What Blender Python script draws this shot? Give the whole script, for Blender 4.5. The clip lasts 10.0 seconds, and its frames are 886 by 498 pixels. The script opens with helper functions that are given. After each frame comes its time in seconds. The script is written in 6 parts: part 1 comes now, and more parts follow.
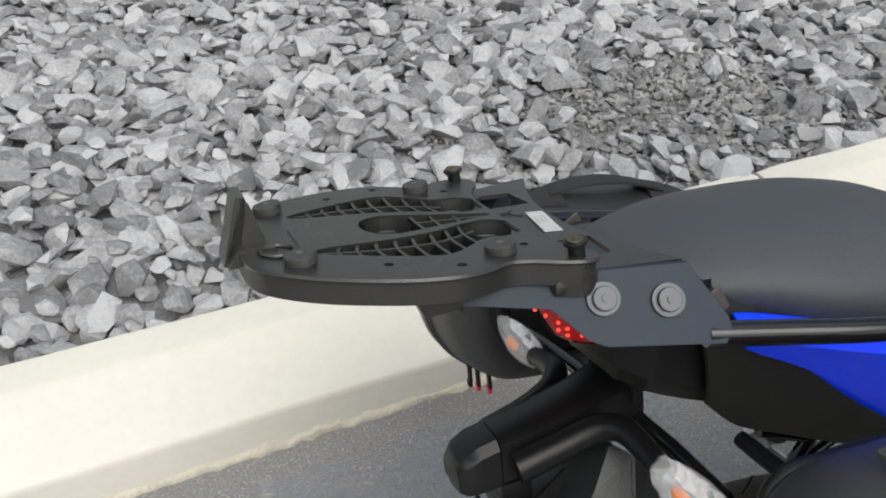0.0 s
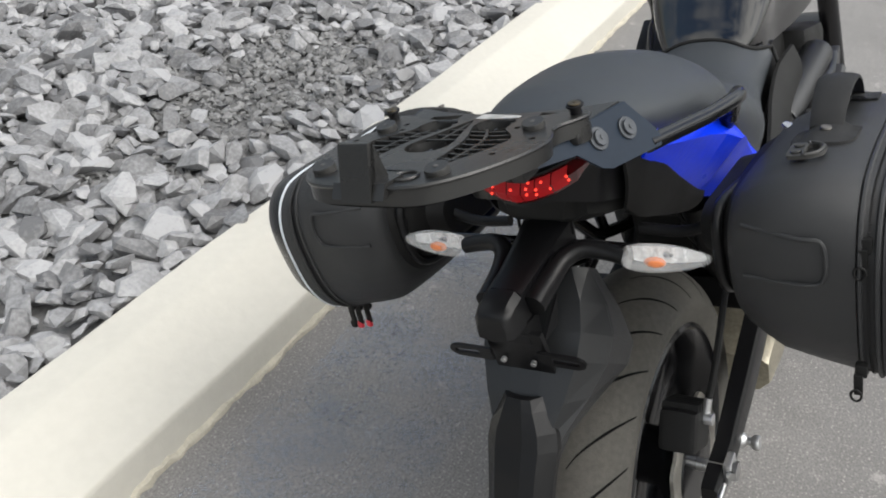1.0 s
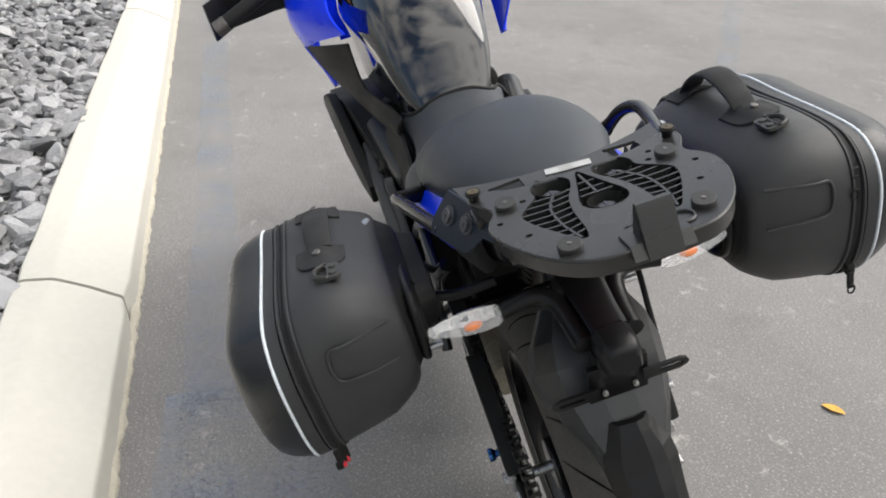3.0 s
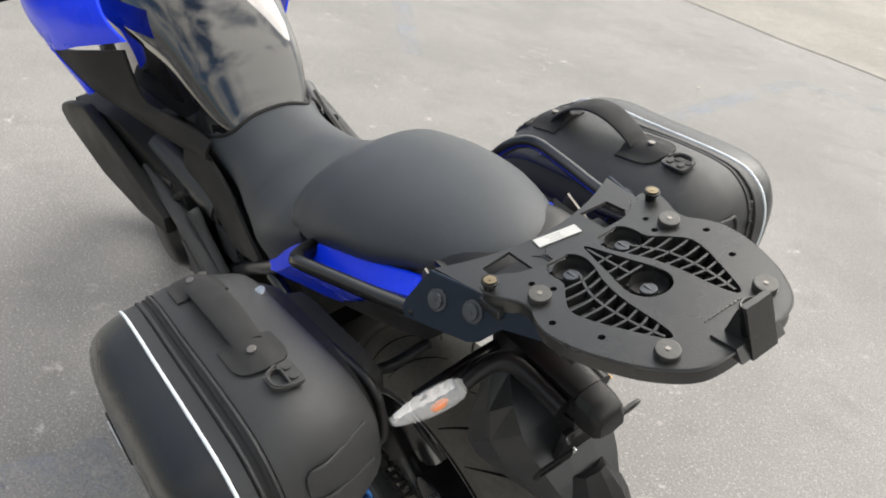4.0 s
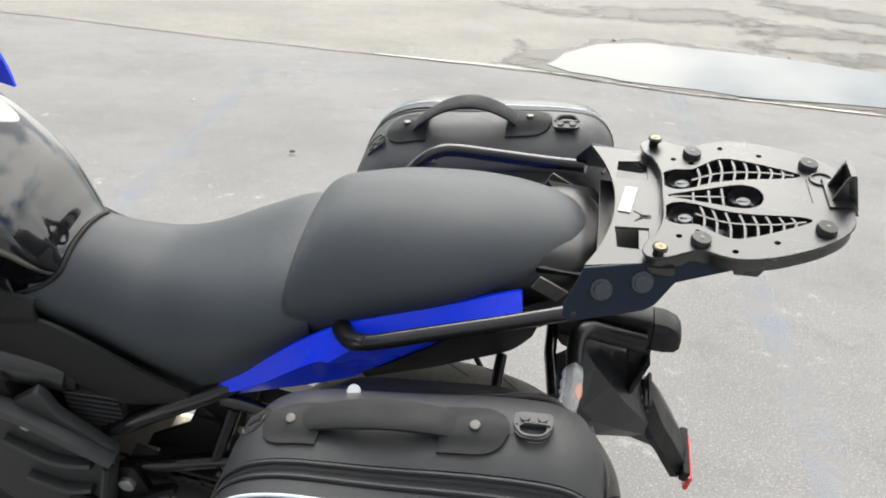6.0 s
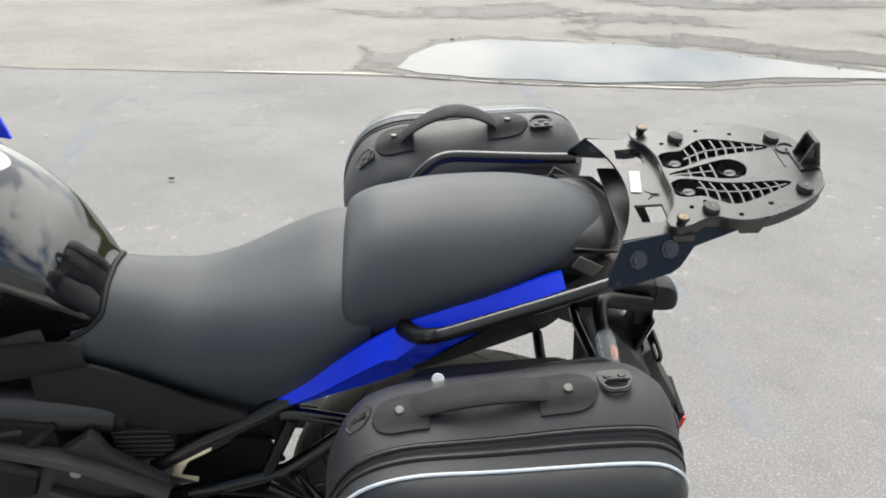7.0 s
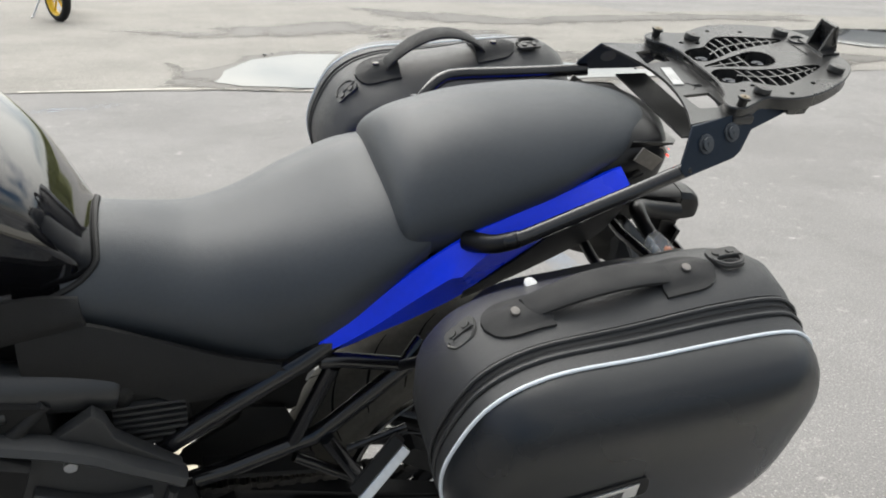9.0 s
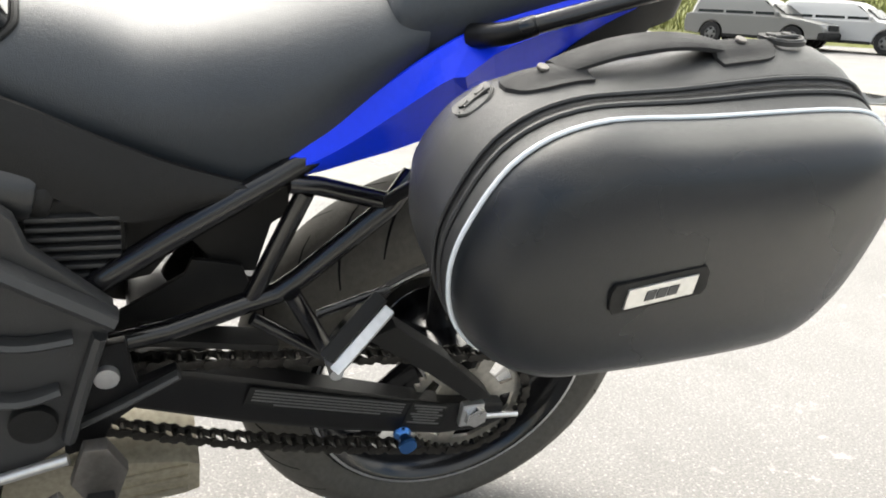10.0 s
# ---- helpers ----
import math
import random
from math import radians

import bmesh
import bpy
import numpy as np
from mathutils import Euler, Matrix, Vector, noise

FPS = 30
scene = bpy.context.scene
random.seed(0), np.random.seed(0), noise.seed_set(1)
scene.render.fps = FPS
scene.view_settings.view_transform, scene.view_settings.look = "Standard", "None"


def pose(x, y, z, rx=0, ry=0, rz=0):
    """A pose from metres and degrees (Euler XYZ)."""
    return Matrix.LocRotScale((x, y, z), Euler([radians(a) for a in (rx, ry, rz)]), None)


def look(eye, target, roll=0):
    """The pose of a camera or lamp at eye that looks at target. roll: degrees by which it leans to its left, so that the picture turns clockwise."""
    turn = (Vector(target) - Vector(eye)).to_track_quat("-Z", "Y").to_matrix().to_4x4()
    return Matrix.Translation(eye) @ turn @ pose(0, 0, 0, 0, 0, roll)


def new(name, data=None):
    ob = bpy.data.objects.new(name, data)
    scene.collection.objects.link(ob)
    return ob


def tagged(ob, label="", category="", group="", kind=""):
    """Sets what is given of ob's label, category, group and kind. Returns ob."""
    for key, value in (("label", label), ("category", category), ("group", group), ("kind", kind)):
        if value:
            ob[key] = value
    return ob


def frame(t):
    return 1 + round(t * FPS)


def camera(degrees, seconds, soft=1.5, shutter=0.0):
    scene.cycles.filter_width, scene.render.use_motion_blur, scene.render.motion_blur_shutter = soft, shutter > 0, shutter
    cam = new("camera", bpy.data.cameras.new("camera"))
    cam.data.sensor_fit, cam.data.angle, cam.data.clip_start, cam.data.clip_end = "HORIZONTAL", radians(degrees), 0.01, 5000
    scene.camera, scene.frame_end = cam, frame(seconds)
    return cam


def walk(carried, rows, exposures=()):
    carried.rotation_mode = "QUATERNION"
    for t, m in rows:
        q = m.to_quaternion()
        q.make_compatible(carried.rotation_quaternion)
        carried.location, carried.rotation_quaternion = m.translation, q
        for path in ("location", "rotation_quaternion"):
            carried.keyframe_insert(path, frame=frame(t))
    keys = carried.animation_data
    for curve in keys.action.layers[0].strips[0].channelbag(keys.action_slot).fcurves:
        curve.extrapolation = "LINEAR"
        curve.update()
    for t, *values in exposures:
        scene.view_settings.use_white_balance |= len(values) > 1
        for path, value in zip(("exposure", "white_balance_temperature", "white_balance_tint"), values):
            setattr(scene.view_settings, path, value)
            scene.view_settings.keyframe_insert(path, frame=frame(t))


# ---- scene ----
from mathutils import geometry

cam = camera(56.7, 10.0, soft=1.9)
PATH = [
    (0, (-0.516, -0.206, 1.331), (0.107, 1.282, 0.149), 0.9),
    (0.5, (-0.729, -0.169, 1.336), (0.359, 1.047, 0.180), 1.1),
    (1, (-0.957, -0.075, 1.352), (0.460, 0.731, 0.193), 1.2),
    (1.5, (-1.137, -0.002, 1.339), (0.490, 0.380, 0.239), 1.7),
    (2, (-1.230, 0.194, 1.340), (0.461, 0.428, 0.298), -2.2),
    (2.5, (-1.205, 0.404, 1.332), (0.530, 0.313, 0.342), -0.3),
    (2.7, (-1.139, 0.481, 1.303), (0.600, 0.283, 0.336), 0.1),
    (3.8, (-0.797, 0.850, 1.328), (0.633, -0.170, 0.373), 9.3),
    (4, (-0.736, 0.877, 1.345), (0.581, -0.275, 0.377), 10.1),
    (4.5, (-0.564, 0.925, 1.288), (0.504, -0.507, 0.388), 5.8),
    (5, (-0.463, 1.096, 1.306), (0.276, -0.557, 0.457), 7.7),
    (5.5, (-0.336, 1.201, 1.312), (0.211, -0.533, 0.479), 5.6),
    (5.7, (-0.248, 1.202, 1.282), (0.186, -0.571, 0.464), 4.2),
    (6.8, (0.065, 1.396, 1.327), (-0.022, -0.435, 0.528), 2.3),
    (7, (0.122, 1.362, 1.321), (-0.007, -0.471, 0.532), 0.9),
    (7.5, (0.265, 1.354, 1.341), (-0.069, -0.485, 0.628), 0.5),
    (8, (0.375, 1.371, 1.309), (-0.222, -0.417, 0.639), 1.4),
    (8.5, (0.408, 1.313, 1.254), (-0.229, -0.449, 0.554), 1.5),
    (9, (0.441, 1.256, 1.127), (-0.169, -0.510, 0.415), 1.3),
    (9.5, (0.447, 1.192, 0.927), (-0.231, -0.567, 0.261), 2.6),
    (10, (0.460, 1.170, 0.803), (-0.288, -0.599, 0.245), 3.5),
]
EXPOSURES = [(0, -0.02, 6500, 8), (0.5, -0.05, 6480, 8), (1.0, 0.05, 6480, 8), (1.5, 0.15, 6520, 9), (2.0, 0.12, 6540, 9), (2.5, 0.10, 6540, 9), (4.0, 0.62, 6800, 8), (4.5, 0.62, 6620, 7), (5.0, 0.70, 6600, 7), (5.5, 0.68, 6590, 7), (7.0, 0.52, 6520, 7), (8.5, 0.32, 6500, 7), (9.0, 0.44, 6560, 7), (9.5, 0.94, 6720, 7), (10.0, 1.28, 6820, 7)]
walk(cam, [(t, look(eye, target, roll)) for t, eye, target, roll in PATH], EXPOSURES)
LEAN = 16.34  # degrees by which the motorcycle leans on its side stand

# ---- world and sun ----
SUN_UP, SUN_TURN = 50.0, -84.0
GLOW_UP = 38.0  # the bright bank of cloud stands lower than the sun
world = bpy.data.worlds.new("sky")
scene.world = world
world.use_nodes = True
wn, wl = world.node_tree.nodes, world.node_tree.links
wn.clear()
w_out = wn.new("ShaderNodeOutputWorld")
w_bg = wn.new("ShaderNodeBackground")
w_sky = wn.new("ShaderNodeTexSky")
w_sky.sky_type = "NISHITA"
w_sky.sun_disc = False
w_sky.sun_elevation, w_sky.sun_rotation = radians(SUN_UP), radians(90 - SUN_TURN)
w_co = wn.new("ShaderNodeTexCoord")
w_map = wn.new("ShaderNodeMapping")
w_map.inputs["Scale"].default_value = (1.0, 1.0, 2.4)
w_cl = wn.new("ShaderNodeTexNoise")
w_cl.inputs["Scale"].default_value, w_cl.inputs["Detail"].default_value = 2.3, 8.0
w_ramp = wn.new("ShaderNodeValToRGB")
w_ramp.color_ramp.elements[0].position, w_ramp.color_ramp.elements[1].position = 0.40, 0.62
w_mix = wn.new("ShaderNodeMix")
w_mix.data_type = "RGBA"
# clouds, brighter towards the veiled sun
w_dot = wn.new("ShaderNodeVectorMath")
w_dot.operation = "DOT_PRODUCT"
w_dot.inputs[1].default_value = (math.cos(radians(SUN_TURN - 15)) * math.cos(radians(GLOW_UP)), math.sin(radians(SUN_TURN - 15)) * math.cos(radians(GLOW_UP)), math.sin(radians(GLOW_UP)))
w_glow = wn.new("ShaderNodeMapRange")
w_glow.interpolation_type = "SMOOTHSTEP"
w_glow.inputs["From Min"].default_value, w_glow.inputs["From Max"].default_value = -0.3, 1.0
w_glow.inputs["To Min"].default_value, w_glow.inputs["To Max"].default_value = 7.8, 19.5
w_white = wn.new("ShaderNodeVectorMath")
w_white.operation = "SCALE"
w_white.inputs[0].default_value = (1.0, 0.985, 0.955)
wl.new(w_co.outputs["Generated"], w_dot.inputs[0])
wl.new(w_dot.outputs["Value"], w_glow.inputs["Value"])
wl.new(w_glow.outputs["Result"], w_white.inputs["Scale"])
wl.new(w_white.outputs["Vector"], w_mix.inputs["B"])
wl.new(w_co.outputs["Generated"], w_map.inputs["Vector"])
wl.new(w_map.outputs["Vector"], w_cl.inputs["Vector"])
wl.new(w_cl.outputs["Fac"], w_ramp.inputs["Fac"])
w_bank = wn.new("ShaderNodeMapRange")
w_bank.interpolation_type = "SMOOTHSTEP"
w_bank.inputs["From Min"].default_value, w_bank.inputs["From Max"].default_value = 0.45, 0.95
w_sum = wn.new("ShaderNodeMath")
w_sum.operation, w_sum.use_clamp = "ADD", True
w_bank.inputs["To Max"].default_value = 0.40
wl.new(w_dot.outputs["Value"], w_bank.inputs["Value"])
wl.new(w_ramp.outputs["Color"], w_sum.inputs[0])
wl.new(w_bank.outputs["Result"], w_sum.inputs[1])
wl.new(w_sum.outputs["Value"], w_mix.inputs["Factor"])
w_blue = wn.new("ShaderNodeVectorMath")
w_blue.operation, w_blue.inputs["Scale"].default_value = "SCALE", 1.1
wl.new(w_sky.outputs["Color"], w_blue.inputs[0])
wl.new(w_blue.outputs["Vector"], w_mix.inputs["A"])
w_sep, w_haze, w_dim = wn.new("ShaderNodeSeparateXYZ"), wn.new("ShaderNodeMapRange"), wn.new("ShaderNodeVectorMath")
w_haze.interpolation_type, w_dim.operation = "SMOOTHSTEP", "SCALE"
w_haze.inputs["From Min"].default_value, w_haze.inputs["From Max"].default_value = 0.0, 0.45
w_haze.inputs["To Min"].default_value, w_haze.inputs["To Max"].default_value = 0.55, 1.06
wl.new(w_co.outputs["Generated"], w_sep.inputs[0])
wl.new(w_sep.outputs["Z"], w_haze.inputs["Value"])
wl.new(w_mix.outputs["Result"], w_dim.inputs[0])
wl.new(w_haze.outputs["Result"], w_dim.inputs["Scale"])
wl.new(w_dim.outputs["Vector"], w_bg.inputs["Color"])
wl.new(w_bg.outputs["Background"], w_out.inputs["Surface"])
w_bg.inputs["Strength"].default_value = 0.115
sun = new("sun", bpy.data.lights.new("sun", "SUN"))
sun.data.energy, sun.data.angle, sun.data.color = 2.5, radians(48), (1.0, 0.952, 0.912)
sun.matrix_world = look((0, 0, 10), (-10 * math.cos(radians(SUN_TURN)), -10 * math.sin(radians(SUN_TURN)), 10 - 10 * math.tan(radians(SUN_UP))))
scene.view_settings.exposure = 0.0

# ---- materials ----
def mat(name, color, rough=0.5, metal=0.0, vary=0.15, scale=8.0, fine=120.0, bump=0.0, bump_scale=300.0, coat=0.0, island=0.0, obj_random=0.0, tint=None, spec=0.5):
    """A surface of one base colour, varied at a broad and a fine scale, with a fine relief."""
    m = bpy.data.materials.new(name)
    m.use_nodes = True
    n, l = m.node_tree.nodes, m.node_tree.links
    b = n["Principled BSDF"]
    co = n.new("ShaderNodeTexCoord")
    broad, small = n.new("ShaderNodeTexNoise"), n.new("ShaderNodeTexNoise")
    broad.inputs["Scale"].default_value, broad.inputs["Detail"].default_value = scale, 4.0
    small.inputs["Scale"].default_value, small.inputs["Detail"].default_value = fine, 3.0
    l.new(co.outputs["Object"], broad.inputs["Vector"])
    l.new(co.outputs["Object"], small.inputs["Vector"])
    add = n.new("ShaderNodeMath")
    add.operation = "ADD"
    l.new(broad.outputs["Fac"], add.inputs[0])
    l.new(small.outputs["Fac"], add.inputs[1])
    total = add.outputs[0]
    for amount, node, socket in ((island, "ShaderNodeNewGeometry", "Random Per Island"), (obj_random, "ShaderNodeObjectInfo", "Random")):
        if amount:
            src, mul = n.new(node), n.new("ShaderNodeMath")
            mul.operation, mul.inputs[1].default_value, mul.inputs[2].default_value = "MULTIPLY_ADD", amount, -amount / 2
            l.new(src.outputs[socket], mul.inputs[0])
            s = n.new("ShaderNodeMath")
            s.operation = "ADD"
            l.new(total, s.inputs[0])
            l.new(mul.outputs[0], s.inputs[1])
            total = s.outputs[0]
    span = n.new("ShaderNodeMapRange")
    span.inputs["From Min"].default_value, span.inputs["From Max"].default_value = 0.6, 1.4
    l.new(total, span.inputs["Value"])
    mix = n.new("ShaderNodeMix")
    mix.data_type = "RGBA"
    low = [c * (1 - vary) for c in color]
    high = [min(1.0, c * (1 + vary)) for c in (tint or color)]
    mix.inputs["A"].default_value, mix.inputs["B"].default_value = (*low, 1), (*high, 1)
    l.new(span.outputs["Result"], mix.inputs["Factor"])
    l.new(mix.outputs["Result"], b.inputs["Base Color"])
    r = n.new("ShaderNodeMapRange")
    r.inputs["From Min"].default_value, r.inputs["From Max"].default_value = 0.3, 0.7
    r.inputs["To Min"].default_value, r.inputs["To Max"].default_value = max(0.0, rough * 0.85), min(1.0, rough * 1.15)
    l.new(broad.outputs["Fac"], r.inputs["Value"])
    l.new(r.outputs["Result"], b.inputs["Roughness"])
    b.inputs["Metallic"].default_value = metal
    b.inputs["Specular IOR Level"].default_value = spec
    b.inputs["Coat Weight"].default_value = coat
    b.inputs["Coat Roughness"].default_value = 0.04
    if bump:
        relief, bp = n.new("ShaderNodeTexNoise"), n.new("ShaderNodeBump")
        relief.inputs["Scale"].default_value, relief.inputs["Detail"].default_value = bump_scale, 3.0
        bp.inputs["Strength"].default_value, bp.inputs["Distance"].default_value = bump, 0.002
        l.new(co.outputs["Object"], relief.inputs["Vector"])
        l.new(relief.outputs["Fac"], bp.inputs["Height"])
        l.new(bp.outputs["Normal"], b.inputs["Normal"])
    return m


def ground_mat(name, base, pale, dark, speck=0.5, speck_scale=26.0, rough=0.9, grain=220.0):
    """Worn paving: mottled at metre scale, aggregate grain, scattered pale scuffs."""
    m = bpy.data.materials.new(name)
    m.use_nodes = True
    n, l = m.node_tree.nodes, m.node_tree.links
    b = n["Principled BSDF"]
    co = n.new("ShaderNodeTexCoord")

    def tex(scale, detail=4.0, rough_=0.55):
        t = n.new("ShaderNodeTexNoise")
        t.inputs["Scale"].default_value, t.inputs["Detail"].default_value, t.inputs["Roughness"].default_value = scale, detail, rough_
        l.new(co.outputs["Object"], t.inputs["Vector"])
        return t.outputs["Fac"]

    def ramp(src, lo, hi):
        r = n.new("ShaderNodeMapRange")
        r.interpolation_type = "SMOOTHSTEP"
        r.inputs["From Min"].default_value, r.inputs["From Max"].default_value = lo, hi
        l.new(src, r.inputs["Value"])
        return r.outputs["Result"]

    def mixed(fac, a, bb):
        x = n.new("ShaderNodeMix")
        x.data_type = "RGBA"
        l.new(fac, x.inputs["Factor"])
        for key, v in (("A", a), ("B", bb)):
            if isinstance(v, tuple):
                x.inputs[key].default_value = (*v, 1)
            else:
                l.new(v, x.inputs[key])
        return x.outputs["Result"]

    def times(a, k):
        x = n.new("ShaderNodeMath")
        x.operation = "MULTIPLY"
        l.new(a, x.inputs[0])
        if isinstance(k, float):
            x.inputs[1].default_value = k
        else:
            l.new(k, x.inputs[1])
        return x.outputs[0]

    col = mixed(ramp(tex(0.9), 0.35, 0.68), base, tuple(c * 0.76 for c in base))
    col = mixed(times(ramp(tex(5.0), 0.5, 0.75), 0.45), col, dark)
    col = mixed(times(ramp(tex(grain, 2.0), 0.42, 0.62), 0.7), col, dark)
    col = mixed(times(ramp(tex(grain * 0.7, 2.0), 0.56, 0.7), 0.5), col, pale)
    col = mixed(times(ramp(tex(grain * 0.27, 4.0, 0.7), 0.53, 0.66), 0.36), col, dark)
    col = mixed(times(ramp(tex(grain * 0.19, 5.0, 0.75), 0.61, 0.71), 0.28), col, pale)
    col = mixed(times(times(ramp(tex(speck_scale, 7.0, 0.72), 0.57, 0.69), ramp(tex(1.3), 0.42, 0.60)), speck), col, pale)
    l.new(col, b.inputs["Base Color"])
    b.inputs["Roughness"].default_value = rough
    bp = n.new("ShaderNodeBump")
    bp.inputs["Strength"].default_value, bp.inputs["Distance"].default_value = 0.55, 0.003
    l.new(tex(grain * 0.8, 3.0), bp.inputs["Height"])
    l.new(bp.outputs["Normal"], b.inputs["Normal"])
    return m


def line_mat(name, color, strength, lo=0.85, hi=1.35, broad=3.0):
    """Worn road paint: most of it gone, so the paving shows through."""
    m = bpy.data.materials.new(name)
    m.use_nodes = True
    n, l = m.node_tree.nodes, m.node_tree.links
    b = n["Principled BSDF"]
    b.inputs["Base Color"].default_value, b.inputs["Roughness"].default_value = (*color, 1), 0.85
    co, t, u = n.new("ShaderNodeTexCoord"), n.new("ShaderNodeTexNoise"), n.new("ShaderNodeTexNoise")
    t.inputs["Scale"].default_value, t.inputs["Detail"].default_value = broad, 8.0
    u.inputs["Scale"].default_value, u.inputs["Detail"].default_value = 90.0, 3.0
    add, r = n.new("ShaderNodeMath"), n.new("ShaderNodeMapRange")
    l.new(co.outputs["Object"], t.inputs["Vector"])
    l.new(co.outputs["Object"], u.inputs["Vector"])
    l.new(t.outputs["Fac"], add.inputs[0])
    l.new(u.outputs["Fac"], add.inputs[1])
    r.inputs["From Min"].default_value, r.inputs["From Max"].default_value, r.inputs["To Max"].default_value = lo, hi, strength
    l.new(add.outputs[0], r.inputs["Value"])
    l.new(r.outputs["Result"], b.inputs["Alpha"])
    return m


def glow_mat(name, color, strength):
    m = bpy.data.materials.new(name)
    m.use_nodes = True
    b = m.node_tree.nodes["Principled BSDF"]
    b.inputs["Base Color"].default_value = (*color, 1)
    b.inputs["Emission Color"].default_value, b.inputs["Emission Strength"].default_value = (*color, 1), strength
    return m


ASPHALT = ground_mat("asphalt", (0.226, 0.2185, 0.2125), (0.47, 0.448, 0.418), (0.128, 0.123, 0.119), 0.55, 12.0)
CONCRETE = ground_mat("old_concrete", (0.240, 0.226, 0.203), (0.355, 0.335, 0.300), (0.140, 0.131, 0.117), 0.5, 9.0, 0.85, 90.0)
PALE_EDGE = line_mat("pale_concrete_edge", (0.60, 0.57, 0.50), 0.95, 0.75, 1.15, 5.0)
def damp_mat(name, color):
    """Damp stain: dense at its core, breaking up towards its margin."""
    m = bpy.data.materials.new(name)
    m.use_nodes = True
    n, l = m.node_tree.nodes, m.node_tree.links
    b = n["Principled BSDF"]
    b.inputs["Base Color"].default_value, b.inputs["Roughness"].default_value = (*color, 1), 0.6
    core, co = n.new("ShaderNodeAttribute"), n.new("ShaderNodeTexCoord")
    core.attribute_name = "core"
    total = core.outputs["Fac"]
    for scale, detail, amount in ((1.1, 5.0, 1.6), (4.5, 6.0, 1.5), (22.0, 4.0, 0.8)):
        t, mul, add = n.new("ShaderNodeTexNoise"), n.new("ShaderNodeMath"), n.new("ShaderNodeMath")
        t.inputs["Scale"].default_value, t.inputs["Detail"].default_value = scale, detail
        l.new(co.outputs["Object"], t.inputs["Vector"])
        mul.operation, mul.inputs[1].default_value, mul.inputs[2].default_value = "MULTIPLY_ADD", amount, -amount / 2
        l.new(t.outputs["Fac"], mul.inputs[0])
        l.new(total, add.inputs[0])
        l.new(mul.outputs[0], add.inputs[1])
        total = add.outputs[0]
    r = n.new("ShaderNodeMapRange")
    r.interpolation_type = "SMOOTHSTEP"
    r.inputs["From Min"].default_value, r.inputs["From Max"].default_value, r.inputs["To Max"].default_value = 0.36, 0.92, 0.94
    l.new(total, r.inputs["Value"])
    l.new(r.outputs["Result"], b.inputs["Alpha"])
    return m


DAMP = damp_mat("damp_concrete", (0.060, 0.053, 0.044))
WATER = mat("water", (0.05, 0.052, 0.05), 0.02, vary=0.1, spec=0.42)
LINE_BLUE = line_mat("worn_blue_paint", (0.285, 0.34, 0.425), 0.40, 0.90, 1.30, 5.0)
KERB = mat("painted_kerb", (0.53, 0.51, 0.455), 0.62, vary=0.05, scale=4, fine=40, bump=0.25, bump_scale=70)
MORTAR = mat("rough_mortar", (0.43, 0.40, 0.33), 0.9, vary=0.2, scale=20, fine=120, bump=0.8, bump_scale=160)
STONE = mat("crushed_stone", (0.19, 0.19, 0.195), 0.62, vary=0.35, scale=14, fine=90, bump=0.7, bump_scale=110, island=0.9, tint=(0.26, 0.26, 0.265))
FINES = mat("dark_grit", (0.17, 0.17, 0.17), 0.85, vary=0.45, scale=9, fine=90, bump=0.8, bump_scale=120, island=0.8)
VINYL = mat("seat_vinyl", (0.0410, 0.0460, 0.0520), 0.45, vary=0.10, scale=5, fine=200, bump=0.3, bump_scale=800, spec=0.27)
GLOSS_BLACK = mat("gloss_black_paint", (0.006, 0.006, 0.007), 0.05, vary=0.1, coat=0.8)
GLOSS_BLACK.node_tree.nodes["Principled BSDF"].inputs["Coat IOR"].default_value = 1.6
SATIN_BLACK = mat("satin_black_plastic", (0.005, 0.005, 0.0056), 0.36, vary=0.15, scale=14, bump=0.12, bump_scale=700, spec=0.28)
MATTE_BLACK = mat("matte_black_plastic", (0.0100, 0.0099, 0.0098), 0.55, vary=0.15, scale=14, bump=0.25, bump_scale=600, spec=0.22)
GREY_PLASTIC = mat("dark_grey_plastic", (0.014, 0.0148, 0.0160), 0.34, vary=0.12, scale=10, bump=0.2, bump_scale=700, spec=0.5)
FRAME_BLACK = mat("black_frame_paint", (0.006, 0.006, 0.007), 0.18, vary=0.2, scale=20, spec=0.5)
BLUE = mat("blue_paint", (0.003, 0.042, 0.92), 0.30, vary=0.06, coat=0.08, spec=0.22)
NYLON = mat("pannier_fabric", (0.023, 0.0236, 0.0250), 0.46, vary=0.12, scale=9, fine=300, bump=0.4, bump_scale=1300, spec=0.5)
SHELL = mat("pannier_shell", (0.0065, 0.0080, 0.0104), 0.29, vary=0.12, scale=5, fine=200, bump=0.2, bump_scale=900, spec=0.42)
STRAP = mat("strap_webbing", (0.018, 0.018, 0.0185), 0.7, vary=0.2, scale=30, bump=0.5, bump_scale=900, spec=0.3)
PIPING = mat("white_piping", (0.60, 0.64, 0.68), 0.4, vary=0.08, scale=30)
ZIP = mat("zip_tape", (0.012, 0.012, 0.013), 0.55, vary=0.3, scale=60, bump=0.6, bump_scale=900)
RACK = mat("rack_plastic", (0.017, 0.0168, 0.0165), 0.29, vary=0.1, scale=9, fine=200, bump=0.15, bump_scale=700, spec=0.5)
RACK_STEEL = mat("rack_steel", (0.013, 0.020, 0.032), 0.38, vary=0.12, scale=10, spec=0.16)
RUBBER = mat("rubber", (0.010, 0.010, 0.010), 0.7, vary=0.15, bump=0.2, spec=0.3)
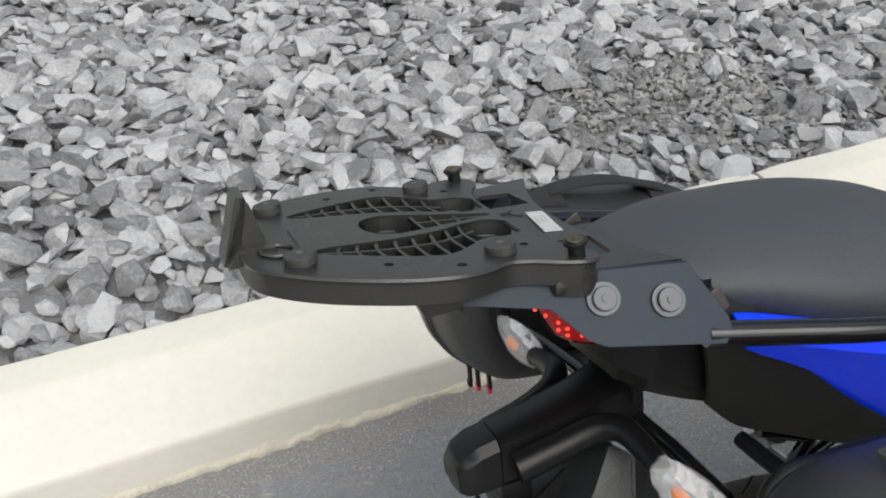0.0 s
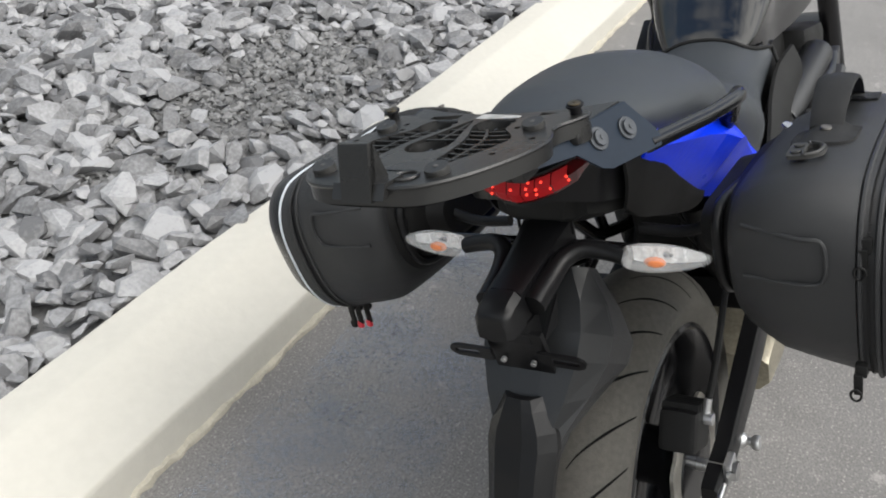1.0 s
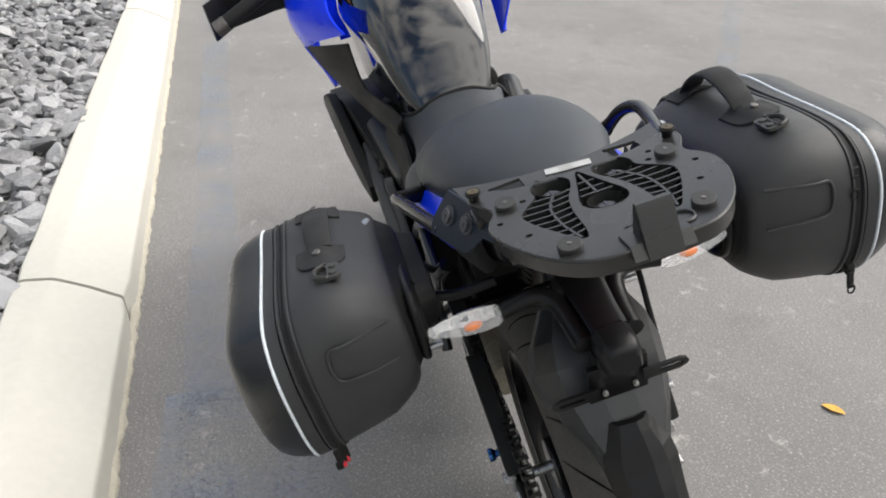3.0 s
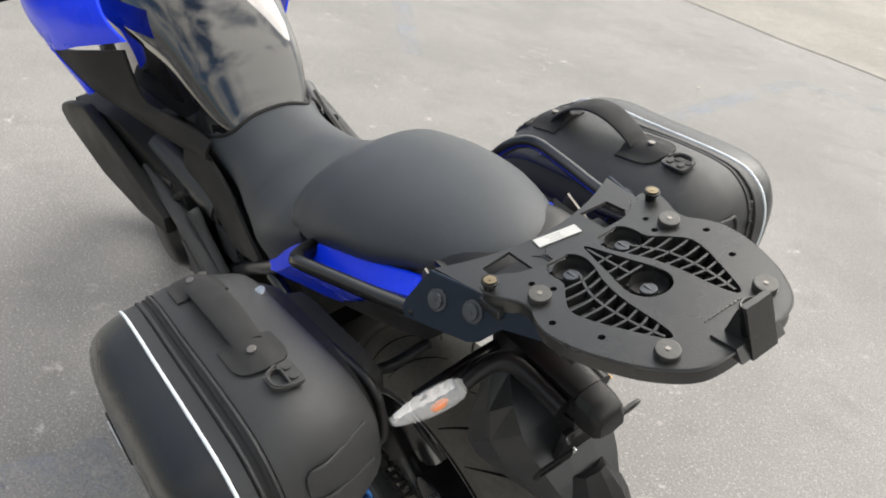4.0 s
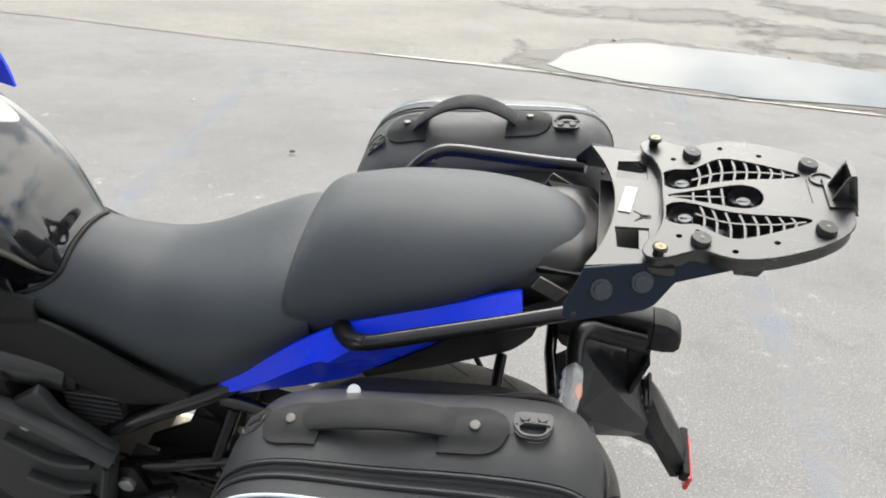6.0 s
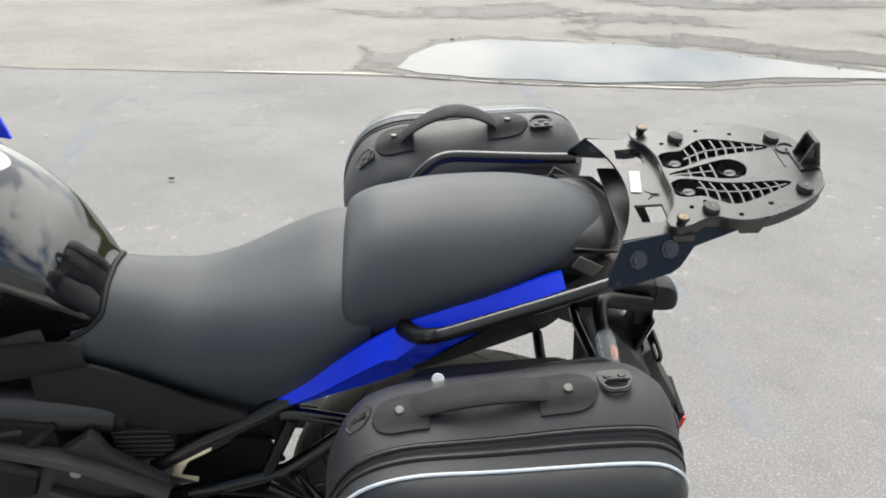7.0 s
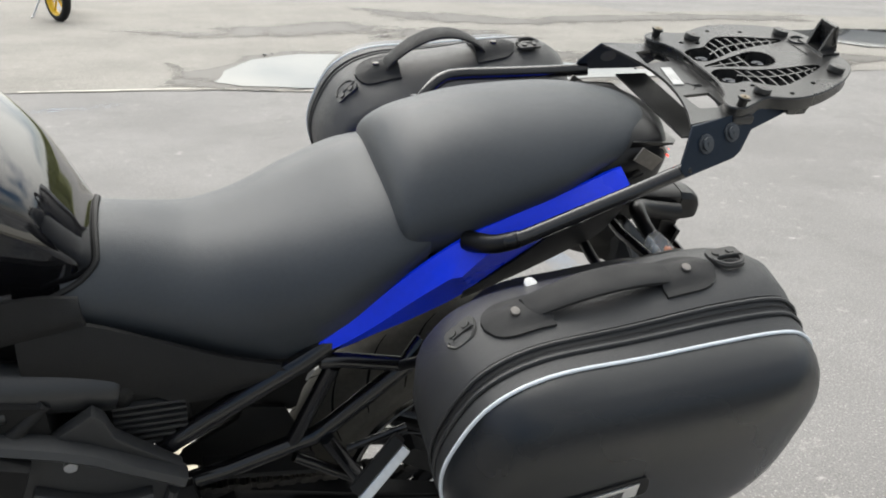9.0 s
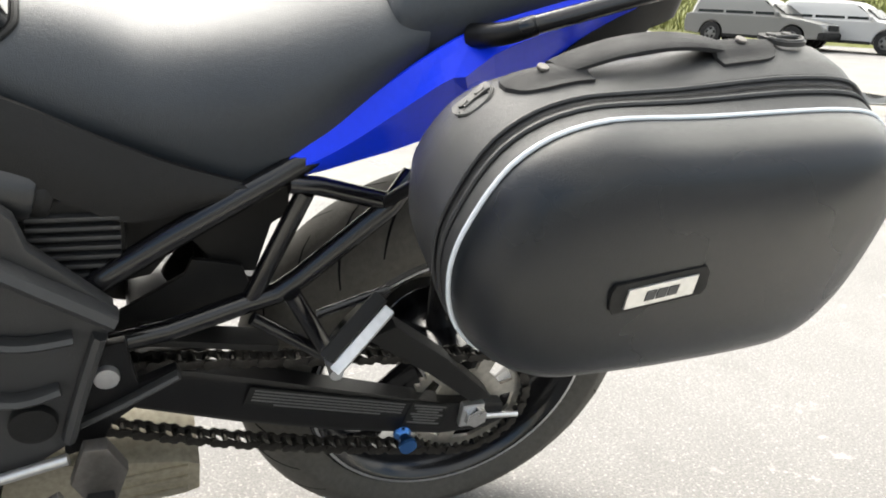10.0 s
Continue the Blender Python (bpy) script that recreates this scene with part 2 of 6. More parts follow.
TYRE = mat("tyre_rubber", (0.062, 0.058, 0.050), 0.75, vary=0.3, scale=10, fine=120, bump=0.3, bump_scale=400)
# near-black for the tread grooves and for the shade painted under the rack plate
GROOVE_AND_SHADE = mat("groove_and_shade_black", (0.004, 0.004, 0.004), 0.9, vary=0.1, spec=0.1)
STEEL = mat("steel", (0.55, 0.55, 0.55), 0.3, 1.0, vary=0.15, scale=30)
DULL_METAL = mat("dull_cast_metal", (0.16, 0.15, 0.14), 0.5, 0.8, vary=0.25, scale=14, bump=0.2)
BRASS = mat("brass", (0.16, 0.13, 0.085), 0.45, 1.0, vary=0.2, scale=30)
CHAIN = mat("oily_chain_steel", (0.05, 0.047, 0.043), 0.42, 0.9, vary=0.4, scale=60)
SPROCKET = mat("sprocket_steel", (0.50, 0.48, 0.43), 0.38, 0.9, vary=0.25, scale=25)
BLUE_ANODISED = mat("blue_anodised", (0.05, 0.16, 0.42), 0.25, 0.9, vary=0.1)
LIGHT_GREY = mat("bare_alloy", (0.55, 0.55, 0.55), 0.35, 0.85, vary=0.15, scale=20)
LENS_CLEAR = mat("clear_lens", (0.96, 0.96, 0.95), 0.05, vary=0.1, scale=60, spec=0.9)
LENS_CLEAR.node_tree.nodes["Principled BSDF"].inputs["Alpha"].default_value = 0.26
LENS_RED = mat("red_lens", (0.055, 0.002, 0.003), 0.15, vary=0.15, scale=40, coat=1.0)
REFLECTOR = mat("red_reflector", (0.55, 0.010, 0.014), 0.22, vary=0.25, scale=90, coat=0.6)
LED = glow_mat("lit_red_led", (1.0, 0.05, 0.03), 1.7)
LED_GLOW = glow_mat("glowing_red_lens", (0.30, 0.003, 0.006), 0.20)
AMBER = mat("amber_bulb", (0.9, 0.28, 0.10), 0.3, vary=0.1)
LABEL_WHITE = mat("white_label", (0.42, 0.42, 0.41), 0.45, vary=0.1, scale=40)
LABEL_INK = mat("label_print", (0.05, 0.05, 0.05), 0.6)
LABEL_GREY = mat("grey_print", (0.075, 0.075, 0.075), 0.6)
BOLT_GREY = mat("grey_coated_steel", (0.055, 0.060, 0.068), 0.38, 0.3, vary=0.2, scale=60, bump=0.15)
PAD_GREY = mat("worn_rubber_pad", (0.028, 0.0275, 0.026), 0.5, vary=0.2, scale=60, bump=0.2)
LABEL_PALE = mat("pale_print", (0.36, 0.36, 0.35), 0.6)
MOULDED_GREY = mat("moulded_grey_plastic", (0.0235, 0.0240, 0.0250), 0.48, vary=0.1, scale=10, bump=0.25, bump_scale=700, spec=0.55)
WOOD = mat("weathered_wood", (0.30, 0.135, 0.035), 0.7, vary=0.35, scale=9, fine=60, bump=0.5, bump_scale=90)
SILVER = mat("silver_paint", (0.135, 0.134, 0.126), 0.4, 0.1, vary=0.02, scale=3, coat=0.15)
WHITE_CAR = mat("white_paint", (0.36, 0.36, 0.355), 0.4, 0.0, vary=0.02, scale=3, coat=0.15)
CAR_GLASS = mat("tinted_glass", (0.012, 0.014, 0.014), 0.25, vary=0.1, spec=0.1)
YELLOW_RIM = mat("yellow_rim", (0.75, 0.47, 0.02), 0.35, vary=0.1)
GRASS = mat("dry_grass", (0.16, 0.17, 0.05), 0.8, vary=0.4, scale=2, fine=10, island=0.8)
RED_TIP = mat("red_pull", (0.6, 0.03, 0.05), 0.35)
LEAF = mat("dry_leaf", (0.62, 0.33, 0.05), 0.7, vary=0.3, scale=40)
MUFFLER = mat("heat_stained_steel", (0.36, 0.33, 0.26), 0.42, 0.7, vary=0.3, scale=12, bump=0.15)
SILVER_BOWL = mat("silvered_reflector", (0.90, 0.89, 0.87), 0.3, 0.1, vary=0.15, scale=90, fine=300)

# ---- building helpers ----
def part(name, bm, material, parent=None, label="", smooth=True, matrix=None):
    """Links a bmesh as one mesh object, under a thing or a part."""
    if bm.is_valid:
        bmesh.ops.recalc_face_normals(bm, faces=bm.faces[:])
    me = bpy.data.meshes.new(name)
    bm.to_mesh(me)
    bm.free()
    me.materials.append(material)
    if smooth:
        me.polygons.foreach_set("use_smooth", [True] * len(me.polygons))
        me.set_sharp_from_angle(angle=radians(38))
    ob = new(name, me)
    if smooth and len(me.polygons) < 4000:
        even = ob.modifiers.new("even_normals", "WEIGHTED_NORMAL")
        even.keep_sharp = True
    if parent:
        ob.parent = parent
    if matrix is not None:
        ob.matrix_local = matrix
    if label:
        ob["label"] = label
    return ob


def spline(points, count, closed=False):
    """Points along a Catmull-Rom curve through the given ones, evenly by parameter."""
    p = [Vector(q) for q in points]
    n = len(p)
    out = []
    spans = n if closed else n - 1
    for i in range(count):
        u = i * spans / (count if closed else count - 1)
        k = min(int(u), spans - 1)
        f = u - k
        if closed:
            a, b, c, d = p[(k - 1) % n], p[k], p[(k + 1) % n], p[(k + 2) % n]
        else:
            a, b, c, d = p[max(k - 1, 0)], p[k], p[min(k + 1, n - 1)], p[min(k + 2, n - 1)]
        out.append(0.5 * (2 * b + (c - a) * f + (2 * a - 5 * b + 4 * c - d) * f * f + (3 * b - a - 3 * c + d) * f ** 3))
    return out


def loft(rings, caps=True, closed=True, bm=None):
    """A skin over rings of points of equal number."""
    bm = bm or bmesh.new()
    vs = [[bm.verts.new(q) for q in ring] for ring in rings]
    n = len(vs[0])
    for a, b in zip(vs, vs[1:]):
        for i in range(n if closed else n - 1):
            bm.faces.new((a[i], a[(i + 1) % n], b[(i + 1) % n], b[i]))
    if caps and closed:
        bm.faces.new(vs[0])
        bm.faces.new(vs[-1][::-1])
    return bm


def tube(points, radius, sides=10, bm=None, count=0, taper=None, squash=1.0):
    """A round bar along points; count: resampled on a smooth curve."""
    pts = spline(points, count) if count else [Vector(q) for q in points]
    rings = []
    up = Vector((0, 0, 1))
    for i, p in enumerate(pts):
        d = (pts[min(i + 1, len(pts) - 1)] - pts[max(i - 1, 0)]).normalized()
        if abs(d.dot(up)) > 0.95:
            up = Vector((1, 0, 0))
        s = d.cross(up).normalized()
        up = s.cross(d).normalized()
        r = radius if taper is None else radius + (taper - radius) * i / (len(pts) - 1)
        rings.append([p + r * (math.cos(2 * math.pi * k / sides) * s + squash * math.sin(2 * math.pi * k / sides) * up) for k in range(sides)])
    return loft(rings, bm=bm)


def box(size, centre=(0, 0, 0), bevel=0.0, bm=None, turn=None, segments=2):
    """A bevelled box."""
    own = bmesh.new()
    bmesh.ops.create_cube(own, size=1)
    bmesh.ops.scale(own, vec=size, verts=own.verts)
    if bevel:
        bmesh.ops.bevel(own, geom=own.edges[:], offset=bevel, segments=segments, affect="EDGES", profile=0.6)
    m = Matrix.Translation(centre) @ (turn or Matrix())
    own.transform(m)
    if bm is None:
        return own
    join(bm, own)
    return bm


def join(bm, other):
    me = bpy.data.meshes.new("joined")
    other.to_mesh(me)
    other.free()
    bm.from_mesh(me)
    bpy.data.meshes.remove(me)
    return bm


def slab(outline, depth, bevel=0.0, frame_of=None, bm=None, segments=2):
    """An outline in the plane, of that depth along z, its rims bevelled; frame_of lays it into place."""
    own = bmesh.new()
    face = own.faces.new([own.verts.new((q[0], q[1], 0)) for q in outline])
    ext = bmesh.ops.extrude_face_region(own, geom=[face])
    bmesh.ops.translate(own, vec=(0, 0, depth), verts=[v for v in ext["geom"] if isinstance(v, bmesh.types.BMVert)])
    bmesh.ops.recalc_face_normals(own, faces=own.faces[:])
    if bevel:
        rim = [e for e in own.edges if abs(e.verts[0].co.z - e.verts[1].co.z) < 1e-6]
        bmesh.ops.bevel(own, geom=rim, offset=bevel, segments=segments, affect="EDGES", profile=0.6)
    if frame_of is not None:
        own.transform(frame_of)
    if bm is None:
        return own
    return join(bm, own)


def cyl(a, b, radius, sides=20, bevel=0.0, bm=None, radius2=None):
    """A round bar from a to b, its rims bevelled."""
    a, b = Vector(a), Vector(b)
    own = bmesh.new()
    length = (b - a).length
    bmesh.ops.create_cone(own, cap_ends=True, segments=sides, radius1=radius, radius2=radius if radius2 is None else radius2, depth=length)
    if bevel:
        rim = [e for e in own.edges if abs(e.verts[0].co.z - e.verts[1].co.z) < 1e-6]
        bmesh.ops.bevel(own, geom=rim, offset=bevel, segments=2, affect="EDGES", profile=0.6)
    turn = (b - a).to_track_quat("Z", "Y").to_matrix().to_4x4()
    own.transform(Matrix.Translation((a + b) / 2) @ turn)
    if bm is None:
        return own
    return join(bm, own)


def revolve(profile, axis_at=(0, 0, 0), segments=64, bm=None):
    """A profile of (radius, y) turned about the y axis."""
    rings = []
    ax = Vector(axis_at)
    for k in range(segments):
        a = 2 * math.pi * k / segments
        rings.append([ax + Vector((r * math.cos(a), y, r * math.sin(a))) for r, y in profile])
    rings.append(rings[0])
    own = loft(rings, caps=False, closed=False)
    bmesh.ops.remove_doubles(own, verts=own.verts[:], dist=1e-6)
    if bm is None:
        return own
    return join(bm, own)


def mirrored(bm):
    """The same bmesh on the other side of the y = 0 plane."""
    out = bm.copy()
    out.transform(Matrix.Diagonal((1, -1, 1, 1)))
    bmesh.ops.reverse_faces(out, faces=out.faces[:])
    return out


def empty(name, matrix=None):
    ob = new(name)
    if matrix is not None:
        ob.matrix_world = matrix
    return ob


BIKE = pose(0, 0, 0, -LEAN, 0, 0)

# ---- ground ----
def rise(x, y):
    """The lot climbs gently far away beyond the apron."""
    d = math.hypot(x, y)
    return 0.0 if d < 16 else 0.023 * (d - 16) if d < 56 else 0.92


steps = [-600, -200, -80, -60, -45, -36, -30, -25, -20, -16, -13, -10, -5, 0, 5, 10, 14, 20, 40, 80, 200, 600]
bm = bmesh.new()
grid = [[bm.verts.new((x, y, rise(x, y))) for y in steps] for x in steps]
for i in range(len(steps) - 1):
    for j in range(len(steps) - 1):
        bm.faces.new((grid[i][j], grid[i + 1][j], grid[i + 1][j + 1], grid[i][j + 1]))
ground = tagged(part("ground", bm, ASPHALT, smooth=False), "grey worn asphalt of a parking lot with pale specks", "asphalt", kind="structure")


def patch(name, outline, z, material, wobble=0.0, label="", category="", kind="structure", fine=6.0, steps_each=10):
    """A thin flat sheet with a wavering outline, on the ground."""
    pts = []
    n = len(outline)
    for i in range(n):
        a, b = Vector((*outline[i], 0)), Vector((*outline[(i + 1) % n], 0))
        for k in range(steps_each):
            q = a.lerp(b, k / steps_each)
            w = noise.noise_vector(q * fine) * wobble + noise.noise_vector(q * fine * 4) * wobble * 0.35
            pts.append((q.x + w.x, q.y + w.y, z))
    own = bmesh.new()
    edges = []
    vs = [own.verts.new(q) for q in pts]
    for i in range(len(vs)):
        edges.append(own.edges.new((vs[i], vs[(i + 1) % len(vs)])))
    bmesh.ops.triangle_fill(own, edges=edges, use_beauty=True)
    for f in own.faces:
        if f.normal.z < 0:
            f.normal_flip()
    me = bpy.data.meshes.new(name)
    own.to_mesh(me)
    own.free()
    me.materials.append(material)
    return tagged(new(name, me), label, category, kind=kind)


def soft_patch(name, outline, z, material, fade, label, category, cell=0.05):
    """A stain on the ground, on a fine grid: how deep each point lies within the outline is kept as the attribute core."""
    pts = np.array(outline, float)
    a, b = pts, np.roll(pts, -1, axis=0)
    lo, hi = pts.min(0) - fade, pts.max(0) + fade
    nx, ny = int((hi[0] - lo[0]) / cell) + 2, int((hi[1] - lo[1]) / cell) + 2
    gx, gy = np.meshgrid(lo[0] + cell * np.arange(nx), lo[1] + cell * np.arange(ny), indexing="ij")
    p = np.stack([gx.ravel(), gy.ravel()], 1)
    best, inside = np.full(len(p), 1e9), np.zeros(len(p), bool)
    for q, r in zip(a, b):
        d = r - q
        f = np.clip(((p - q) @ d) / (d @ d), 0, 1)
        best = np.minimum(best, np.hypot(*(p - q - f[:, None] * d).T))
        cross = (q[1] > p[:, 1]) != (r[1] > p[:, 1])
        inside ^= cross & (p[:, 0] < q[0] + (p[:, 1] - q[1]) * d[0] / (d[1] if d[1] else 1e-9))
    core = np.clip(np.where(inside, best, -best) / fade + 0.5, 0, 1)
    keep = core.reshape(nx, ny) > 0
    faces = [(i * ny + j, (i + 1) * ny + j, (i + 1) * ny + j + 1, i * ny + j + 1) for i in range(nx - 1) for j in range(ny - 1) if keep[i:i + 2, j:j + 2].any()]
    me = bpy.data.meshes.new(name)
    me.from_pydata([(x, y, z) for x, y in p], [], faces)
    me.attributes.new("core", "FLOAT", "POINT").data.foreach_set("value", core.astype(np.float32))
    me.materials.append(material)
    return tagged(new(name, me), label, category, kind="structure")


EDGE = [(14, -7.2), (6, -6.0), (2.5, -5.42), (1.44, -5.32), (0.7, -5.28), (0.05, -5.2), (-0.9, -4.86), (-2.3, -4.70), (-3.4, -4.84), (-4.7, -4.97), (-6.6, -5.09), (-10, -5.3), (-14, -5.5)]
patch("pavement", EDGE + [(-14, -7.5), (-12.5, -10), (-9.5, -12.8), (-5.5, -15), (0, -16), (5.5, -15), (9.5, -12.8), (13.5, -8.5)], 0.004, CONCRETE, 0.06, "pale old concrete apron beside the asphalt", "pavement", fine=1.5)
patch("apron_edge", EDGE[3:8] + [(x, y - 0.05) for x, y in EDGE[7:2:-1]], 0.009, PALE_EDGE, 0.035, "pale crumbling edge of the concrete apron", "concrete edge", fine=3.0)
soft_patch("damp_margin", [(0.48, -5.37), (0.32, -5.84), (0.41, -6.75), (0.28, -6.47), (0.22, -6.1), (-0.02, -6.26), (-0.31, -7.01), (-0.9, -7.29), (-1.72, -6.99), (-1.93, -6.68), (-3.49, -6.03), (-4.3, -5.3), (-5.41, -5.1), (-4.03, -4.95), (-2.92, -4.95), (-2.33, -4.80), (-1.37, -4.80), (-0.13, -5.12)], 0.010, DAMP, 0.22, "damp dark margin round the puddle", "damp patch")
soft_patch("damp_streak", [(0.86, -9.3), (0.45, -9.25), (-0.15, -9.06), (-0.31, -9.5), (-0.92, -9.67), (-1.83, -10.24), (-2.14, -10.21), (-2.31, -9.0), (-2.03, -8.21), (-1.82, -8.78), (-0.96, -8.52), (-0.32, -8.46), (0.46, -8.72), (0.76, -8.86)], 0.0095, DAMP, 0.75, "damp dark streak across old concrete", "damp patch")
soft_patch("damp_streak", [(-2.6, -12.6), (-3.24, -11.48), (-4.82, -10.48), (-7.55, -10.85), (-9.8, -10.4), (-9.2, -9.57), (-6.36, -9.76), (-4.35, -9.4), (-3.35, -9.86), (-2.7, -10.28)], 0.0095, DAMP, 0.75, "long damp streak across old concrete", "damp patch")
soft_patch("damp_streak", [(-2.31, -9.0), (-2.83, -9.25), (-3.73, -8.7), (-3.72, -7.96), (-3.4, -7.9), (-3.13, -8.32), (-2.68, -8.28), (-2.22, -7.69), (-2.5, -7.32), (-3.1, -7.32), (-3.86, -6.75), (-4.32, -6.34), (-4.96, -5.76), (-5.02, -5.4), (-4.78, -5.18), (-4.16, -5.56), (-3.49, -6.03), (-2.81, -6.6), (-2.25, -6.94), (-1.79, -7.02), (-1.83, -7.43)], 0.0085, DAMP, 0.75, "winding damp streak beside the puddle", "damp patch")
soft_patch("damp_streak", [(-5.01, -7.51), (-6.11, -7.34), (-6.3, -6.4), (-7.4, -5.6), (-5.48, -5.14), (-5.02, -5.4), (-5.02, -6.34)], 0.0075, DAMP, 0.75, "damp dark stain at the end of the puddle", "damp patch")
PUDDLE = [(0.06, -5.47), (-0.07, -6.04), (-0.38, -6.67), (-0.85, -6.98), (-1.61, -6.81), (-2.38, -6.6), (-3.41, -5.87), (-3.74, -5.48), (-4.23, -5.19), (-4.13, -5.05), (-3.0, -5.10), (-2.38, -4.92), (-1.4, -4.90), (-0.55, -5.12), (-0.14, -5.26)]
patch("puddle", PUDDLE, 0.015, WATER, 0.04, "shallow puddle that mirrors the bright sky", "puddle", kind="", fine=2.0)
patch("puddle", [(-7.6, -8.2), (-7.5, -7.4), (-7.45, -6.5), (-8.3, -6.2), (-9.6, -6.9), (-9.8, -8.0), (-8.8, -8.4)], 0.0155, WATER, 0.10, "wide shallow puddle on old concrete farther off", "puddle", kind="", fine=1.5)
# twigs and crumbs at the puddle
for x, y, size in ((-0.52, -6.93, 0.05), (-0.60, -7.02, 0.03), (-2.1, -6.75, 0.03), (-3.1, -6.05, 0.025), (-3.75, -5.5, 0.03), (1.2, -2.6, 0.035), (2.1, -3.4, 0.025), (-1.6, -2.1, 0.03), (-1.1, -2.9, 0.02)):
    own = bmesh.new()
    bmesh.ops.create_icosphere(own, subdivisions=1, radius=size / 2)
    for v in own.verts:
        v.co += noise.noise_vector(v.co * 90 + Vector((x, y, 0))) * size * 0.25
        v.co.z *= 0.5
    own.transform(Matrix.Translation((x, y, size * 0.22 + 0.012)))
    tagged(part("dirt_crumb", own, MORTAR if size < 0.026 else FINES), "small dark crumb of dirt lying on the paving", "dirt")

# faded blue bay lines
def bay_line(a, b, width, name="painted_line"):
    a, b = Vector((*a, 0)), Vector((*b, 0))
    s = (b - a).normalized().cross(Vector((0, 0, 1))) * width / 2
    patch(name, [tuple(q.xy) for q in (a - s, a + s, b + s, b - s)], 0.003, LINE_BLUE, 0.02, "worn-off pale blue bay line on asphalt", "road marking", fine=4.0, steps_each=24)


bay_line((0.0, 0.77), (9.0, 1.0), 0.14)
bay_line((-1.6, 0.66), (0.7, 0.70), 0.40)
bay_line((-0.9, -5.0), (-0.9, -0.4), 0.12)
bay_line((1.55, -1.2), (2.05, -4.4), 0.12)
bay_line((2.05, -4.4), (0.7, -4.75), 0.14)
bay_line((3.0, -1.9), (5.2, -3.2), 0.12)

# kerb in cast lengths with open joints, laid at a slight angle to the bay
KERB_TURN = pose(0, 0.968, 0, 0, 0, 2.15)
kerb = tagged(empty("kerb", KERB_TURN), "cream painted concrete kerb beside the parking bay", "kerb", kind="structure")
K_PROF = [(0.0, -0.05), (0.004, 0.02), (0.0095, 0.080), (0.012, 0.091), (0.017, 0.097), (0.030, 0.1025), (0.105, 0.134), (0.172, 0.161), (0.186, 0.166), (0.2, 0.169), (0.262, 0.172), (0.276, 0.170), (0.284, 0.160), (0.286, -0.05)]


def kerb_length(x0, x1):
    rings = []
    n = 40
    for i in range(n + 1):
        x = x0 + (x1 - x0) * i / n
        e = 0.012 if i in (0, n) else 0.0
        ring = []
        for y, z in K_PROF:
            q = Vector((x, y, z))
            w = noise.noise_vector(q * 3.0) * 0.004 + noise.noise_vector(q * 14) * 0.0012
            ring.append((x, y + w.y + (e if y < 0.1 else -e * 0.3), z + w.z - e * 0.5 if z > 0 else z))
        rings.append(ring)
    return loft(rings)


for x0 in (-9.0, -5.64, -2.3, 1.055, 4.41, 7.76, 11.1, 14.4):
    part("kerb_length", kerb_length(x0 + 0.002, x0 + 3.342), KERB, kerb)
# rough mortar fillet along its foot
rings = []
for i in range(700):
    x = -5 + 15 * i / 699
    v = Vector((x * 9, 0, 0))
    out = 0.008 + 0.009 * noise.noise(v) + 0.010 * noise.noise(v * 4)
    hgt = 0.012 + 0.008 * noise.noise(v * 1.7 + Vector((5, 0, 0))) + 0.008 * noise.noise(v * 5)
    rings.append([(x, 0.02, -0.02), (x, -out, -0.02), (x, -out * 0.9, max(0.003, hgt * 0.35)), (x, -out * 0.4, max(0.005, hgt)), (x, 0.012, max(0.008, hgt * 1.7))])
part("mortar_fillet", loft(rings), MORTAR, kerb, "rough cement fillet along the kerb foot")

# gravel: crushed stone heaped behind the kerb
def stone_shapes(count, points, seed):
    rng = random.Random(seed)
    shapes = []
    for _ in range(count):
        own = bmesh.new()
        for _ in range(points):
            v = Vector((rng.gauss(0, 1), rng.gauss(0, 1), rng.gauss(0, 1))).normalized()
            own.verts.new((v.x * 0.64, v.y * 0.48, v.z * 0.30))
        hull = bmesh.ops.convex_hull(own, input=own.verts[:])
        bmesh.ops.delete(own, geom=[g for g in hull["geom_unused"] + hull["geom_interior"] if isinstance(g, bmesh.types.BMVert)], context="VERTS")
        own.verts.index_update()
        shapes.append((np.array([v.co[:] for v in own.verts]), [[v.index for v in f.verts] for f in own.faces]))
        own.free()
    return shapes


def strew(name, places, shapes, material, label, category):
    """Many stones in one mesh: places are rows of x, y, z and size."""
    rng = random.Random(7)
    verts, faces, base = [], [], 0
    for x, y, z, size in places:
        co, fs = shapes[rng.randrange(len(shapes))]
        turn = np.array(Euler((rng.uniform(-0.6, 0.6), rng.uniform(-0.6, 0.6), rng.uniform(0, 6.28))).to_matrix())
        verts.append((co * size * rng.uniform(0.85, 1.15)) @ turn.T + (x, y, z))
        faces += [[i + base for i in f] for f in fs]
        base += len(co)
    me = bpy.data.meshes.new(name)
    me.from_pydata(np.concatenate(verts).tolist(), [], faces)
    me.materials.append(material)
    return tagged(new(name, me), label, category, kind="stuff")


def back_of_kerb(x):
    return 1.25 + 0.0375 * x


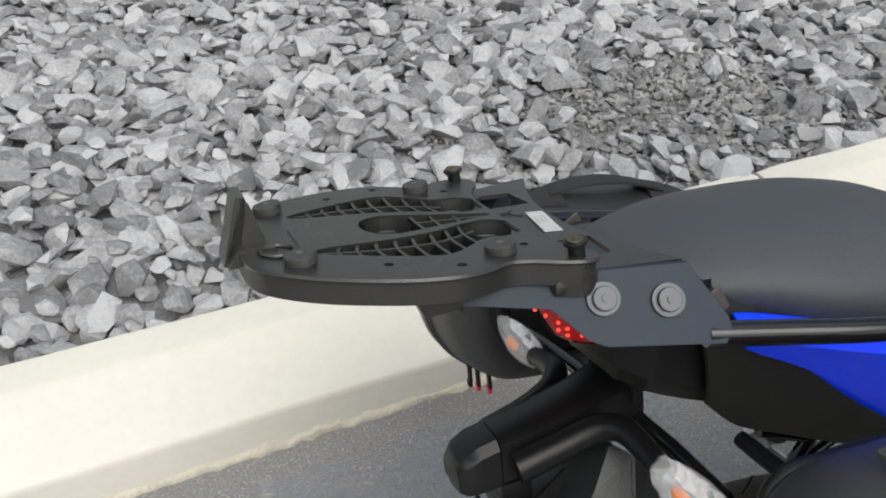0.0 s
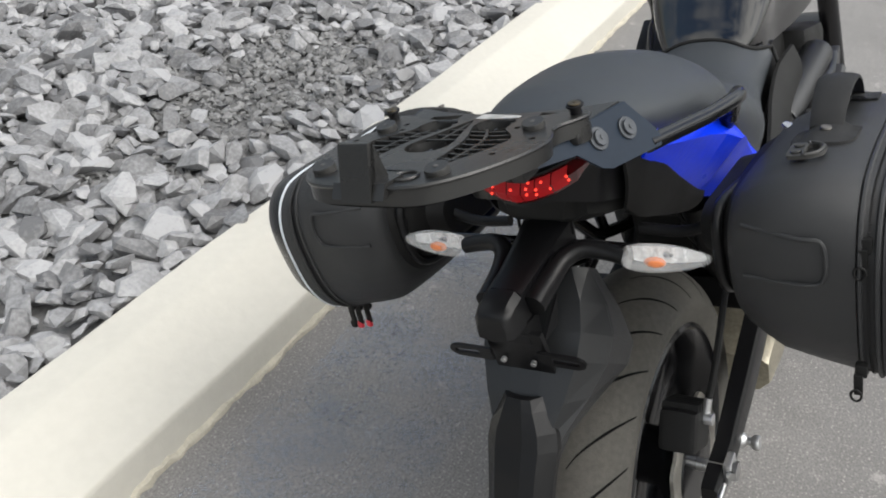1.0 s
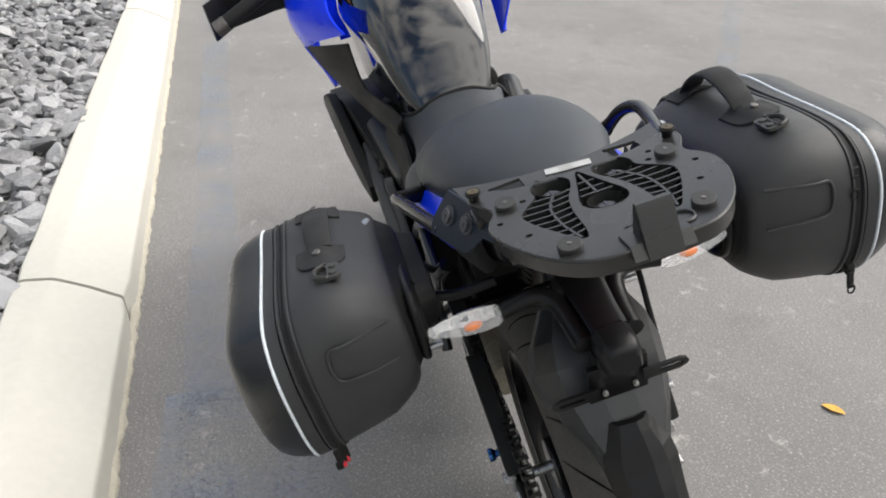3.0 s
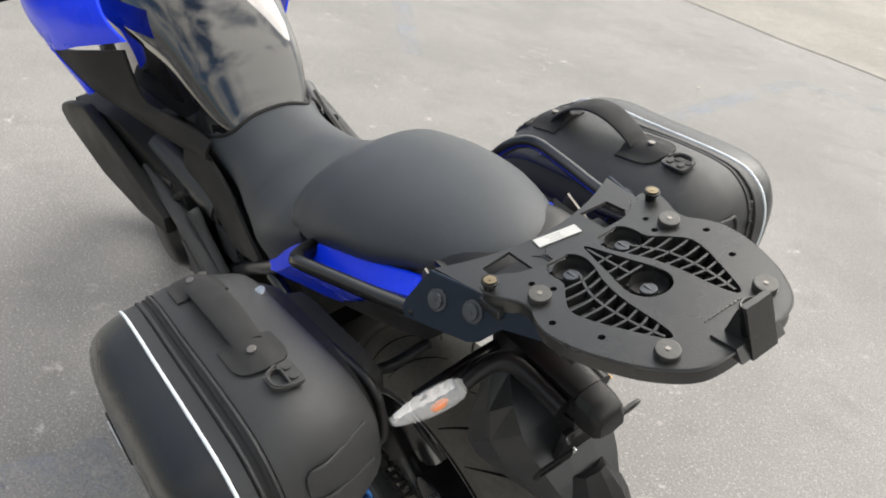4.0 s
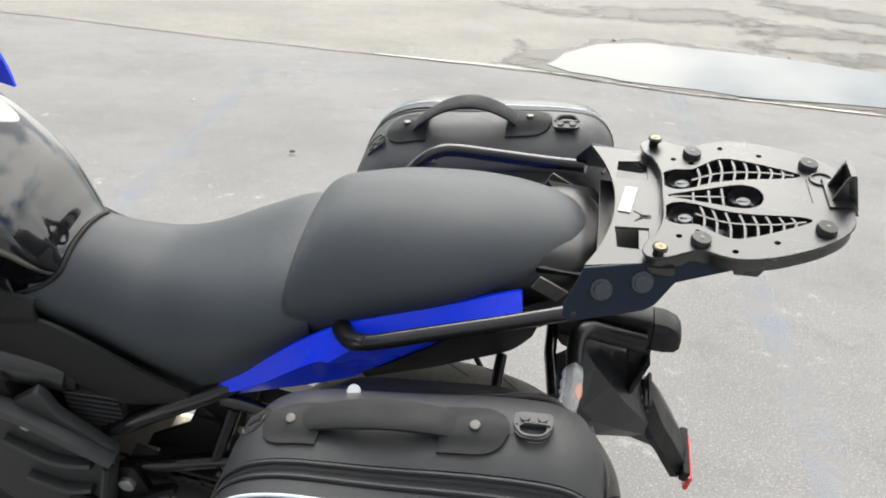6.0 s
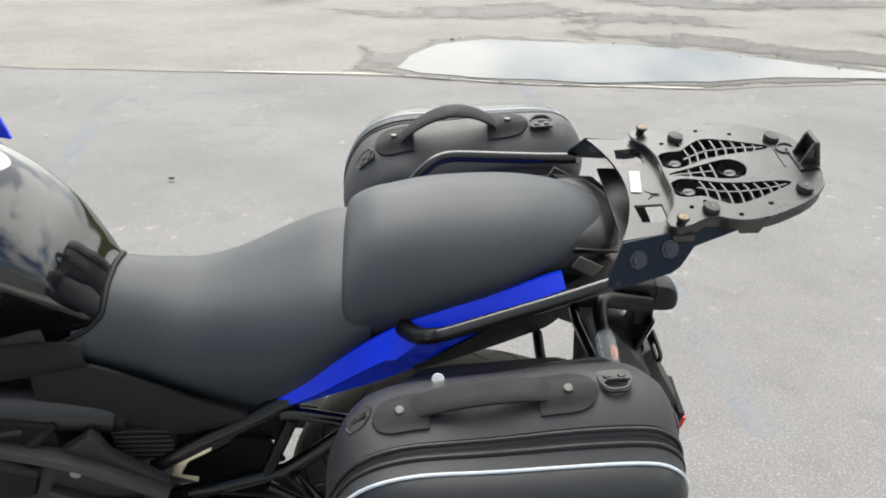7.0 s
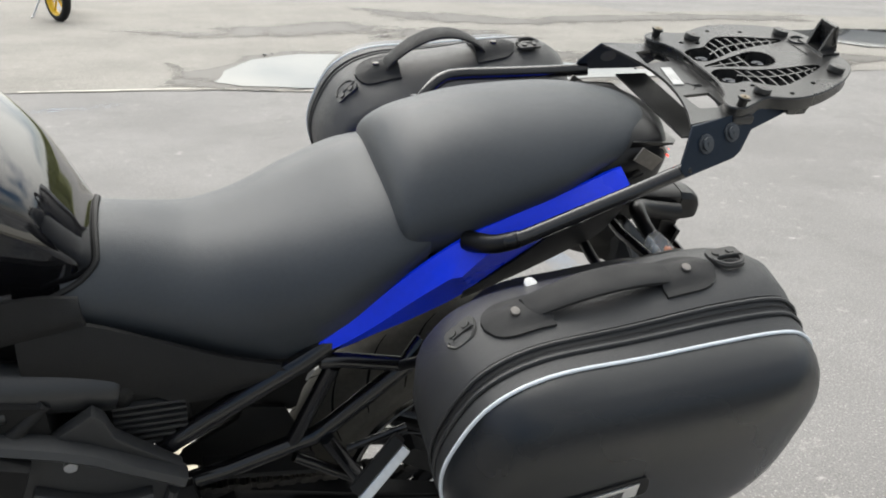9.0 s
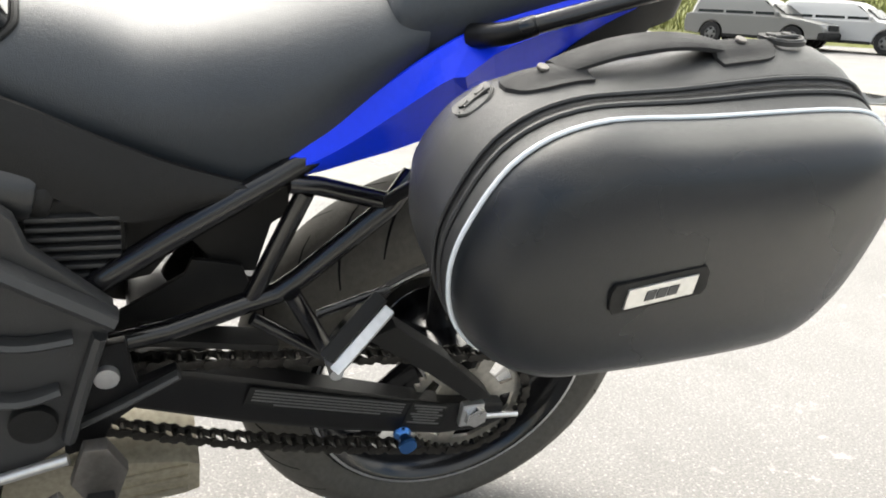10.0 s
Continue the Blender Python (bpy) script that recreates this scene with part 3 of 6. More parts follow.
rng = random.Random(3)
bare = Vector((1.12, 1.78, 0))
coarse, fines = [], []
for layer, (pitch, lift) in enumerate(((0.060, 0.0), (0.058, 0.022))):
    x = -3.4
    while x < 8.5:
        y = back_of_kerb(x) + 0.03
        limit = 6.2 if x < 3 else 5.0
        while y < limit:
            px, py = x + rng.uniform(-0.03, 0.03), y + rng.uniform(-0.026, 0.026)
            if py < back_of_kerb(px) + 0.028:
                py = back_of_kerb(px) + 0.028
            d = math.hypot((px - bare.x) / 0.62, (py - bare.y) / 0.36)
            hump = 0.03 * noise.noise(Vector((px * 1.3, py * 1.3, 0)))
            size = rng.choice((0.045, 0.055, 0.065, 0.075, 0.085, 0.10, 0.13)) * (0.9 + 0.25 * noise.noise(Vector((px, py, 3))))
            if d > 0.45 + 0.95 * rng.random():
                if layer == 0 or rng.random() < 0.7:
                    coarse.append((px, py, 0.128 + lift + hump + rng.uniform(-0.014, 0.014), size))
            y += pitch
        x += pitch
for _ in range(5200):
    a, r = rng.uniform(0, 6.283), math.sqrt(rng.random())
    px, py = bare.x + 0.85 * r * math.cos(a), bare.y + 0.52 * r * math.sin(a)
    if py > back_of_kerb(px) + 0.03:
        fines.append((px, py, 0.118 + 0.03 * noise.noise(Vector((px * 1.3, py * 1.3, 0))) + rng.uniform(0, 0.008), rng.choice((0.010, 0.014, 0.018, 0.024, 0.034, 0.045))))
strew("gravel", coarse, stone_shapes(26, 15, 11), STONE, "loose angular grey crushed stone with bright quartz pieces", "gravel")
strew("fine_gravel", fines, stone_shapes(8, 10, 12), FINES, "bare patch of dark fine grit among the stones", "gravel")
bm = bmesh.new()
xs, ys = [-12 + 32 * i / 90 for i in range(91)], [0.0] + [0.05 * 1.13 ** k for k in range(42)]
rows = [[bm.verts.new((x, back_of_kerb(x) + y, 0.108 + 0.03 * noise.noise(Vector((x * 1.3, (back_of_kerb(x) + y) * 1.3, 0))))) for y in ys] for x in xs]
for a, b in zip(rows, rows[1:]):
    for j in range(len(ys) - 1):
        bm.faces.new((a[j], b[j], b[j + 1], a[j + 1]))
tagged(part("gravel_bed", bm, FINES), "dark gritty soil under the crushed stone", "soil", kind="structure")

# ---- motorcycle ----
bike = tagged(empty("motorcycle", BIKE), "black and blue motorcycle leaning on its side stand", "motorcycle")


def seat_rings(stations, n=26):
    """Cross sections of a cushion: x, half width, top, bottom of the skirt, shoulder roundness."""
    rings = []
    for x, w, top, low, p in stations:
        ring = []
        for k in range(n + 1):
            a = math.pi * k / n
            c, s = math.cos(a), math.sin(a)
            tuck = 1 - 0.16 * max(0.0, 1 - s * 1.8) ** 2
            ring.append((x, tuck * w * (abs(c) ** (2 / p)) * (1 if c > 0 else -1), low + (top - low) * abs(s) ** (2 / p)))
        rings.append(ring)
    return rings


def smooth_stations(stations, count):
    """Stations of any length resampled on a smooth curve."""
    cols = list(zip(*stations))
    out = []
    for i in range(count):
        u = i * (len(stations) - 1) / (count - 1)
        k = min(int(u), len(stations) - 2)
        f = u - k
        row = []
        for c in cols:
            a, b, d, e = c[max(k - 1, 0)], c[k], c[k + 1], c[min(k + 2, len(c) - 1)]
            row.append(0.5 * (2 * b + (d - a) * f + (2 * a - 5 * b + 4 * d - e) * f * f + (3 * b - a - 3 * d + e) * f ** 3))
        out.append(row)
    return out



def both(name, make, material, parent, label="", **kw):
    """The same part on the left and, mirrored, on the right."""
    return [part(name, make(), material, parent, label, **kw), part(name, mirrored(make()), material, parent, label, **kw)]


def within(p, loop):
    """Whether a point of the plane lies inside a loop."""
    odd = False
    for (ax, ay), (bx, by) in zip(loop, list(loop[1:]) + [loop[0]]):
        if (ay > p.y) != (by > p.y) and p.x < ax + (p.y - ay) * (bx - ax) / (by - ay):
            odd = not odd
    return odd


def sheet(outline, holes, depth, place, bm=None):
    """A plate with openings, of that depth below its own plane."""
    own = bmesh.new()
    flat, edges = [], []
    for loop in [outline] + list(holes):
        k = len(flat)
        flat += [Vector((x, y)) for x, y in loop]
        edges += [(k + i, k + (i + 1) % len(loop)) for i in range(len(loop))]
    co, _, faces, *_ = geometry.delaunay_2d_cdt(flat, edges, [], 0, 1e-6)
    vs = [own.verts.new((q.x, q.y, 0)) for q in co]
    for f in faces:
        mid = sum((co[i] for i in f), Vector((0, 0))) / len(f)
        if within(mid, outline) and not any(within(mid, h) for h in holes):
            own.faces.new([vs[i] for i in f])
    bmesh.ops.delete(own, geom=[v for v in own.verts if not v.link_faces], context="VERTS")
    ext = bmesh.ops.extrude_face_region(own, geom=own.faces[:])
    bmesh.ops.translate(own, vec=(0, 0, -depth), verts=[v for v in ext["geom"] if isinstance(v, bmesh.types.BMVert)])
    own.transform(place)
    return own if bm is None else join(bm, own)


def ring2(points, n):
    return [(q.x, q.y) for q in spline([(x, y, 0) for x, y in points], n, closed=True)]


# -- seats, tank and side panels --
RIDER = [(0.572, 0.118, 0.826, 0.766, 2.3), (0.535, 0.112, 0.834, 0.724, 2.4), (0.48, 0.115, 0.826, 0.702, 2.5), (0.42, 0.131, 0.815, 0.696, 2.6), (0.36, 0.146, 0.825, 0.683, 2.9), (0.29, 0.166, 0.849, 0.697, 3.2), (0.22, 0.165, 0.876, 0.745, 3.3), (0.15, 0.146, 0.888, 0.802, 3.2)]
PILLION = [(0.191, 0.085, 0.876, 0.866, 2.2), (0.189, 0.118, 0.889, 0.851, 2.3), (0.183, 0.139, 0.909, 0.835, 2.4), (0.170, 0.146, 0.927, 0.824, 2.4), (0.148, 0.148, 0.943, 0.826, 2.3), (0.12, 0.148, 0.953, 0.830, 2.25), (0.06, 0.145, 0.966, 0.854, 2.2), (-0.02, 0.133, 0.972, 0.880, 2.2), (-0.08, 0.112, 0.974, 0.904, 2.15), (-0.13, 0.091, 0.969, 0.918, 2.1), (-0.165, 0.058, 0.962, 0.936, 2.1), (-0.185, 0.022, 0.951, 0.943, 2.0)]
rider = part("rider_seat", loft(seat_rings(smooth_stations(RIDER, 40), 40)), VINYL, bike, "grey-black vinyl rider seat, dished and smooth")
pillion = part("pillion_seat", loft(seat_rings(smooth_stations(PILLION, 44), 40)), VINYL, bike, "raised grey-black vinyl pillion seat")


def hem(stations, count, radius, shrink=0.99):
    """A piped hem along the lower rim of a cushion."""
    st = [q for q in smooth_stations(stations, count) if q[0] > 0.315]
    left = [(x, w * shrink, low + 0.004) for x, w, top, low, p in st]
    return tube(left, radius, 6)


for obj, stations in ((rider, RIDER),):
    part("seat_hem", hem(stations, 40, 0.003), RUBBER, obj)
    part("seat_hem", mirrored(hem(stations, 40, 0.003)), RUBBER, obj)

# x, half width at the crease, crest, lower rim, height of the crease
TANK = [(0.514, 0.040, 0.806, 0.79, 0.7995), (0.526, 0.060, 0.822, 0.79, 0.806), (0.540, 0.076, 0.845, 0.79, 0.818), (0.556, 0.090, 0.880, 0.79, 0.836), (0.59, 0.107, 0.947, 0.793, 0.880), (0.65, 0.1215, 1.0118, 0.80, 0.9263), (0.74, 0.143, 1.054, 0.81, 0.9546), (0.85, 0.159, 1.071, 0.83, 0.9706), (0.95, 0.1496, 1.0634, 0.85, 0.965), (1.02, 0.115, 1.027, 0.88, 0.950)]


def tank_rings(stations, n=28):
    """Cross sections of the tank: a rounded top down to a crease, flanks tucked in below it and a flared hem."""
    rings = []
    for x, w, top, low, crease in stations:
        deep = min(1.0, (crease - low) / 0.12)
        flank = [(w + deep * d, low + (crease - low) * f) for f, d in ((0.0, -0.0165), (0.20, -0.0160), (0.40, -0.0140), (0.58, -0.0110), (0.74, -0.0074), (0.88, -0.0036), (0.96, -0.0012))]
        dome = []
        for k in range(n + 1):
            c, s = math.cos(math.pi * k / n), math.sin(math.pi * k / n)
            dome.append((math.copysign(w * abs(c) ** (2 / 2.3), c), crease + (top - crease) * abs(s) ** (2 / 2.3)))
        rings.append([(x, y, z) for y, z in flank + dome + [(-y, z) for y, z in flank[::-1]]])
    return rings


tank = part("fuel_tank", loft(tank_rings(smooth_stations(TANK, 48))), GLOSS_BLACK, bike, "glossy black fuel tank that mirrors the cloudy sky")


def seat_height(x, y):
    """Height of the rider seat's skin at x and y, or 0 beside it."""
    _, w, top, low, p = min(fine_seat, key=lambda q: abs(q[0] - x))
    c = (abs(y) / w) ** (p / 2)
    return 0.0 if c >= 1 else low + (top - low) * math.sqrt(1 - c * c) ** (2 / p)


def tank_height(x, y):
    """Height of the tank's skin over its crease at x and y, or 0 beside it."""
    _, w, top, low, crease = min(fine_tank, key=lambda q: abs(q[0] - x))
    c = (abs(y) / w) ** (2.3 / 2)
    return 0.0 if c >= 1 else crease + (top - crease) * math.sqrt(1 - c * c) ** (2 / 2.3)


# rubber gasket along the seam of seat and tank
fine_tank, fine_seat = smooth_stations(TANK, 400), smooth_stations(RIDER, 400)
seam = []
for k in range(22):
    y = 0.1065 * k / 21
    x = next(0.514 + 0.0005 * i for i in range(200) if tank_height(0.514 + 0.0005 * i, y) >= seat_height(0.514 + 0.0005 * i, y) > 0)
    seam.append((x - 0.001, y, seat_height(x, y) + 0.0015))
seam += [(0.5735, 0.1135, 0.788), (0.5735, 0.118, 0.774)]
both("tank_gasket", lambda: tube(seam, 0.0038, 8, count=60), RUBBER, tank)
cap = part("fuel_cap", cyl((0.83, 0, 1.078), (0.828, 0, 1.088), 0.045, 28, 0.003), SATIN_BLACK, tank)



def panel(rows, thick=0.004):
    """A curved panel from rows of points, with a thickness inwards along y."""
    bm = loft([[Vector(q) for q in r] for r in rows], caps=False, closed=False)
    geom = bmesh.ops.extrude_face_region(bm, geom=bm.faces[:])
    bmesh.ops.translate(bm, vec=(0, -thick, 0), verts=[v for v in geom["geom"] if isinstance(v, bmesh.types.BMVert)])
    return bm


def side_cover():
    """The panel under the rider seat, down to the frame."""
    top = [(0.62, 0.136, 0.79), (0.55, 0.124, 0.772), (0.477, 0.127, 0.738), (0.40, 0.140, 0.710), (0.318, 0.151, 0.689)]
    low = [(0.62, 0.150, 0.72), (0.56, 0.148, 0.705), (0.49, 0.150, 0.672), (0.435, 0.152, 0.652), (0.33, 0.150, 0.678)]
    a, b = spline(top, 16), spline(low, 16)
    return panel([[p.lerp(q, k / 5) + Vector((0, 0.006 * math.sin(math.pi * k / 5), 0)) for k in range(6)] for p, q in zip(a, b)], 0.006)


both("side_cover", side_cover, MATTE_BLACK, bike, "matte dark grey side cover below the seat")


part("seat_base", loft([[(x, -w, z0), (x, -w, z1), (x, w, z1), (x, w, z0)] for x, w, z0, z1 in ((0.50, 0.07, 0.71, 0.765), (0.36, 0.105, 0.66, 0.75), (0.24, 0.115, 0.70, 0.80), (0.12, 0.118, 0.77, 0.86), (0.0, 0.108, 0.82, 0.90), (-0.10, 0.09, 0.88, 0.93))]), MATTE_BLACK, bike)


def tail_cowl():
    # two facets: a bright one under the seat, and one that turns under below the crease
    top = [(0.305, 0.148, 0.704), (0.25, 0.146, 0.748), (0.20, 0.145, 0.793), (0.15, 0.143, 0.832), (0.10, 0.138, 0.860), (0.03, 0.128, 0.882), (-0.04, 0.116, 0.900), (-0.085, 0.106, 0.912), (-0.112, 0.101, 0.918)]
    crease = [(0.305, 0.152, 0.699), (0.262, 0.154, 0.718), (0.222, 0.157, 0.744), (0.170, 0.161, 0.786), (0.130, 0.166, 0.818), (0.052, 0.150, 0.853), (-0.03, 0.139, 0.879), (-0.085, 0.129, 0.896), (-0.116, 0.123, 0.905)]
    low = [(0.300, 0.147, 0.693), (0.257, 0.137, 0.696), (0.210, 0.127, 0.704), (0.150, 0.118, 0.718), (0.090, 0.113, 0.743), (0.020, 0.112, 0.794), (-0.035, 0.114, 0.842), (-0.072, 0.114, 0.868), (-0.110, 0.115, 0.892)]
    rows = []
    for k, (p, c, q) in enumerate(zip(spline(top, 41), spline(crease, 41), spline(low, 41))):
        # the step in the crease ahead of the rail
        c = c + Vector((0, 0.004, -0.007)) * math.exp(-((c.x - 0.112) / 0.011) ** 2)
        rows.append([p.lerp(c, f) for f in (0.0, 0.35, 0.7, 0.93)] + [c] + [c.lerp(q, f) for f in (0.06, 0.35, 0.7, 1.0)])
    return panel(rows, 0.004)


both("tail_cowl", tail_cowl, BLUE, bike, "bright blue painted tail side cowl", smooth=False)
# horn-shaped socket that the grab rail runs into
part("rail_socket", tube([(0.104, 0.138, 0.852), (0.094, 0.156, 0.860), (0.080, 0.172, 0.869), (0.058, 0.1825, 0.8815)], 0.0135, 14, count=14, taper=0.0104), SATIN_BLACK, bike)
part("rail_socket", tube([(0.125, -0.140, 0.838), (0.110, -0.152, 0.850), (0.088, -0.165, 0.874)], 0.0128, 14, count=10, taper=0.0104), SATIN_BLACK, bike)


def undertail_panel():
    top = [(0.09, 0.118, 0.752), (0.06, 0.118, 0.770), (0.0, 0.119, 0.815), (-0.05, 0.117, 0.858), (-0.10, 0.114, 0.893), (-0.145, 0.106, 0.908)]
    low = [(0.085, 0.104, 0.728), (0.055, 0.102, 0.737), (0.0, 0.102, 0.761), (-0.06, 0.102, 0.790), (-0.105, 0.100, 0.812), (-0.130, 0.094, 0.836)]
    return panel([[p.lerp(q, k / 5) + Vector((0, 0.004 * math.sin(math.pi * k / 5), 0)) for k in range(6)] for p, q in zip(spline(top, 20), spline(low, 20))], 0.004)


both("undertail_panel", undertail_panel, MATTE_BLACK, bike)
under = part("undertail", loft([[(x, -w, z0), (x, -w, z1), (x, w, z1), (x, w, z0), (x, 0.6 * w, z0 - 0.012), (x, -0.6 * w, z0 - 0.012)] for x, w, z0, z1 in ((0.06, 0.085, 0.765, 0.80), (0.0, 0.088, 0.785, 0.83), (-0.08, 0.086, 0.815, 0.87), (-0.14, 0.074, 0.835, 0.88), (-0.165, 0.060, 0.845, 0.88))]), MATTE_BLACK, bike)
for y in (-0.036, -0.022, 0.022, 0.036):
    part("undertail_rib", box((0.004, 0.0035, 0.052), (-0.163, y, 0.842), 0.001), SATIN_BLACK, under)

# -- black tail body under the seat --
TAIL = [(0.10, 0.10, 0.855, 0.80, 3.5), (0.0, 0.104, 0.905, 0.81, 3.6), (-0.08, 0.106, 0.940, 0.83, 3.8), (-0.13, 0.106, 0.955, 0.85, 4.0), (-0.168, 0.103, 0.956, 0.865, 4.0), (-0.185, 0.092, 0.953, 0.872, 3.6), (-0.199, 0.065, 0.950, 0.878, 3.2), (-0.207, 0.030, 0.946, 0.882, 2.8)]
part("tail_body", loft(seat_rings(smooth_stations(TAIL, 24), 28)), SATIN_BLACK, bike)
part("undertray", loft([[(x, y, z) for y, z in ((-w, t), (w, t), (w * 0.75, b), (-w * 0.75, b))] for x, w, t, b in ((0.25, 0.10, 0.80, 0.72), (0.10, 0.125, 0.82, 0.755), (0.0, 0.122, 0.84, 0.785), (-0.09, 0.105, 0.87, 0.82), (-0.15, 0.07, 0.88, 0.835), (-0.18, 0.045, 0.88, 0.845))]), MATTE_BLACK, bike)
both("tail_tab", lambda: slab([(-0.123, 0.931), (-0.132, 0.949), (-0.166, 0.930), (-0.154, 0.914)], 0.003, 0, Matrix.Translation((0, 0.1085, 0)) @ pose(0, 0, 0, 90, 0, 0)), DULL_METAL, bike, "dull metal tab of the rack mount")

# -- tail light with lit diodes --
def light_ring(y, x, top, low):
    return [(x, y, top), (x - 0.008, y, (top + low) / 2), (x, y, low), (x + 0.03, y, low + 0.004), (x + 0.03, y, top - 0.002)]


LIGHT = [(-0.090, -0.176, 0.938, 0.919), (-0.070, -0.194, 0.930, 0.903), (-0.045, -0.205, 0.921, 0.891), (-0.020, -0.212, 0.914, 0.884), (0.0, -0.214, 0.912, 0.881), (0.020, -0.212, 0.914, 0.884), (0.045, -0.205, 0.921, 0.891), (0.070, -0.194, 0.930, 0.903), (0.090, -0.176, 0.938, 0.919)]
tail_light = part("tail_light", loft([light_ring(*q) for q in LIGHT]), LENS_RED, bike, "lit red diode tail light")
part("light_lid", loft([[(x - 0.012, y, top + 0.002), (x - 0.012, y, top + 0.005), (x + 0.05, y, top + 0.010), (x + 0.05, y, top + 0.002)] for y, x, top, low in LIGHT]), SATIN_BLACK, tail_light)
part("light_shroud", loft([[(x + 0.012, y * 1.04, low - 0.004), (x + 0.012, y * 1.04, low - 0.012), (x + 0.06, y * 1.04, low - 0.012), (x + 0.06, y * 1.04, low)] for y, x, top, low in LIGHT]), SATIN_BLACK, tail_light)
for x, y, z in ((-0.215, 0.043, 0.908), (-0.2144, 0.045, 0.9), (-0.2125, 0.051, 0.893), (-0.2204, 0.024, 0.904), (-0.2196, 0.027, 0.895), (-0.223, -0.0, 0.904), (-0.2207, -0.023, 0.91), (-0.2213, -0.019, 0.903), (-0.2213, -0.019, 0.896), (-0.2187, -0.03, 0.9), (-0.2167, -0.037, 0.908), (-0.2141, -0.046, 0.898), (-0.2187, -0.03, 0.894), (-0.2065, -0.064, 0.908), (-0.2055, -0.066, 0.903)):
    own = bmesh.new()
    bmesh.ops.create_icosphere(own, subdivisions=1, radius=0.0019)
    own.transform(Matrix.Translation((x - 0.0035, y, z + 0.001 + 0.10 * abs(y))))
    part("diode", own, LED, tail_light, "glowing red diode")
# lit chambers of the lens, one beside the other
for y0, y1 in ((-0.062, -0.046), (-0.044, -0.027), (-0.025, -0.010), (-0.008, 0.008), (0.010, 0.025), (0.027, 0.044), (0.046, 0.062)):
    rows = []
    for k in range(5):
        y = y0 + (y1 - y0) * k / 4
        i = next(i for i in range(len(LIGHT) - 1) if LIGHT[i][0] <= y <= LIGHT[i + 1][0])
        f = (y - LIGHT[i][0]) / (LIGHT[i + 1][0] - LIGHT[i][0])
        x, top, low = (LIGHT[i][j] + (LIGHT[i + 1][j] - LIGHT[i][j]) * f for j in (1, 2, 3))
        mid, hh = (top + low) / 2, (top - low) / 2
        rows.append([(x - 0.0096 + 0.0062 * abs(v), y, mid + hh * 0.78 * v) for v in (-1, -0.5, 0, 0.5, 1)])
    own = loft(rows, caps=False, closed=False)
    g = bmesh.ops.extrude_face_region(own, geom=own.faces[:])
    bmesh.ops.translate(own, vec=(0.003, 0, 0), verts=[v for v in g["geom"] if isinstance(v, bmesh.types.BMVert)])
    part("lit_cell", own, LED_GLOW, tail_light, "glowing red lamp cell")

part("light_hood", box((0.050, 0.190, 0.003), (-0.220, 0, 0.953), 0.001), SATIN_BLACK, tail_light)
# -- luggage rack: steel carrier and nylon plate --
def on_plate(x, y, h=0.0):
    return Vector((x, y, 1.0105 - 0.11 * (x + 0.30) + h))


PLATE = Matrix.Translation((-0.30, 0, 1.0105)) @ pose(0, 0, 0, 0, math.degrees(math.atan(0.11)), 0) @ Matrix.Translation((0.30, 0, 0))
front = [(-0.211 + 2.1 * y * y, y) for y in [-0.1235 + 0.247 * k / 20 for k in range(21)]]
win = [(-0.211, 0.050), (-0.214, 0.088), (-0.240, 0.090), (-0.250, 0.082), (-0.250, 0.050)]


def carrier_bend(bm):
    """Bends the flat carrier down towards its sides."""
    for v in bm.verts:
        v.co.z += 0.990 - 0.06 * (v.co.x + 0.2)
    return bm


rack = part("luggage_rack", carrier_bend(sheet(front + [(-0.26, 0.111), (-0.34, 0.092), (-0.34, -0.092), (-0.26, -0.111)], [win, [(x, -y) for x, y in win]], 0.004, Matrix())), RACK, bike, "black steel luggage carrier bolted over the tail")


def flank(x, z):
    """How far out the splayed side plate lies."""
    return 0.135 + 0.207 * (x + 0.20) - 0.53 * (z - 0.966)


def side_plate():
    out = [(-0.179, 0.9885), (-0.161, 0.951), (-0.1605, 0.942), (-0.168, 0.934), (-0.250, 0.944), (-0.262, 0.950), (-0.281, 0.972), (-0.345, 0.984), (-0.345, 0.998)]
    bm = slab([(x, z) for x, z in out], 0.004, 0.0012, pose(0, 0, 0, 90, 0, 0))
    for v in bm.verts:
        v.co.y += flank(v.co.x, v.co.z) + 0.002
    return bm


OUTWARD = Vector((-0.183, 0.883, 0.468))
for side in both("side_plate", side_plate, RACK_STEEL, rack, "blue-black steel side plate folded down from the carrier"):
    s = 1 if side.data.vertices[0].co.y > 0 else -1
    for x, z in ((-0.200, 0.966), (-0.244, 0.973)):
        p, d = Vector((x, s * flank(x, z), z)), Vector((OUTWARD.x, s * OUTWARD.y, OUTWARD.z))
        part("bolt", cyl(p - d * 0.002, p + d * 0.0045, 0.0125, 28, 0.0015), BOLT_GREY, side)
        part("bolt_head", join(cyl(p + d * 0.004, p + d * 0.008, 0.0088, 24, 0.0015), cyl(p + d * 0.007, p + d * 0.0088, 0.0028, 12)), BOLT_GREY, side)

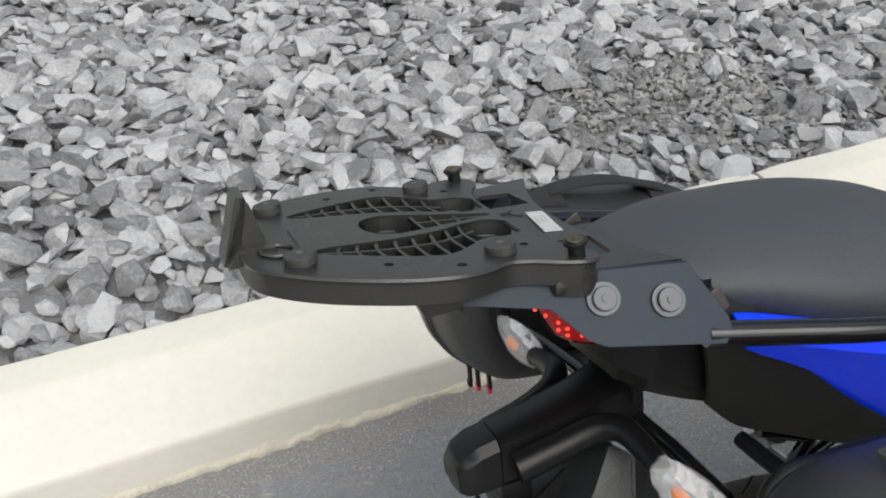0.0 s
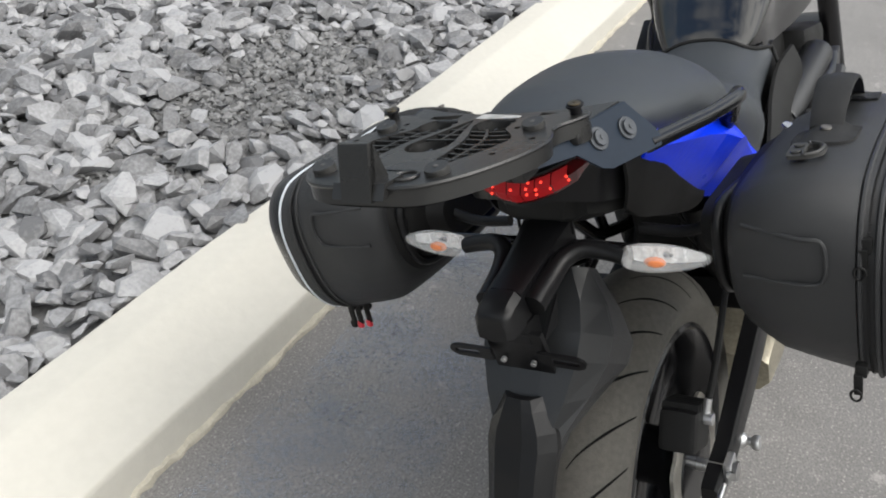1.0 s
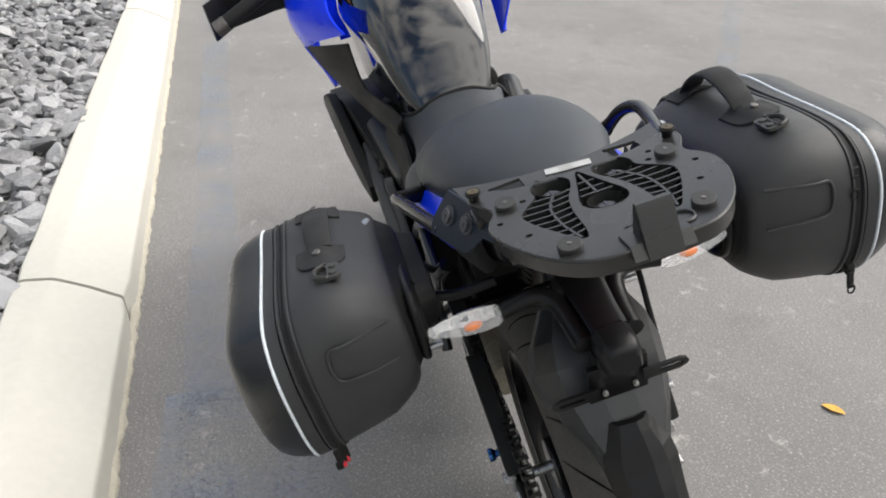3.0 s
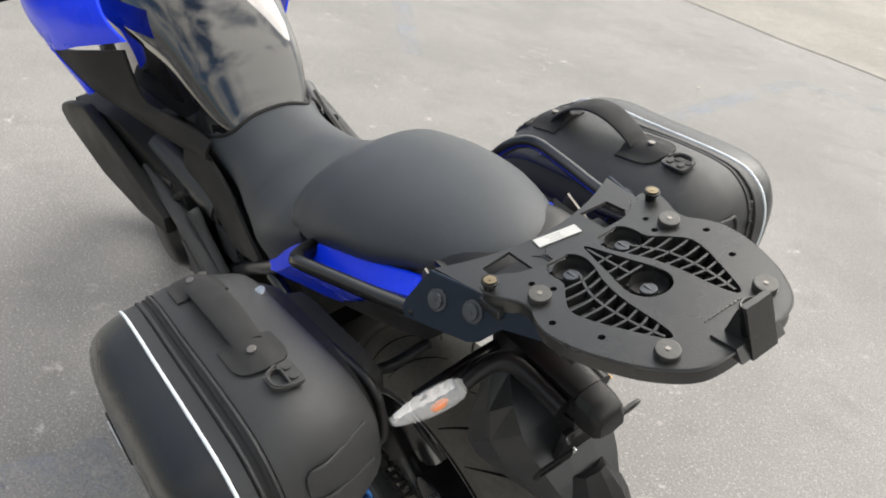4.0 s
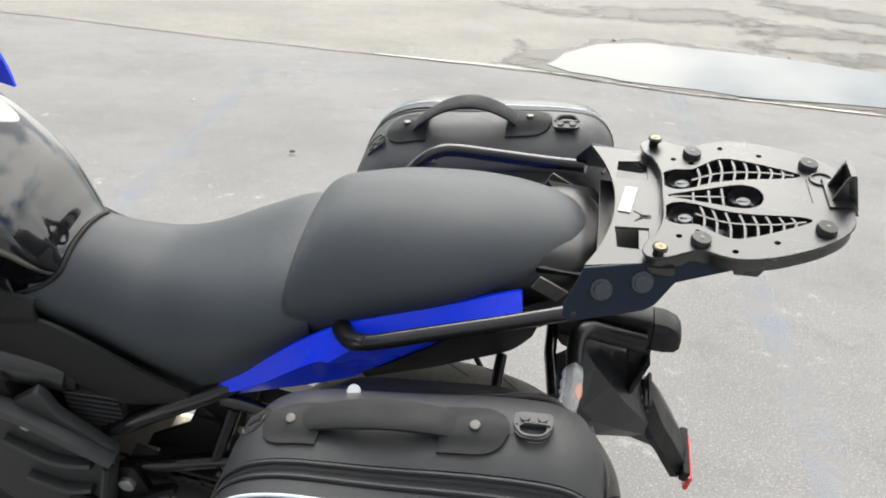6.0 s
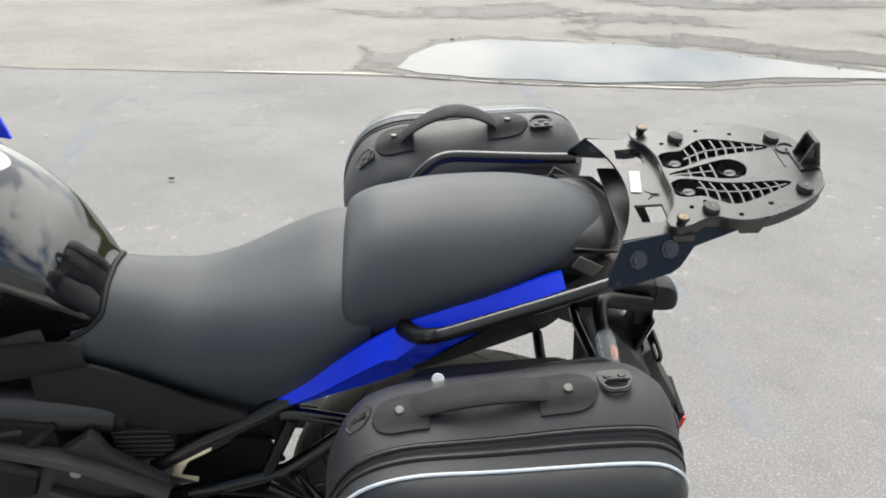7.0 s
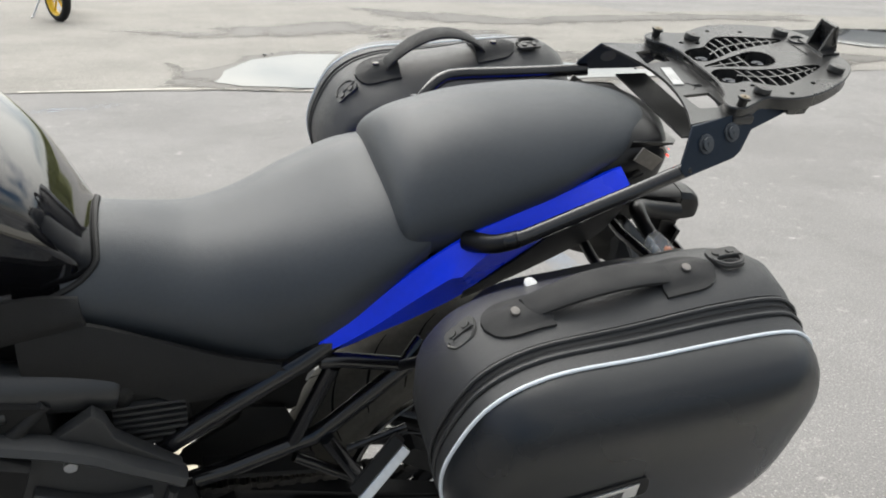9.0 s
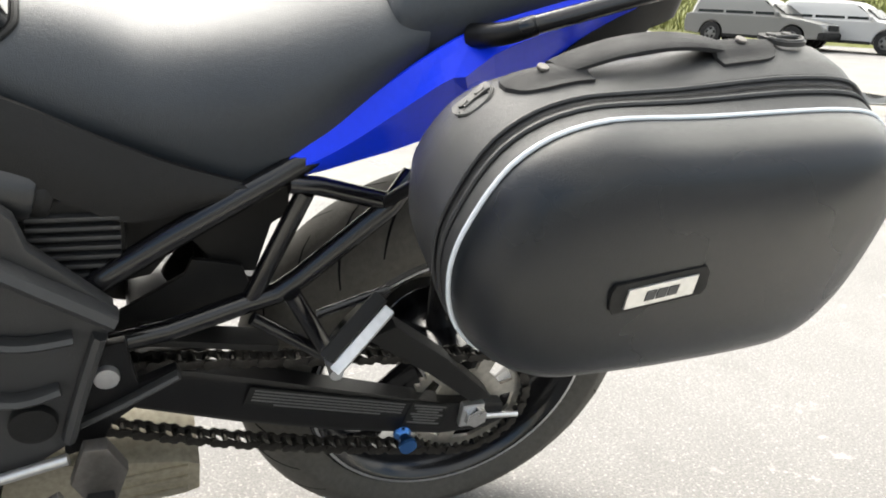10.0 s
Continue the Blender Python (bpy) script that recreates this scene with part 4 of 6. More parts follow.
HALF = [(-0.266, 0.0), (-0.266, 0.045), (-0.258, 0.078), (-0.247, 0.094), (-0.242, 0.110), (-0.246, 0.120), (-0.258, 0.123), (-0.275, 0.117), (-0.292, 0.109), (-0.308, 0.108), (-0.324, 0.116), (-0.345, 0.121), (-0.375, 0.117), (-0.405, 0.106), (-0.432, 0.092), (-0.454, 0.074), (-0.466, 0.056), (-0.470, 0.034), (-0.471, 0.0)]
half = [(q.x, q.y) for q in spline([(x, y, 0) for x, y in HALF], 70)]
out = [(x, 0.97 * y - 0.003) for x, y in half + [(x, -y) for x, y in half[-2:0:-1]]]
WING = [(-0.267, 0.036), (-0.272, 0.022), (-0.285, 0.016), (-0.302, 0.019), (-0.33, 0.030), (-0.362, 0.036), (-0.40, 0.038), (-0.418, 0.041), (-0.421, 0.046), (-0.412, 0.052), (-0.38, 0.066), (-0.355, 0.075), (-0.336, 0.077), (-0.318, 0.066), (-0.303, 0.055), (-0.285, 0.055), (-0.272, 0.049)]
MID = [(-0.272, 0.0), (-0.292, 0.0065), (-0.318, 0.013), (-0.34, 0.019), (-0.358, 0.021), (-0.372, 0.014), (-0.377, 0.0), (-0.372, -0.014), (-0.358, -0.021), (-0.34, -0.019), (-0.318, -0.013), (-0.292, -0.0065)]
WING = [(-0.345 + (x + 0.345) * 1.05, 0.047 + (y - 0.047) * 1.10) for x, y in WING]
holes = [ring2(WING, 44), ring2([(x, -y) for x, y in WING], 44), ring2([(-0.33 + (x + 0.33) * 1.04, y * 1.12) for x, y in MID], 36)]
for x, y in ((-0.254, 0.073), (-0.301, 0.069), (-0.338, 0.103), (-0.383, 0.086), (-0.280, 0.078)):
    for s in (1, -1):
        holes.append([(x + 0.0036 * math.cos(a), s * y + 0.0036 * math.sin(a)) for a in [2 * math.pi * k / 12 for k in range(12)]])
nylon = part("top_case_plate", sheet(out, holes, 0.0185, PLATE), RACK, rack, "matte black nylon top case plate with ribbed openings")
# rolled rim and the deeper skirt at the ears
part("plate_rim", tube([on_plate(x, y, -0.0019) for x, y in out + out[:1]], 0.0021, 6), RACK, rack)
both("ear_block", lambda: box((0.032, 0.030, 0.012), on_plate(-0.262, 0.104, -0.020), 0.004), RACK, rack)
both("plate_clip", lambda: slab([(-0.335, -0.006), (-0.375, -0.004), (-0.368, -0.020), (-0.342, -0.020)], 0.014, 0.002, Matrix.Translation((0, 0.106, 1.004)) @ pose(0, 0, 0, 90, 0, 0)), RACK, rack)


def web(points, bm=None, half=0.0013, top=-0.0012, low=-0.012):
    """A thin upright wall along points of the plate's plane."""
    line = spline([(x, y, 0) for x, y in points], 12)
    rings = []
    for i, q in enumerate(line):
        d = line[min(i + 1, 11)] - line[max(i - 1, 0)]
        n = Vector((-d.y, d.x, 0)).normalized() * half
        rings.append([on_plate((q + n).x, (q + n).y, top), on_plate((q - n).x, (q - n).y, top), on_plate((q - n).x, (q - n).y, low), on_plate((q + n).x, (q + n).y, low)])
    return loft(rings, bm=bm)


def ribs():
    """Thin webs across a wing opening, one lengthwise and seven across."""
    bm = web([(-0.30, 0.034), (-0.335, 0.050), (-0.38, 0.052), (-0.418, 0.046)])
    for x, y0, y1 in ((-0.306, 0.017, 0.061), (-0.319, 0.023, 0.072), (-0.333, 0.028, 0.082), (-0.348, 0.030, 0.081), (-0.362, 0.033, 0.077), (-0.376, 0.034, 0.071), (-0.390, 0.036, 0.065), (-0.403, 0.037, 0.059)):
        bm = web([(x, y0), (x - 0.004, (y0 + y1) / 2), (x - 0.002, y1)], bm)
    return bm


both("rib_web", ribs, RACK, rack)
bm = web([(-0.275, 0.0), (-0.30, 0.0), (-0.335, 0.0)])
for x, w in ((-0.30, 0.009), (-0.318, 0.013), (-0.333, 0.017)):
    bm = web([(x, -w), (x, w)], bm)
part("rib_web", bm, RACK, rack)
# added near-black sheet: the shade inside the plate's openings, put in as colour
part("plate_shade_sheet", slab([(x * 0.97 - 0.010, y * 0.90) for x, y in out], 0.002, 0, PLATE @ Matrix.Translation((0, 0, -0.0215))), GROOVE_AND_SHADE, rack)
for x, y in ((-0.289, 0.035), (-0.289, -0.035), (-0.357, 0.0)):
    m = PLATE @ Matrix.Translation((x, y, 0))
    well = revolve([(0.0185, -0.001), (0.0175, -0.012), (0.0, -0.0125)], segments=24)
    well.transform(m @ pose(0, 0, 0, 90, 0, 0))
    part("bolt_well", well, RACK, rack)
    part("bolt", join(cyl(m @ Vector((0, 0, -0.012)), m @ Vector((0, 0, -0.007)), 0.0085, 20, 0.0015), box((0.012, 0.002, 0.001), m @ Vector((0, 0, -0.0066)))), BOLT_GREY, rack, "slotted steel bolt")
for s in (1, -1):
    for x, y in ((-0.302, 0.0875), (-0.435, 0.063)):
        pad = part("rubber_pad", cyl(on_plate(x, s * y, -0.001), on_plate(x - 0.0009, s * y, 0.0072), 0.0112, 28, 0.0016), PAD_GREY, rack, "round rubber pad")
        part("pad_screw", cyl(on_plate(x - 0.0009, s * y, 0.0069), on_plate(x - 0.0010, s * y, 0.0076), 0.0024, 12), DULL_METAL, pad)
    post = part("lock_post", join(cyl(on_plate(-0.256, s * 0.111, -0.002), on_plate(-0.257, s * 0.111, 0.0085), 0.0060, 20, 0.001), cyl(on_plate(-0.257, s * 0.111, 0.0082), on_plate(-0.2574, s * 0.111, 0.0112), 0.0088, 24, 0.0012)), SATIN_BLACK, rack)
    part("post_cap", join(cyl(on_plate(-0.2574, s * 0.111, 0.0108), on_plate(-0.2575, s * 0.111, 0.0122), 0.0066, 20, 0.0006), cyl(on_plate(-0.2575, s * 0.111, 0.012), on_plate(-0.2576, s * 0.111, 0.0128), 0.002, 10)), BRASS, post, "brass-coloured post cap")
rim_line = [q for q in half if q[0] > -0.272]
rim_line = [(x, 0.97 * y - 0.003) for x, y in [(x, -y) for x, y in rim_line[::-1]] + rim_line[1:]]
part("plate_apron", loft([[on_plate(x, y, -0.010), on_plate(x, y, -0.027), on_plate(x - 0.004, y * 0.97, -0.027), on_plate(x - 0.004, y * 0.97, -0.010)] for x, y in rim_line]), RACK, rack)
# rear hook: a hollow upright tab on a sloped foot
def prism(profile, y0, y1, bm=None):
    """A side profile of x and height over the plate, drawn out from y0 to y1."""
    return loft([[on_plate(x, y, h) for x, h in profile] for y in (y0, y1)], bm=bm)


hook = prism([(-0.482, -0.012), (-0.468, 0.032), (-0.466, 0.037), (-0.460, 0.037), (-0.460, 0.031), (-0.472, -0.012)], -0.022, 0.010)
for y in (-0.022, 0.0065):
    hook = prism([(-0.448, -0.004), (-0.458, 0.032), (-0.462, 0.0365), (-0.479, -0.006)], y, y + 0.0035, bm=hook)
hook = prism([(-0.444, -0.004), (-0.446, 0.003), (-0.472, 0.003), (-0.480, -0.010)], -0.034, 0.022, bm=hook)
part("rear_hook", hook, RACK, rack)
part("release_ring", tube([on_plate(-0.446 + 0.012 * math.cos(a), -0.036 + 0.012 * math.sin(a), 0.001) for a in [2 * math.pi * k / 24 for k in range(25)]], 0.0016, 6), RACK, rack)
label = part("warning_label", slab([(-0.026, -0.0075), (0.026, -0.0075), (0.026, 0.0075), (-0.026, 0.0075)], 0.0009, 0, Matrix.Translation((-0.226, -0.004, 0.9921)) @ pose(0, 0, 0, 0, 3.4, 0) @ pose(0, 0, 0, 0, 0, 80)), LABEL_WHITE, rack, "small white printed label")
for k in range(3):
    part("print_bar", box((0.018 - 0.004 * (k % 2), 0.0016, 0.0006), Matrix.Translation((-0.226, -0.004, 0.9921)) @ pose(0, 0, 0, 0, 3.4, 0) @ pose(0, 0, 0, 0, 0, 80) @ Vector((0.003, -0.004 + 0.004 * k, 0.0010)), turn=pose(0, 0, 0, 0, 3.4, 0) @ pose(0, 0, 0, 0, 0, 80)), LABEL_PALE, label)
for k in range(9):
    part("embossed_bar", box((0.0016, 0.004, 0.0012), on_plate(-0.430, -0.036 + 0.0055 * k, 0.0002)), RACK, nylon)
mark = bmesh.new()
for pts in (((-0.233, 0.018), (-0.240, 0.024), (-0.240, 0.032), (-0.234, 0.038)), ((-0.240, 0.028), (-0.250, 0.028)), ((-0.236, 0.021), (-0.243, 0.026), (-0.252, 0.026)), ((-0.236, 0.036), (-0.243, 0.031), (-0.252, 0.031), (-0.252, 0.026))):
    mark = tube([(x, y, 0.9902 - 0.06 * (x + 0.2)) for x, y in pts], 0.0007, 4, bm=mark)
part("embossed_mark", mark, SATIN_BLACK, rack)

# -- grab rails --
def rail(points):
    return tube(points, 0.0096, 16, count=40)


part("grab_rail", rail([(0.082, 0.168, 0.866), (0.070, 0.179, 0.876), (0.05, 0.1825, 0.884), (0.0, 0.175, 0.896), (-0.05, 0.1675, 0.908), (-0.10, 0.160, 0.920), (-0.15, 0.1515, 0.932), (-0.176, 0.147, 0.938)]), FRAME_BLACK, bike, "glossy black grab rail tube")
part("grab_rail", rail([(0.098, -0.160, 0.858), (0.086, -0.166, 0.876), (0.068, -0.174, 0.896), (0.046, -0.184, 0.910), (0.018, -0.190, 0.915), (-0.05, -0.178, 0.921), (-0.12, -0.160, 0.930), (-0.176, -0.147, 0.938)]), FRAME_BLACK, bike, "glossy black grab rail tube")

# -- number plate carrier with indicators --
carrier = part("plate_carrier", loft([[(x, -w, z0), (x, -w, z1 - 0.006), (x, -w * 0.6, z1), (x, w * 0.6, z1), (x, w, z1 - 0.006), (x, w, z0)] for x, w, z0, z1 in ((-0.15, 0.032, 0.785, 0.838), (-0.20, 0.027, 0.776, 0.826), (-0.25, 0.0235, 0.770, 0.816), (-0.287, 0.0225, 0.768, 0.811))]), SATIN_BLACK, bike, "satin black number plate carrier arm")
part("carrier_cap", loft([[(x, -w, z0), (x, -w, z1 - 0.010), (x, -w * 0.7, z1 - 0.002), (x, 0, z1), (x, w * 0.7, z1 - 0.002), (x, w, z1 - 0.010), (x, w, z0), (x, 0, z0 - 0.004)] for x, w, z0, z1 in ((-0.2885, 0.0235, 0.766, 0.812), (-0.306, 0.0235, 0.765, 0.809), (-0.320, 0.0225, 0.766, 0.802), (-0.327, 0.018, 0.769, 0.793))]), SATIN_BLACK, carrier)
for s in (1, -1):
    arm = tube([(-0.278, s * 0.030, 0.785), (-0.235, s * 0.033, 0.795), (-0.205, s * 0.040, 0.806), (-0.190, s * 0.058, 0.812), (-0.186, s * 0.085, 0.808), (-0.187, s * 0.108, 0.803)], 0.0145, 14, count=26, taper=0.010)
    part("indicator_arm", arm, SATIN_BLACK, carrier)
    rings = []
    for f, w, h in ((0.0, 0.0095, 0.0125), (0.05, 0.012, 0.0165), (0.22, 0.0148, 0.0195), (0.45, 0.0150, 0.0195), (0.70, 0.0125, 0.0155), (0.90, 0.0085, 0.0095), (1.0, 0.005, 0.0045)):
        y = s * (0.108 + 0.096 * f)
        c = Vector((-0.187 + 0.006 * f, y, 0.802 + 0.002 * f))
        rings.append([c + Vector((w * math.cos(a), 0, h * math.sin(a))) for a in [2 * math.pi * (k + 0.5) / 6 for k in range(6)]])
    ind = part("indicator", loft(rings), LENS_CLEAR, bike, "clear-lens indicator with an orange bulb", smooth=False)
    ind.visible_shadow = False
    part("indicator_bowl", loft([[Vector((-0.187 + 0.006 * f + 0.004 + 0.86 * w * math.cos(a), s * (0.108 + 0.096 * f), 0.802 + 0.86 * h * math.sin(a))) for a in [(math.pi * (k / 6) - math.pi / 2) * 0.55 for k in range(7)]] for f, w, h in ((0.06, 0.010, 0.012), (0.12, 0.012, 0.015), (0.20, 0.009, 0.016), (0.28, 0.0125, 0.016), (0.36, 0.009, 0.017), (0.44, 0.0125, 0.016), (0.52, 0.009, 0.016), (0.60, 0.012, 0.015), (0.68, 0.008, 0.014), (0.76, 0.010, 0.012), (0.84, 0.006, 0.010), (0.92, 0.006, 0.007))], caps=False, closed=False), SILVER_BOWL, ind, smooth=False)
    own = bmesh.new()
    bmesh.ops.create_uvsphere(own, u_segments=12, v_segments=8, radius=0.0068)
    own.transform(Matrix.Translation((-0.194, s * 0.146, 0.803)) @ Matrix.Diagonal((0.7, 1.9, 1, 1)))
    part("bulb", own, AMBER, ind)

bracket = part("number_plate_bracket", join(box((0.008, 0.078, 0.068), (-0.280, 0.0, 0.722), 0.002, turn=pose(0, 0, 0, 0, -14, 0)), box((0.03, 0.05, 0.030), (-0.276, 0.0, 0.752), 0.003)), SATIN_BLACK, bike, "empty black number plate bracket with slotted ears")
for s in (1, -1):
    ear = [(0.0, 0.010), (0.048, 0.010), (0.057, 0.006), (0.060, 0.0), (0.057, -0.006), (0.048, -0.010), (0.0, -0.010)]
    slot = [(0.018, 0.0035), (0.05, 0.0035), (0.053, 0.0), (0.05, -0.0035), (0.018, -0.0035)]
    own = sheet([(x, z) for x, z in ear], [slot], 0.004, Matrix.Translation((-0.291, s * 0.030, 0.720)) @ pose(0, 0, 0, 0, -14, 0) @ (pose(0, 0, 0, 90, 0, 90) if s > 0 else pose(0, 0, 0, 90, 0, -90)))
    part("slotted_ear", own, SATIN_BLACK, bracket)
    part("screw", cyl((-0.284, s * 0.02, 0.7095), (-0.2895, s * 0.02, 0.708), 0.0036, 12, 0.0008), LIGHT_GREY, bracket, "bright screw")
part("gusset", slab([(0.0, 0.0), (0.04, 0.0), (0.05, 0.035)], 0.003, 0, Matrix.Translation((-0.285, -0.036, 0.74)) @ pose(0, 0, 0, 90, 0, 0)), SATIN_BLACK, bracket)

# rear mudguard: faceted skirt, then a narrow tongue with the reflector
def guard_row(x, z, w, fx, fz, ridge):
    return [(x + fx, -w, z + fz), (x + fx * 0.45, -w * 0.97, z + fz * 0.4), (x, -w * 0.72, z), (x - ridge, -w * 0.25, z + ridge * 0.3), (x - ridge, w * 0.25, z + ridge * 0.3), (x, w * 0.72, z), (x + fx * 0.45, w * 0.97, z + fz * 0.4), (x + fx, w, z + fz)]


bm = loft([guard_row(*q) for q in ((-0.192, 0.784, 0.056, 0.03, -0.02, 0.0), (-0.218, 0.757, 0.080, 0.055, -0.05, 0.002), (-0.243, 0.730, 0.090, 0.080, -0.070, 0.003), (-0.264, 0.700, 0.087, 0.085, -0.06, 0.003), (-0.292, 0.660, 0.072, 0.065, -0.03, 0.003), (-0.316, 0.622, 0.050, 0.03, -0.012, 0.004), (-0.338, 0.590, 0.043, 0.014, -0.004, 0.006), (-0.374, 0.528, 0.039, 0.010, -0.002, 0.006))], caps=False, closed=False)
geom = bmesh.ops.extrude_face_region(bm, geom=bm.faces[:])
bmesh.ops.translate(bm, vec=(0.004, 0, 0.001), verts=[v for v in geom["geom"] if isinstance(v, bmesh.types.BMVert)])
guard = part("mudguard", bm, GREY_PLASTIC, bike, "faceted satin black rear mudguard", smooth=False)
bm = loft([[(x + 0.016, -w * 1.02, z - 0.004), (x, -w * 0.62, z), (x - 0.003, -w * 0.2, z + 0.001), (x, w * 0.62, z), (x + 0.016, w * 1.02, z - 0.004)] for x, z, w in ((-0.306, 0.668, 0.026), (-0.314, 0.655, 0.032), (-0.326, 0.632, 0.044), (-0.336, 0.613, 0.047), (-0.352, 0.586, 0.044), (-0.386, 0.522, 0.040))], caps=False, closed=False)
geom = bmesh.ops.extrude_face_region(bm, geom=bm.faces[:])
bmesh.ops.translate(bm, vec=(0.010, 0, -0.002), verts=[v for v in geom["geom"] if isinstance(v, bmesh.types.BMVert)])
part("mudguard_tongue", bm, SATIN_BLACK, guard, smooth=False)
part("reflector_mount", box((0.012, 0.088, 0.022), (-0.380, 0, 0.524), 0.003, turn=pose(0, 0, 0, 0, -12, 0)), MATTE_BLACK, guard)
part("reflector", box((0.008, 0.084, 0.030), (-0.388, 0, 0.504), 0.0025, turn=pose(0, 0, 0, 0, -8, 0)), REFLECTOR, guard, "red rectangular reflector")

# -- rear wheel --
AX = Vector((0.0, 0.0, 0.3154))
arc = [(0.232 + 0.080 * math.cos(radians(a)), 0.080 * math.sin(radians(a))) for a in range(-78, 79, 6)]
wheel = part("rear_wheel", revolve([(0.216, -0.062), (0.225, -0.070)] + arc + [(0.225, 0.070), (0.216, 0.062)], AX, 96), TYRE, bike, "worn road tyre on a black five-spoke wheel")
bm = bmesh.new()
for k in range(24):
    a0 = 2 * math.pi * k / 24
    for s in (1, -1):
        for turn0, u0, u1, sweep in ((0.0, 6, 68, 0.30),):
            rows = []
            for i in range(9):
                f = i / 8
                u = radians(u0 + (u1 - u0) * f)
                a = a0 + (0.131 if s < 0 else 0.0) + turn0 - sweep * (f ** 0.8)
                half = 0.0030 * (1 - 0.5 * abs(2 * f - 1))
                row = []
                for side in (-1, 1):
                    aa = a + side * half / 0.31
                    r = 0.232 + 0.0806 * math.cos(u)
                    row.append(AX + Vector((r * math.cos(aa), s * 0.0806 * math.sin(u), r * math.sin(aa))))
                rows.append(row)
            bm = loft(rows, caps=False, closed=False, bm=bm)
part("tread_groove", bm, GROOVE_AND_SHADE, wheel)
part("rim", revolve([(0.222, -0.066), (0.214, -0.070), (0.205, -0.066), (0.196, -0.050), (0.186, -0.02), (0.184, 0.02), (0.196, 0.050), (0.205, 0.066), (0.214, 0.070), (0.222, 0.066)], AX, 72), FRAME_BLACK, wheel, "black painted wheel rim")
part("rim_tape", revolve([(0.2155, 0.0715), (0.2115, 0.0712)], AX, 72), LIGHT_GREY, wheel)
for k in range(5):
    for d in (-0.16, 0.16):
        a = 2 * math.pi * k / 5 + 0.35
        p0 = AX + Vector((0.035 * math.cos(a + d * 1.5), 0.0, 0.035 * math.sin(a + d * 1.5)))
        p1 = AX + Vector((0.19 * math.cos(a + d), 0.0, 0.19 * math.sin(a + d)))
        part("spoke", tube([p0, p0.lerp(p1, 0.5), p1], 0.013, 8, taper=0.010, squash=1.6), FRAME_BLACK, wheel)
part("hub", cyl(AX + Vector((0, -0.07, 0)), AX + Vector((0, 0.07, 0)), 0.048, 32, 0.006), FRAME_BLACK, wheel)
part("axle", join(cyl(AX + Vector((0, -0.155, 0)), AX + Vector((0, 0.155, 0)), 0.010, 16, 0.001), join(cyl(AX + Vector((0, 0.142, 0)), AX + Vector((0, 0.158, 0)), 0.0165, 6, 0.001), cyl(AX + Vector((0, -0.158, 0)), AX + Vector((0, -0.142, 0)), 0.0165, 6, 0.001))), STEEL, wheel, "steel axle with hexagon nuts")
# sprocket: toothed ring with windows
teeth = []
for k in range(46):
    for f, r in ((-0.30, 0.0845), (-0.12, 0.0905), (0.12, 0.0905), (0.30, 0.0845)):
        a = 2 * math.pi * (k + f) / 46
        teeth.append((r * math.cos(a), r * math.sin(a)))
windows = []
for k in range(6):
    a = 2 * math.pi * k / 6 + 0.3
    windows.append([((r) * math.cos(a + d), r * math.sin(a + d)) for r, d in ((0.054, -0.33), (0.074, -0.36), (0.076, 0.0), (0.074, 0.36), (0.054, 0.33), (0.052, 0.0))])
part("sprocket", sheet(teeth, windows, 0.006, Matrix.Translation(AX + Vector((0, 0.112, 0))) @ pose(0, 0, 0, 90, 0, 0)), SPROCKET, wheel, "toothed rear sprocket of dull steel", smooth=False)
part("brake_disc", sheet([(0.11 * math.cos(a) * (1 + 0.03 * math.cos(12 * a)), 0.11 * math.sin(a) * (1 + 0.03 * math.cos(12 * a))) for a in [2 * math.pi * k / 96 for k in range(96)]], [[(0.072 * math.cos(a), 0.072 * math.sin(a)) for a in [2 * math.pi * k / 48 for k in range(48)]]], 0.005, Matrix.Translation(AX + Vector((0, -0.092, 0))) @ pose(0, 0, 0, 90, 0, 0)), SPROCKET, wheel, "wavy steel brake disc")
part("disc_carrier", cyl(AX + Vector((0, -0.095, 0)), AX + Vector((0, -0.06, 0)), 0.074, 32, 0.004), FRAME_BLACK, wheel)
caliper = part("brake_caliper", box((0.075, 0.055, 0.062), (-0.070, -0.108, 0.452), 0.010, turn=pose(0, 0, 0, 0, 28, 0)), MATTE_BLACK, bike, "black rear brake caliper with cooling fins")
for k in range(5):
    part("caliper_fin", box((0.004, 0.052, 0.012), Vector((-0.070, -0.108, 0.452)) + pose(0, 0, 0, 0, 28, 0).to_3x3() @ Vector((-0.024 + 0.012 * k, 0, 0.034)), 0.001, turn=pose(0, 0, 0, 0, 28, 0)), MATTE_BLACK, caliper)
part("brake_hose", tube([(-0.055, -0.135, 0.475), (-0.035, -0.145, 0.52), (0.0, -0.150, 0.58), (0.05, -0.155, 0.66), (0.1, -0.15, 0.70)], 0.005, 8, count=20), RUBBER, caliper)
part("hose_fitting", join(cyl((-0.058, -0.136, 0.468), (-0.048, -0.140, 0.494), 0.006, 10, 0.001), cyl((-0.06, -0.128, 0.466), (-0.06, -0.148, 0.466), 0.009, 12, 0.001)), LIGHT_GREY, caliper, "bright hose fitting")

# -- swingarm, adjusters, chain --
def swing_ring(x, z, h, y, w):
    return [(x, y - w, z - h), (x, y + w * 0.7, z - h), (x, y + w, z - h * 0.7), (x, y + w, z + h * 0.7), (x, y + w * 0.7, z + h), (x, y - w, z + h)]


